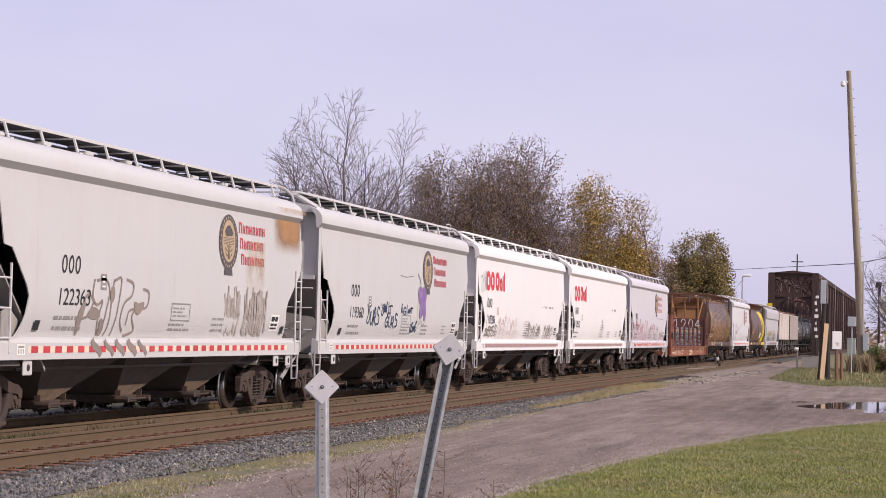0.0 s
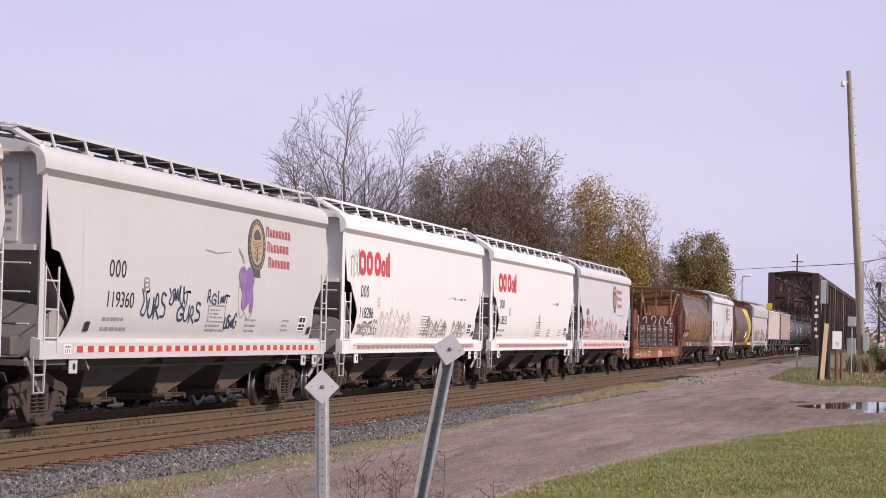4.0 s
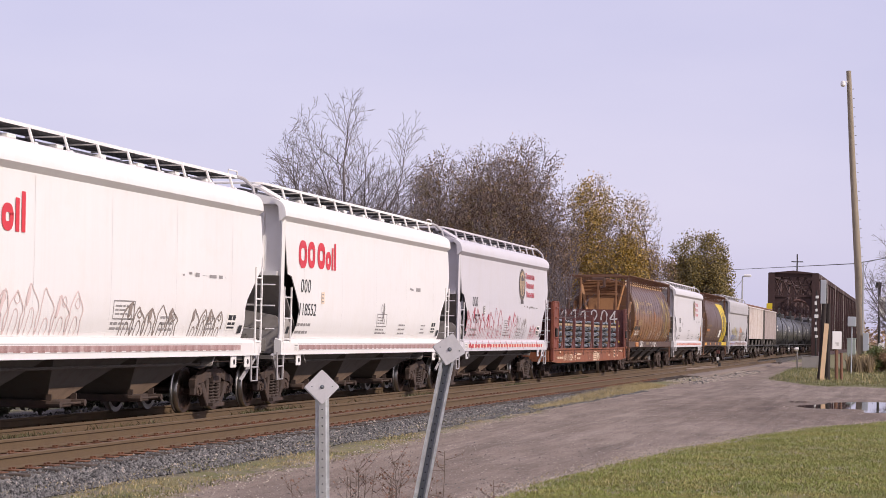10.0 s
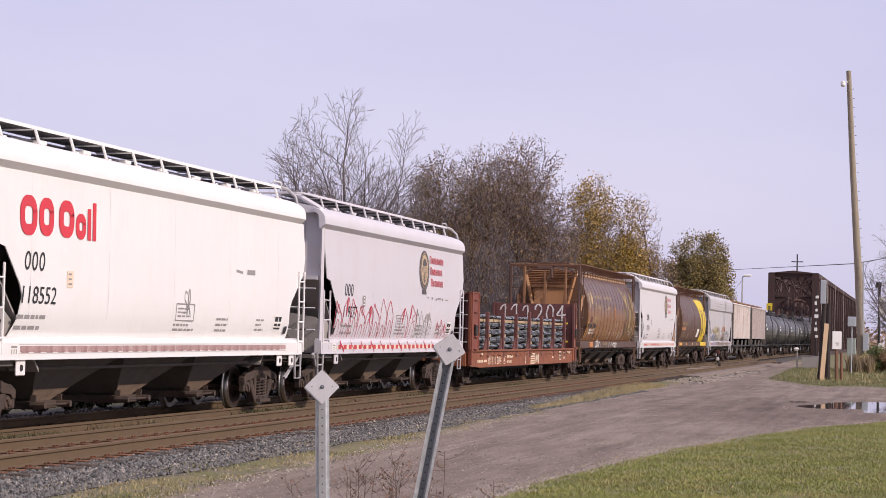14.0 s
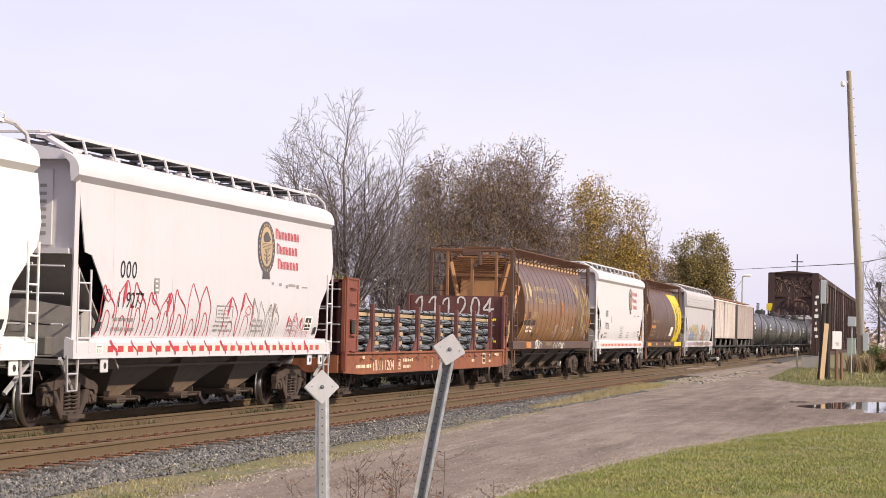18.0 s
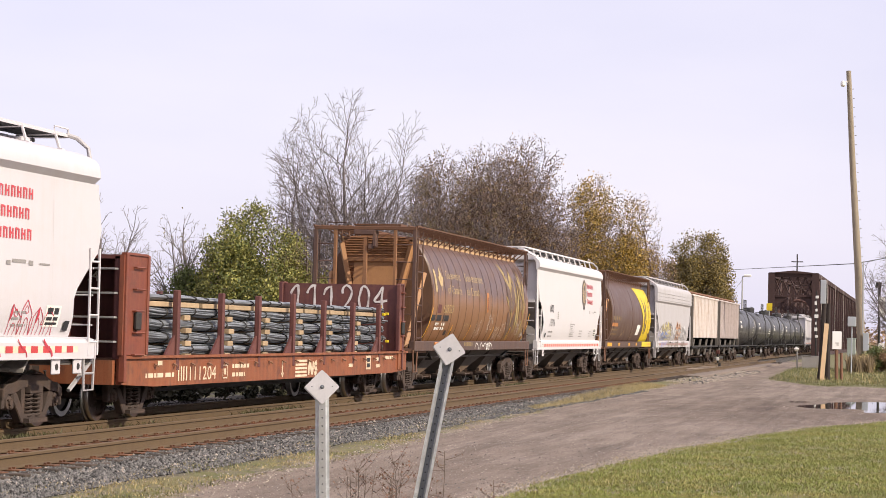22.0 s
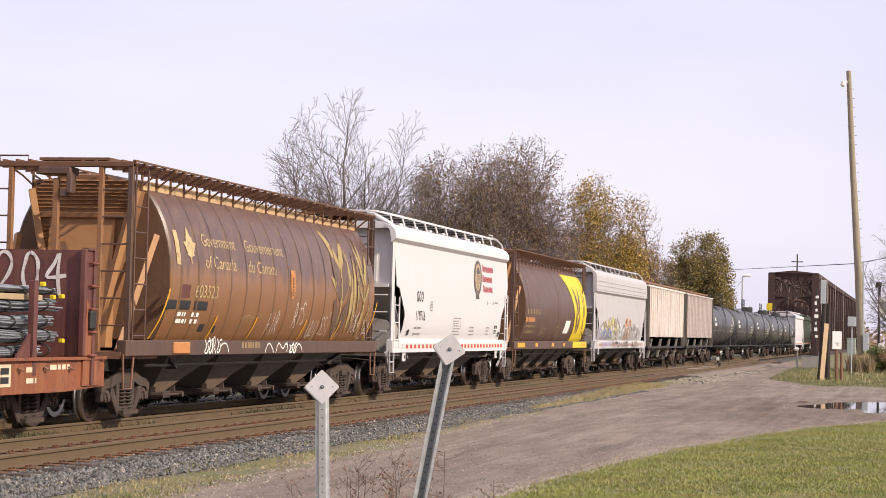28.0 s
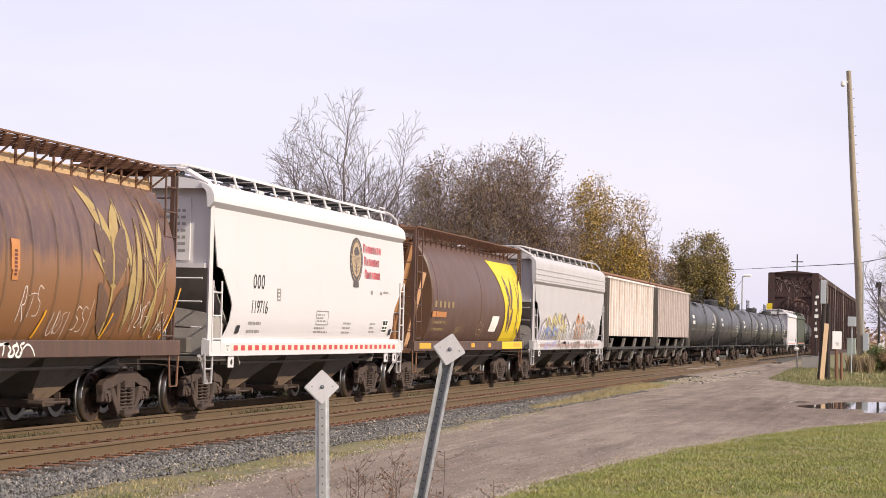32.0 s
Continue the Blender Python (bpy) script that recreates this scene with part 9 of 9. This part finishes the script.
def grow_tree(name, label, x, y, height, width, seed, bark, leaders=6, low=0.4, gaps=(0.45, 0.3, 0.2), up=0.1, base=0.5, foot=0.4, fork=0.16, thin=0.0095, trunk=0.2, lens=(0.42, 0.45, 0.5), angle=(32, 58), leaf=None, leaves=0, leaf_size=0.06, mix_leaf=None, mix_count=0, gap=0.0, fluff=0.16):
    """A tree with a short bole and several leaders that fan out to an uneven dome; limbs, branches and twigs leave each other at every order."""
    rnd = random.Random(seed)
    tree = thing(name, label, "tree")
    tree.matrix_basis = pose(x, y, -0.4)
    rr, cz = width / 2, height * base
    p0, p1, q0, q1, ends = [], [], [], [], []

    def inside(p):
        """Whether p lies in the uneven dome of the crown."""
        a, h = math.atan2(p.y, p.x), p.z / height
        k = 1.0 + 0.09 * math.sin(3 * a + seed) + 0.06 * math.sin(7 * a + 5 * h + seed) + 0.05 * math.sin(17 * h + 2 * seed)
        rho = math.hypot(p.x, p.y) / (rr * k)
        if p.z > cz:
            return rho ** 2.5 + ((p.z - cz) / (height * (0.93 + 0.07 * k) - cz)) ** 2.5 < 1
        return rho < foot + (1 - foot) * p.z / cz

    def room(p, d):
        """How far the dome reaches from p along d."""
        s = 0.0
        while s < 4.0 and inside(p + d * (s + 0.3)):
            s += 0.3
        return s

    def axis(p, d, length, r, order, goal=None):
        n = max(2, int(length / (0.5, 0.36, 0.3, 0.3)[order]))
        tip, seg, wob = thin * 0.6, length / n, 0.09 if order == 0 else 0.12
        way = [(p, d)]
        for i in range(n):
            if goal:
                d = (d * 2.2 + (goal - p).normalized() * (0.35 + 1.2 * i / n)).normalized()
            d = (d + Vector((rnd.gauss(0, wob), rnd.gauss(0, wob), rnd.gauss(0, wob) + up * seg))).normalized()
            p = p + d * seg
            way.append((p, d))
        path = [(e, w, max(tip, r + (tip - r) * (i / n) ** 0.85)) for i, (e, w) in enumerate(way)]
        for (e, _, ra), (f, _, rb) in zip(path, path[1:]):
            p0.append(e[:])
            p1.append(f[:])
            q0.append(ra)
            q1.append(rb)
        if order >= 2:
            ends.extend(q[0][:] for q in path[1:])
        if order == 3:
            return
        s = gaps[order] * rnd.uniform(0.5, 1.2) + length * (0.14 if order == 0 else 0.08)
        az = rnd.uniform(0, 6.3)
        while s < length * 0.985:
            i = min(int(s / seg), n - 1)
            f = s / seg - i
            q, t, rl = path[i][0].lerp(path[i + 1][0], f), path[i + 1][1], path[i][2] + (path[i + 1][2] - path[i][2]) * f
            az += 2.4 + rnd.uniform(-0.5, 0.5)
            side = t.cross(Vector((0.31, 0.2, 0.93)) if abs(t.z) < 0.95 else Vector((1, 0, 0))).normalized()
            out = side * math.cos(az) + t.cross(side) * math.sin(az)
            a = radians(rnd.uniform(*angle))
            nd = (t * math.cos(a) + out * math.sin(a)).normalized()
            u = s / length
            ln = min(room(q, nd) * rnd.uniform(0.8, 1.0), length * lens[order] * (1.12 - u) ** 0.6 * rnd.uniform(0.65, 1.2))
            if ln > 0.1:
                axis(q, nd, ln, max(thin, rl * 0.55), order + 1)
            s += gaps[order] * rnd.uniform(0.7, 1.3)
    bole = height * fork
    for k in range(3):
        p0.append((0, 0, bole * k / 3))
        p1.append((0, 0, bole * (k + 1) / 3))
        q0.append(trunk * (1.15 - 0.05 * k))
        q1.append(trunk * (1.1 - 0.05 * k))
    for k in range(leaders):
        # each leader heads for its own place on the dome
        a = 2.4 * k + rnd.uniform(-0.35, 0.35)
        u = 1 - (k / leaders) ** 0.85
        z = height * (low + (1.0 - low) * u)
        rho = rr * (max(0.0, 1 - ((z - cz) / (height - cz)) ** 2.5) ** 0.4 if z > cz else foot + (1 - foot) * z / cz) * rnd.uniform(0.85, 1.05)
        goal = Vector((rho * math.cos(a), rho * math.sin(a), z * rnd.uniform(0.95, 1.0)))
        start = Vector((0, 0, bole * (1.0 if k < 2 else rnd.uniform(0.7, 1.0))))
        d = (Vector((goal.x, goal.y, 0)) * 0.6 + Vector((0, 0, goal.z - start.z))).normalized()
        axis(start, d, (goal - start).length * 1.02, trunk * (0.8 if k == 0 else 0.48), 0, goal)
    q0, q1 = np.array(q0), np.array(q1)
    p0, p1 = np.array(p0), np.array(p1)
    big = q0 > 0.045
    sticks("trunk", p0[big], p1[big], q0[big], q1[big], 6, bark, tree)
    sticks("crown", p0[~big], p1[~big], q0[~big], q1[~big], 3, bark, tree)
    rng = np.random.default_rng(seed)
    pts = np.array(ends)
    for mt, cnt in ((leaf, leaves), (mix_leaf, mix_count)):
        if not mt or not cnt:
            continue
        # leaves keep to some clusters of twigs, so that gaps stay open
        score = np.sin(pts[:, 0] * 2.3 + seed) + np.sin(pts[:, 1] * 2.1) + np.sin(pts[:, 2] * 1.9 + 1) + rng.normal(0, 0.6, len(pts))
        pool = pts[score > gap]
        pos = pool[rng.integers(0, len(pool), cnt)] + rng.normal(0, fluff, (cnt, 3))
        a, b = rng.normal(0, 1, (cnt, 3)), rng.normal(0, 1, (cnt, 3))
        a /= np.linalg.norm(a, axis=1)[:, None]
        b = np.cross(a, b)
        b /= np.linalg.norm(b, axis=1)[:, None]
        s = leaf_size * (0.5 + 0.8 * rng.random((cnt, 1)))
        co = np.stack([pos - a * s, pos + b * s * 0.6, pos + a * s, pos - b * s * 0.6], 1).reshape(-1, 3)
        me = bpy.data.meshes.new("foliage")
        me.from_pydata(co.tolist(), [], (4 * np.arange(cnt)[:, None] + np.arange(4)).tolist())
        me.materials.append(mt)
        part("foliage", me, None, tree)
    return tree


def ray_xy(px, dist):
    """Plan position at a bearing given as the tangent of the angle from the view's centre line."""
    a = YAW - math.atan(px)
    return dist * math.cos(a), dist * math.sin(a)


def trees():
    def at(px, d):
        return ray_xy((px - 784) / 3659.0, d)
    grey, brown = M["bark_grey"], M["bark_brown"]

    def plant(kind, label, px, d, h, w, seed, bark, **more):
        x, y = at(px, d)
        grow_tree(kind, label, x, y, h, w, seed, bark, **more)
    dense = dict(leaders=46, low=0.24, gaps=(0.33, 0.24, 0.19), lens=(0.36, 0.55, 0.6), base=0.42, foot=0.75, fork=0.12, thin=0.012, up=0.02)
    leafy = dict(leaders=22, low=0.26, gaps=(0.4, 0.3, 0.24), lens=(0.4, 0.55, 0.6), base=0.42, foot=0.7, fork=0.12, thin=0.011, up=0.02)
    open_ = dict(leaders=17, low=0.42, gaps=(0.38, 0.27, 0.22), lens=(0.4, 0.55, 0.65), base=0.62, foot=0.25, fork=0.22, thin=0.009, up=0.05, angle=(26, 46))
    plant("bare_tree", "tall bare grey tree with fine upright twigs", 618, 90, 12.75, 8.2, 61, grey, trunk=0.16, **open_)
    plant("bare_tree", "low bare grey tree with spreading twigs", 527, 96, 10.7, 4.6, 22, grey, **open_)
    plant("bare_tree", "slim bare grey tree beside the tall one", 695, 97, 10.0, 4.6, 27, grey, **open_)
    plant("autumn_tree", "dark autumn tree with dense twigs and brown leaves", 798, 112, 12.4, 6.9, 23, brown, leaf=M["leaf_brown"], leaves=26000, mix_leaf=M["leaf_olive"], mix_count=12000, leaf_size=0.055, gap=-1.2, **dense)
    plant("autumn_tree", "lower autumn tree with olive brown leaves", 748, 110, 11.0, 3.2, 36, brown, leaf=M["leaf_olive"], leaves=7000, mix_leaf=M["leaf_brown"], mix_count=4500, leaf_size=0.055, gap=-0.8, **leafy)
    plant("autumn_tree", "broad autumn tree with dense twigs and brown leaves", 925, 116, 13.4, 7.0, 24, brown, leaf=M["leaf_brown"], leaves=30000, mix_leaf=M["leaf_orange"], mix_count=6000, leaf_size=0.055, gap=-1.2, **dense)
    plant("autumn_tree", "autumn tree with clumps of yellow leaves", 1064, 128, 12.2, 6.2, 25, brown, leaf=M["leaf_yellow"], leaves=44000, mix_leaf=M["leaf_olive"], mix_count=14000, gap=-0.6, leaf_size=0.065, fluff=0.22, **leafy)
    plant("autumn_tree", "half-bare autumn tree beside the yellow one", 1125, 131, 11.4, 4.2, 34, brown, leaf=M["leaf_yellow"], leaves=4500, mix_leaf=M["leaf_brown"], mix_count=4500, gap=0.3, leaf_size=0.055, **leafy)
    plant("autumn_tree", "low twiggy autumn tree", 1158, 150, 8.7, 5.0, 26, brown, leaf=M["leaf_brown"], leaves=12000, mix_leaf=M["leaf_olive"], mix_count=9000, leaf_size=0.07, gap=-1.0, **leafy)
    plant("autumn_tree", "round tree with orange and green leaves", 1240, 165, 10.6, 6.2, 28, brown, leaf=M["leaf_olive"], leaves=62000, mix_leaf=M["leaf_gold"], mix_count=40000, gap=-1.5, leaf_size=0.08, fluff=0.2, **leafy)
    plant("green_tree", "leafy green tree with some bare limbs", 445, 87, 7.3, 5.4, 29, brown, leaf=M["leaf_light"], leaves=60000, mix_leaf=M["leaf_green"], mix_count=30000, gap=-1.0, leaf_size=0.06, fluff=0.18, **leafy)
    plant("green_tree", "green bush-like tree behind the train", 535, 88, 6.5, 3.4, 30, brown, leaf=M["leaf_light"], leaves=26000, mix_leaf=M["leaf_olive"], mix_count=8000, gap=-0.5, leaf_size=0.06, fluff=0.18, **leafy)
    plant("green_tree", "low dark green tree among bare limbs", 345, 89, 4.9, 3.2, 37, brown, leaf=M["leaf_green"], leaves=26000, gap=-0.6, leaf_size=0.06, fluff=0.18, **leafy)
    plant("autumn_tree", "dark autumn tree between two others", 862, 114, 12.9, 5.4, 38, brown, leaf=M["leaf_brown"], leaves=20000, mix_leaf=M["leaf_olive"], mix_count=8000, leaf_size=0.055, gap=-1.2, **dense)
    plant("bare_tree", "small bare grey tree", 165, 96, 8.3, 6.6, 31, grey, **open_)
    plant("bare_tree", "small bare tree with drooping twigs", 330, 91, 7.2, 4.6, 32, grey, leaf=M["leaf_olive"], leaves=700, leaf_size=0.05, **open_)
    plant("bare_tree", "low bare sapling by the track", 12, 96, 5.6, 2.2, 35, grey, trunk=0.08, **open_)
    plant("bare_tree", "bare tree near the signal mast", 1605, 150, 11.0, 7.2, 33, grey, **leafy)


def thicket():
    """The dense undergrowth of thin bare stems behind the tracks."""
    rng = np.random.default_rng(70)
    p0, p1, r0, r1 = [], [], [], []
    for k in range(420):
        a, d = YAW - math.atan((rng.uniform(455, 1010) - 784) / 3659.0), rng.uniform(93, 109)
        p = np.array([d * math.cos(a), d * math.sin(a), -0.4])
        way = np.array([rng.normal(0, 0.1), rng.normal(0, 0.12), 1.0])
        tall = rng.uniform(2.4, 7.4)
        r = 0.012 + 0.004 * tall
        for s in range(6):
            q = p + way * tall / 6
            p0.append(p)
            p1.append(q)
            r0.append(r * (1 - s / 6.5))
            r1.append(r * (1 - (s + 1) / 6.5))
            for b in range(4 if s else 0):
                w = way + rng.normal(0, 0.55, 3)
                ln = rng.uniform(0.3, 0.9) * (1.2 - s / 8)
                m = q + w / np.linalg.norm(w) * ln * 0.5
                w2 = w + rng.normal(0, 0.35, 3) + np.array([0, 0, 0.3])
                e = m + w2 / np.linalg.norm(w2) * ln * 0.6
                p0 += [q, m, m]
                p1 += [m, e, m + (w2 + rng.normal(0, 0.7, 3)) * ln * 0.3]
                r0 += [0.012, 0.01, 0.009]
                r1 += [0.01, 0.007, 0.006]
            p = q
            way = way + rng.normal(0, 0.09, 3)
    ob = sticks("thicket", p0, p1, r0, r1, 3, M["bark_grey"], None)
    tagged(ob, "thicket of thin bare stems behind the tracks", "thicket", kind="stuff")


trees()
thicket()


def bushes():
    rng = np.random.default_rng(40)
    def clump(name, label, cx, cy, rx, ry, h, n, mt, size):
        cl = rng.normal(0, 1, (26, 3)) * np.array([rx, ry, h * 0.25]) * 0.5 + np.array([0, 0, h * 0.45])
        pos = cl[rng.integers(0, 26, n)] + rng.normal(0, 0.2, (n, 3)) * np.array([1, 1, 0.8]) * h * 0.4
        pos[:, 2] = np.abs(pos[:, 2])
        a, b = rng.normal(0, 1, (n, 3)), rng.normal(0, 1, (n, 3))
        a /= np.linalg.norm(a, axis=1)[:, None]
        b = np.cross(a, b)
        b /= np.linalg.norm(b, axis=1)[:, None]
        s = size * (0.5 + 0.8 * rng.random((n, 1)))
        co = (np.stack([pos - a * s, pos + b * s * 0.5, pos + a * s, pos - b * s * 0.5], 1) + np.array([cx, cy, -0.3])).reshape(-1, 3)
        me = bpy.data.meshes.new(name)
        me.from_pydata(co.tolist(), [], (4 * np.arange(n)[:, None] + np.arange(4)).tolist())
        me.materials.append(mt)
        tagged(new(name, me), label, "bush")
    for cx, cy, rx, ry, h, mt in ((139, 2.6, 1.5, 0.7, 2.3, "leaf_green"), (138.5, 1.9, 1.5, 0.8, 2.1, "leaf_brown"), (140, 1.0, 2, 1.0, 2.5, "leaf_green"), (137, 3.4, 0.8, 0.5, 1.5, "dry_blade"), (150, -1.5, 4, 2.4, 3.0, "leaf_brown")):
        clump("bush", "scrubby autumn bush at the edge of the grass", cx, cy, rx, ry, h, 9000, M[mt], 0.07)
    # weeds added to darken the view beneath the cars; shade is in their colour
    for k in range(44):
        clump("weedy_scrub", "low weeds along the far side of the track, coloured dark for shade", 26 + 3.6 * k, 18.6 + 0.25 * math.sin(k * 2.6), 5.0, 0.7, 0.8 + 0.15 * math.sin(k * 1.3), 5000, M["scrub_dark"], 0.11)
    for k in range(16):
        cx = 60 + 9 * k
        clump("scrub", "low scrub behind the tracks", cx, 27 + 3 * math.sin(k * 2.1), 5, 2, 2.0 + 0.8 * math.sin(k * 1.7), 2600, M[("leaf_brown", "leaf_green", "leaf_orange")[k % 3]], 0.14)


bushes()


def far_woods():
    """A low uneven line of woods that closes the horizon."""
    rng = np.random.default_rng(50)
    n = 40000
    u = rng.random(n)
    x = 420 + 500 * rng.random(n)
    y = -160 + 700 * u
    h = 5 + 1.2 * np.sin(y * 0.05) + 0.8 * np.sin(y * 0.17 + 1)
    pos = np.stack([x, y, -0.3 + np.abs(h) * rng.random(n) ** 0.8], -1)
    a, b = rng.normal(0, 1, (n, 3)), rng.normal(0, 1, (n, 3))
    a /= np.linalg.norm(a, axis=1)[:, None]
    b = np.cross(a, b)
    b /= np.linalg.norm(b, axis=1)[:, None]
    s = 0.5 * (0.5 + rng.random((n, 1)))
    co = np.stack([pos - a * s, pos + b * s * 0.6, pos + a * s, pos - b * s * 0.6], 1).reshape(-1, 3)
    me = bpy.data.meshes.new("far_woods")
    me.from_pydata(co.tolist(), [], (4 * np.arange(n)[:, None] + np.arange(4)).tolist())
    me.materials.append(M["leaf_brown"])
    tagged(new("far_woods", me), "far line of brown autumn woods", "woods", kind="stuff")


far_woods()


# ---- what moves ----
def motions():
    times = [float(k) for k in range(33)]
    for car, xc in CARS:
        walk(car, [(t, pose(xc + train_shift(t), TRACK_Y, 0)) for t in times])
    steps = [0.15 * k for k in range(214)] + [32.0]
    start = train_shift(0.0)
    for ws, dx in WHEELS:
        walk(ws, [(t, Matrix.Translation((dx, 0, 0.457)) @ Matrix.Rotation((train_shift(t) - start) / 0.457, 4, "Y")) for t in steps])


motions()
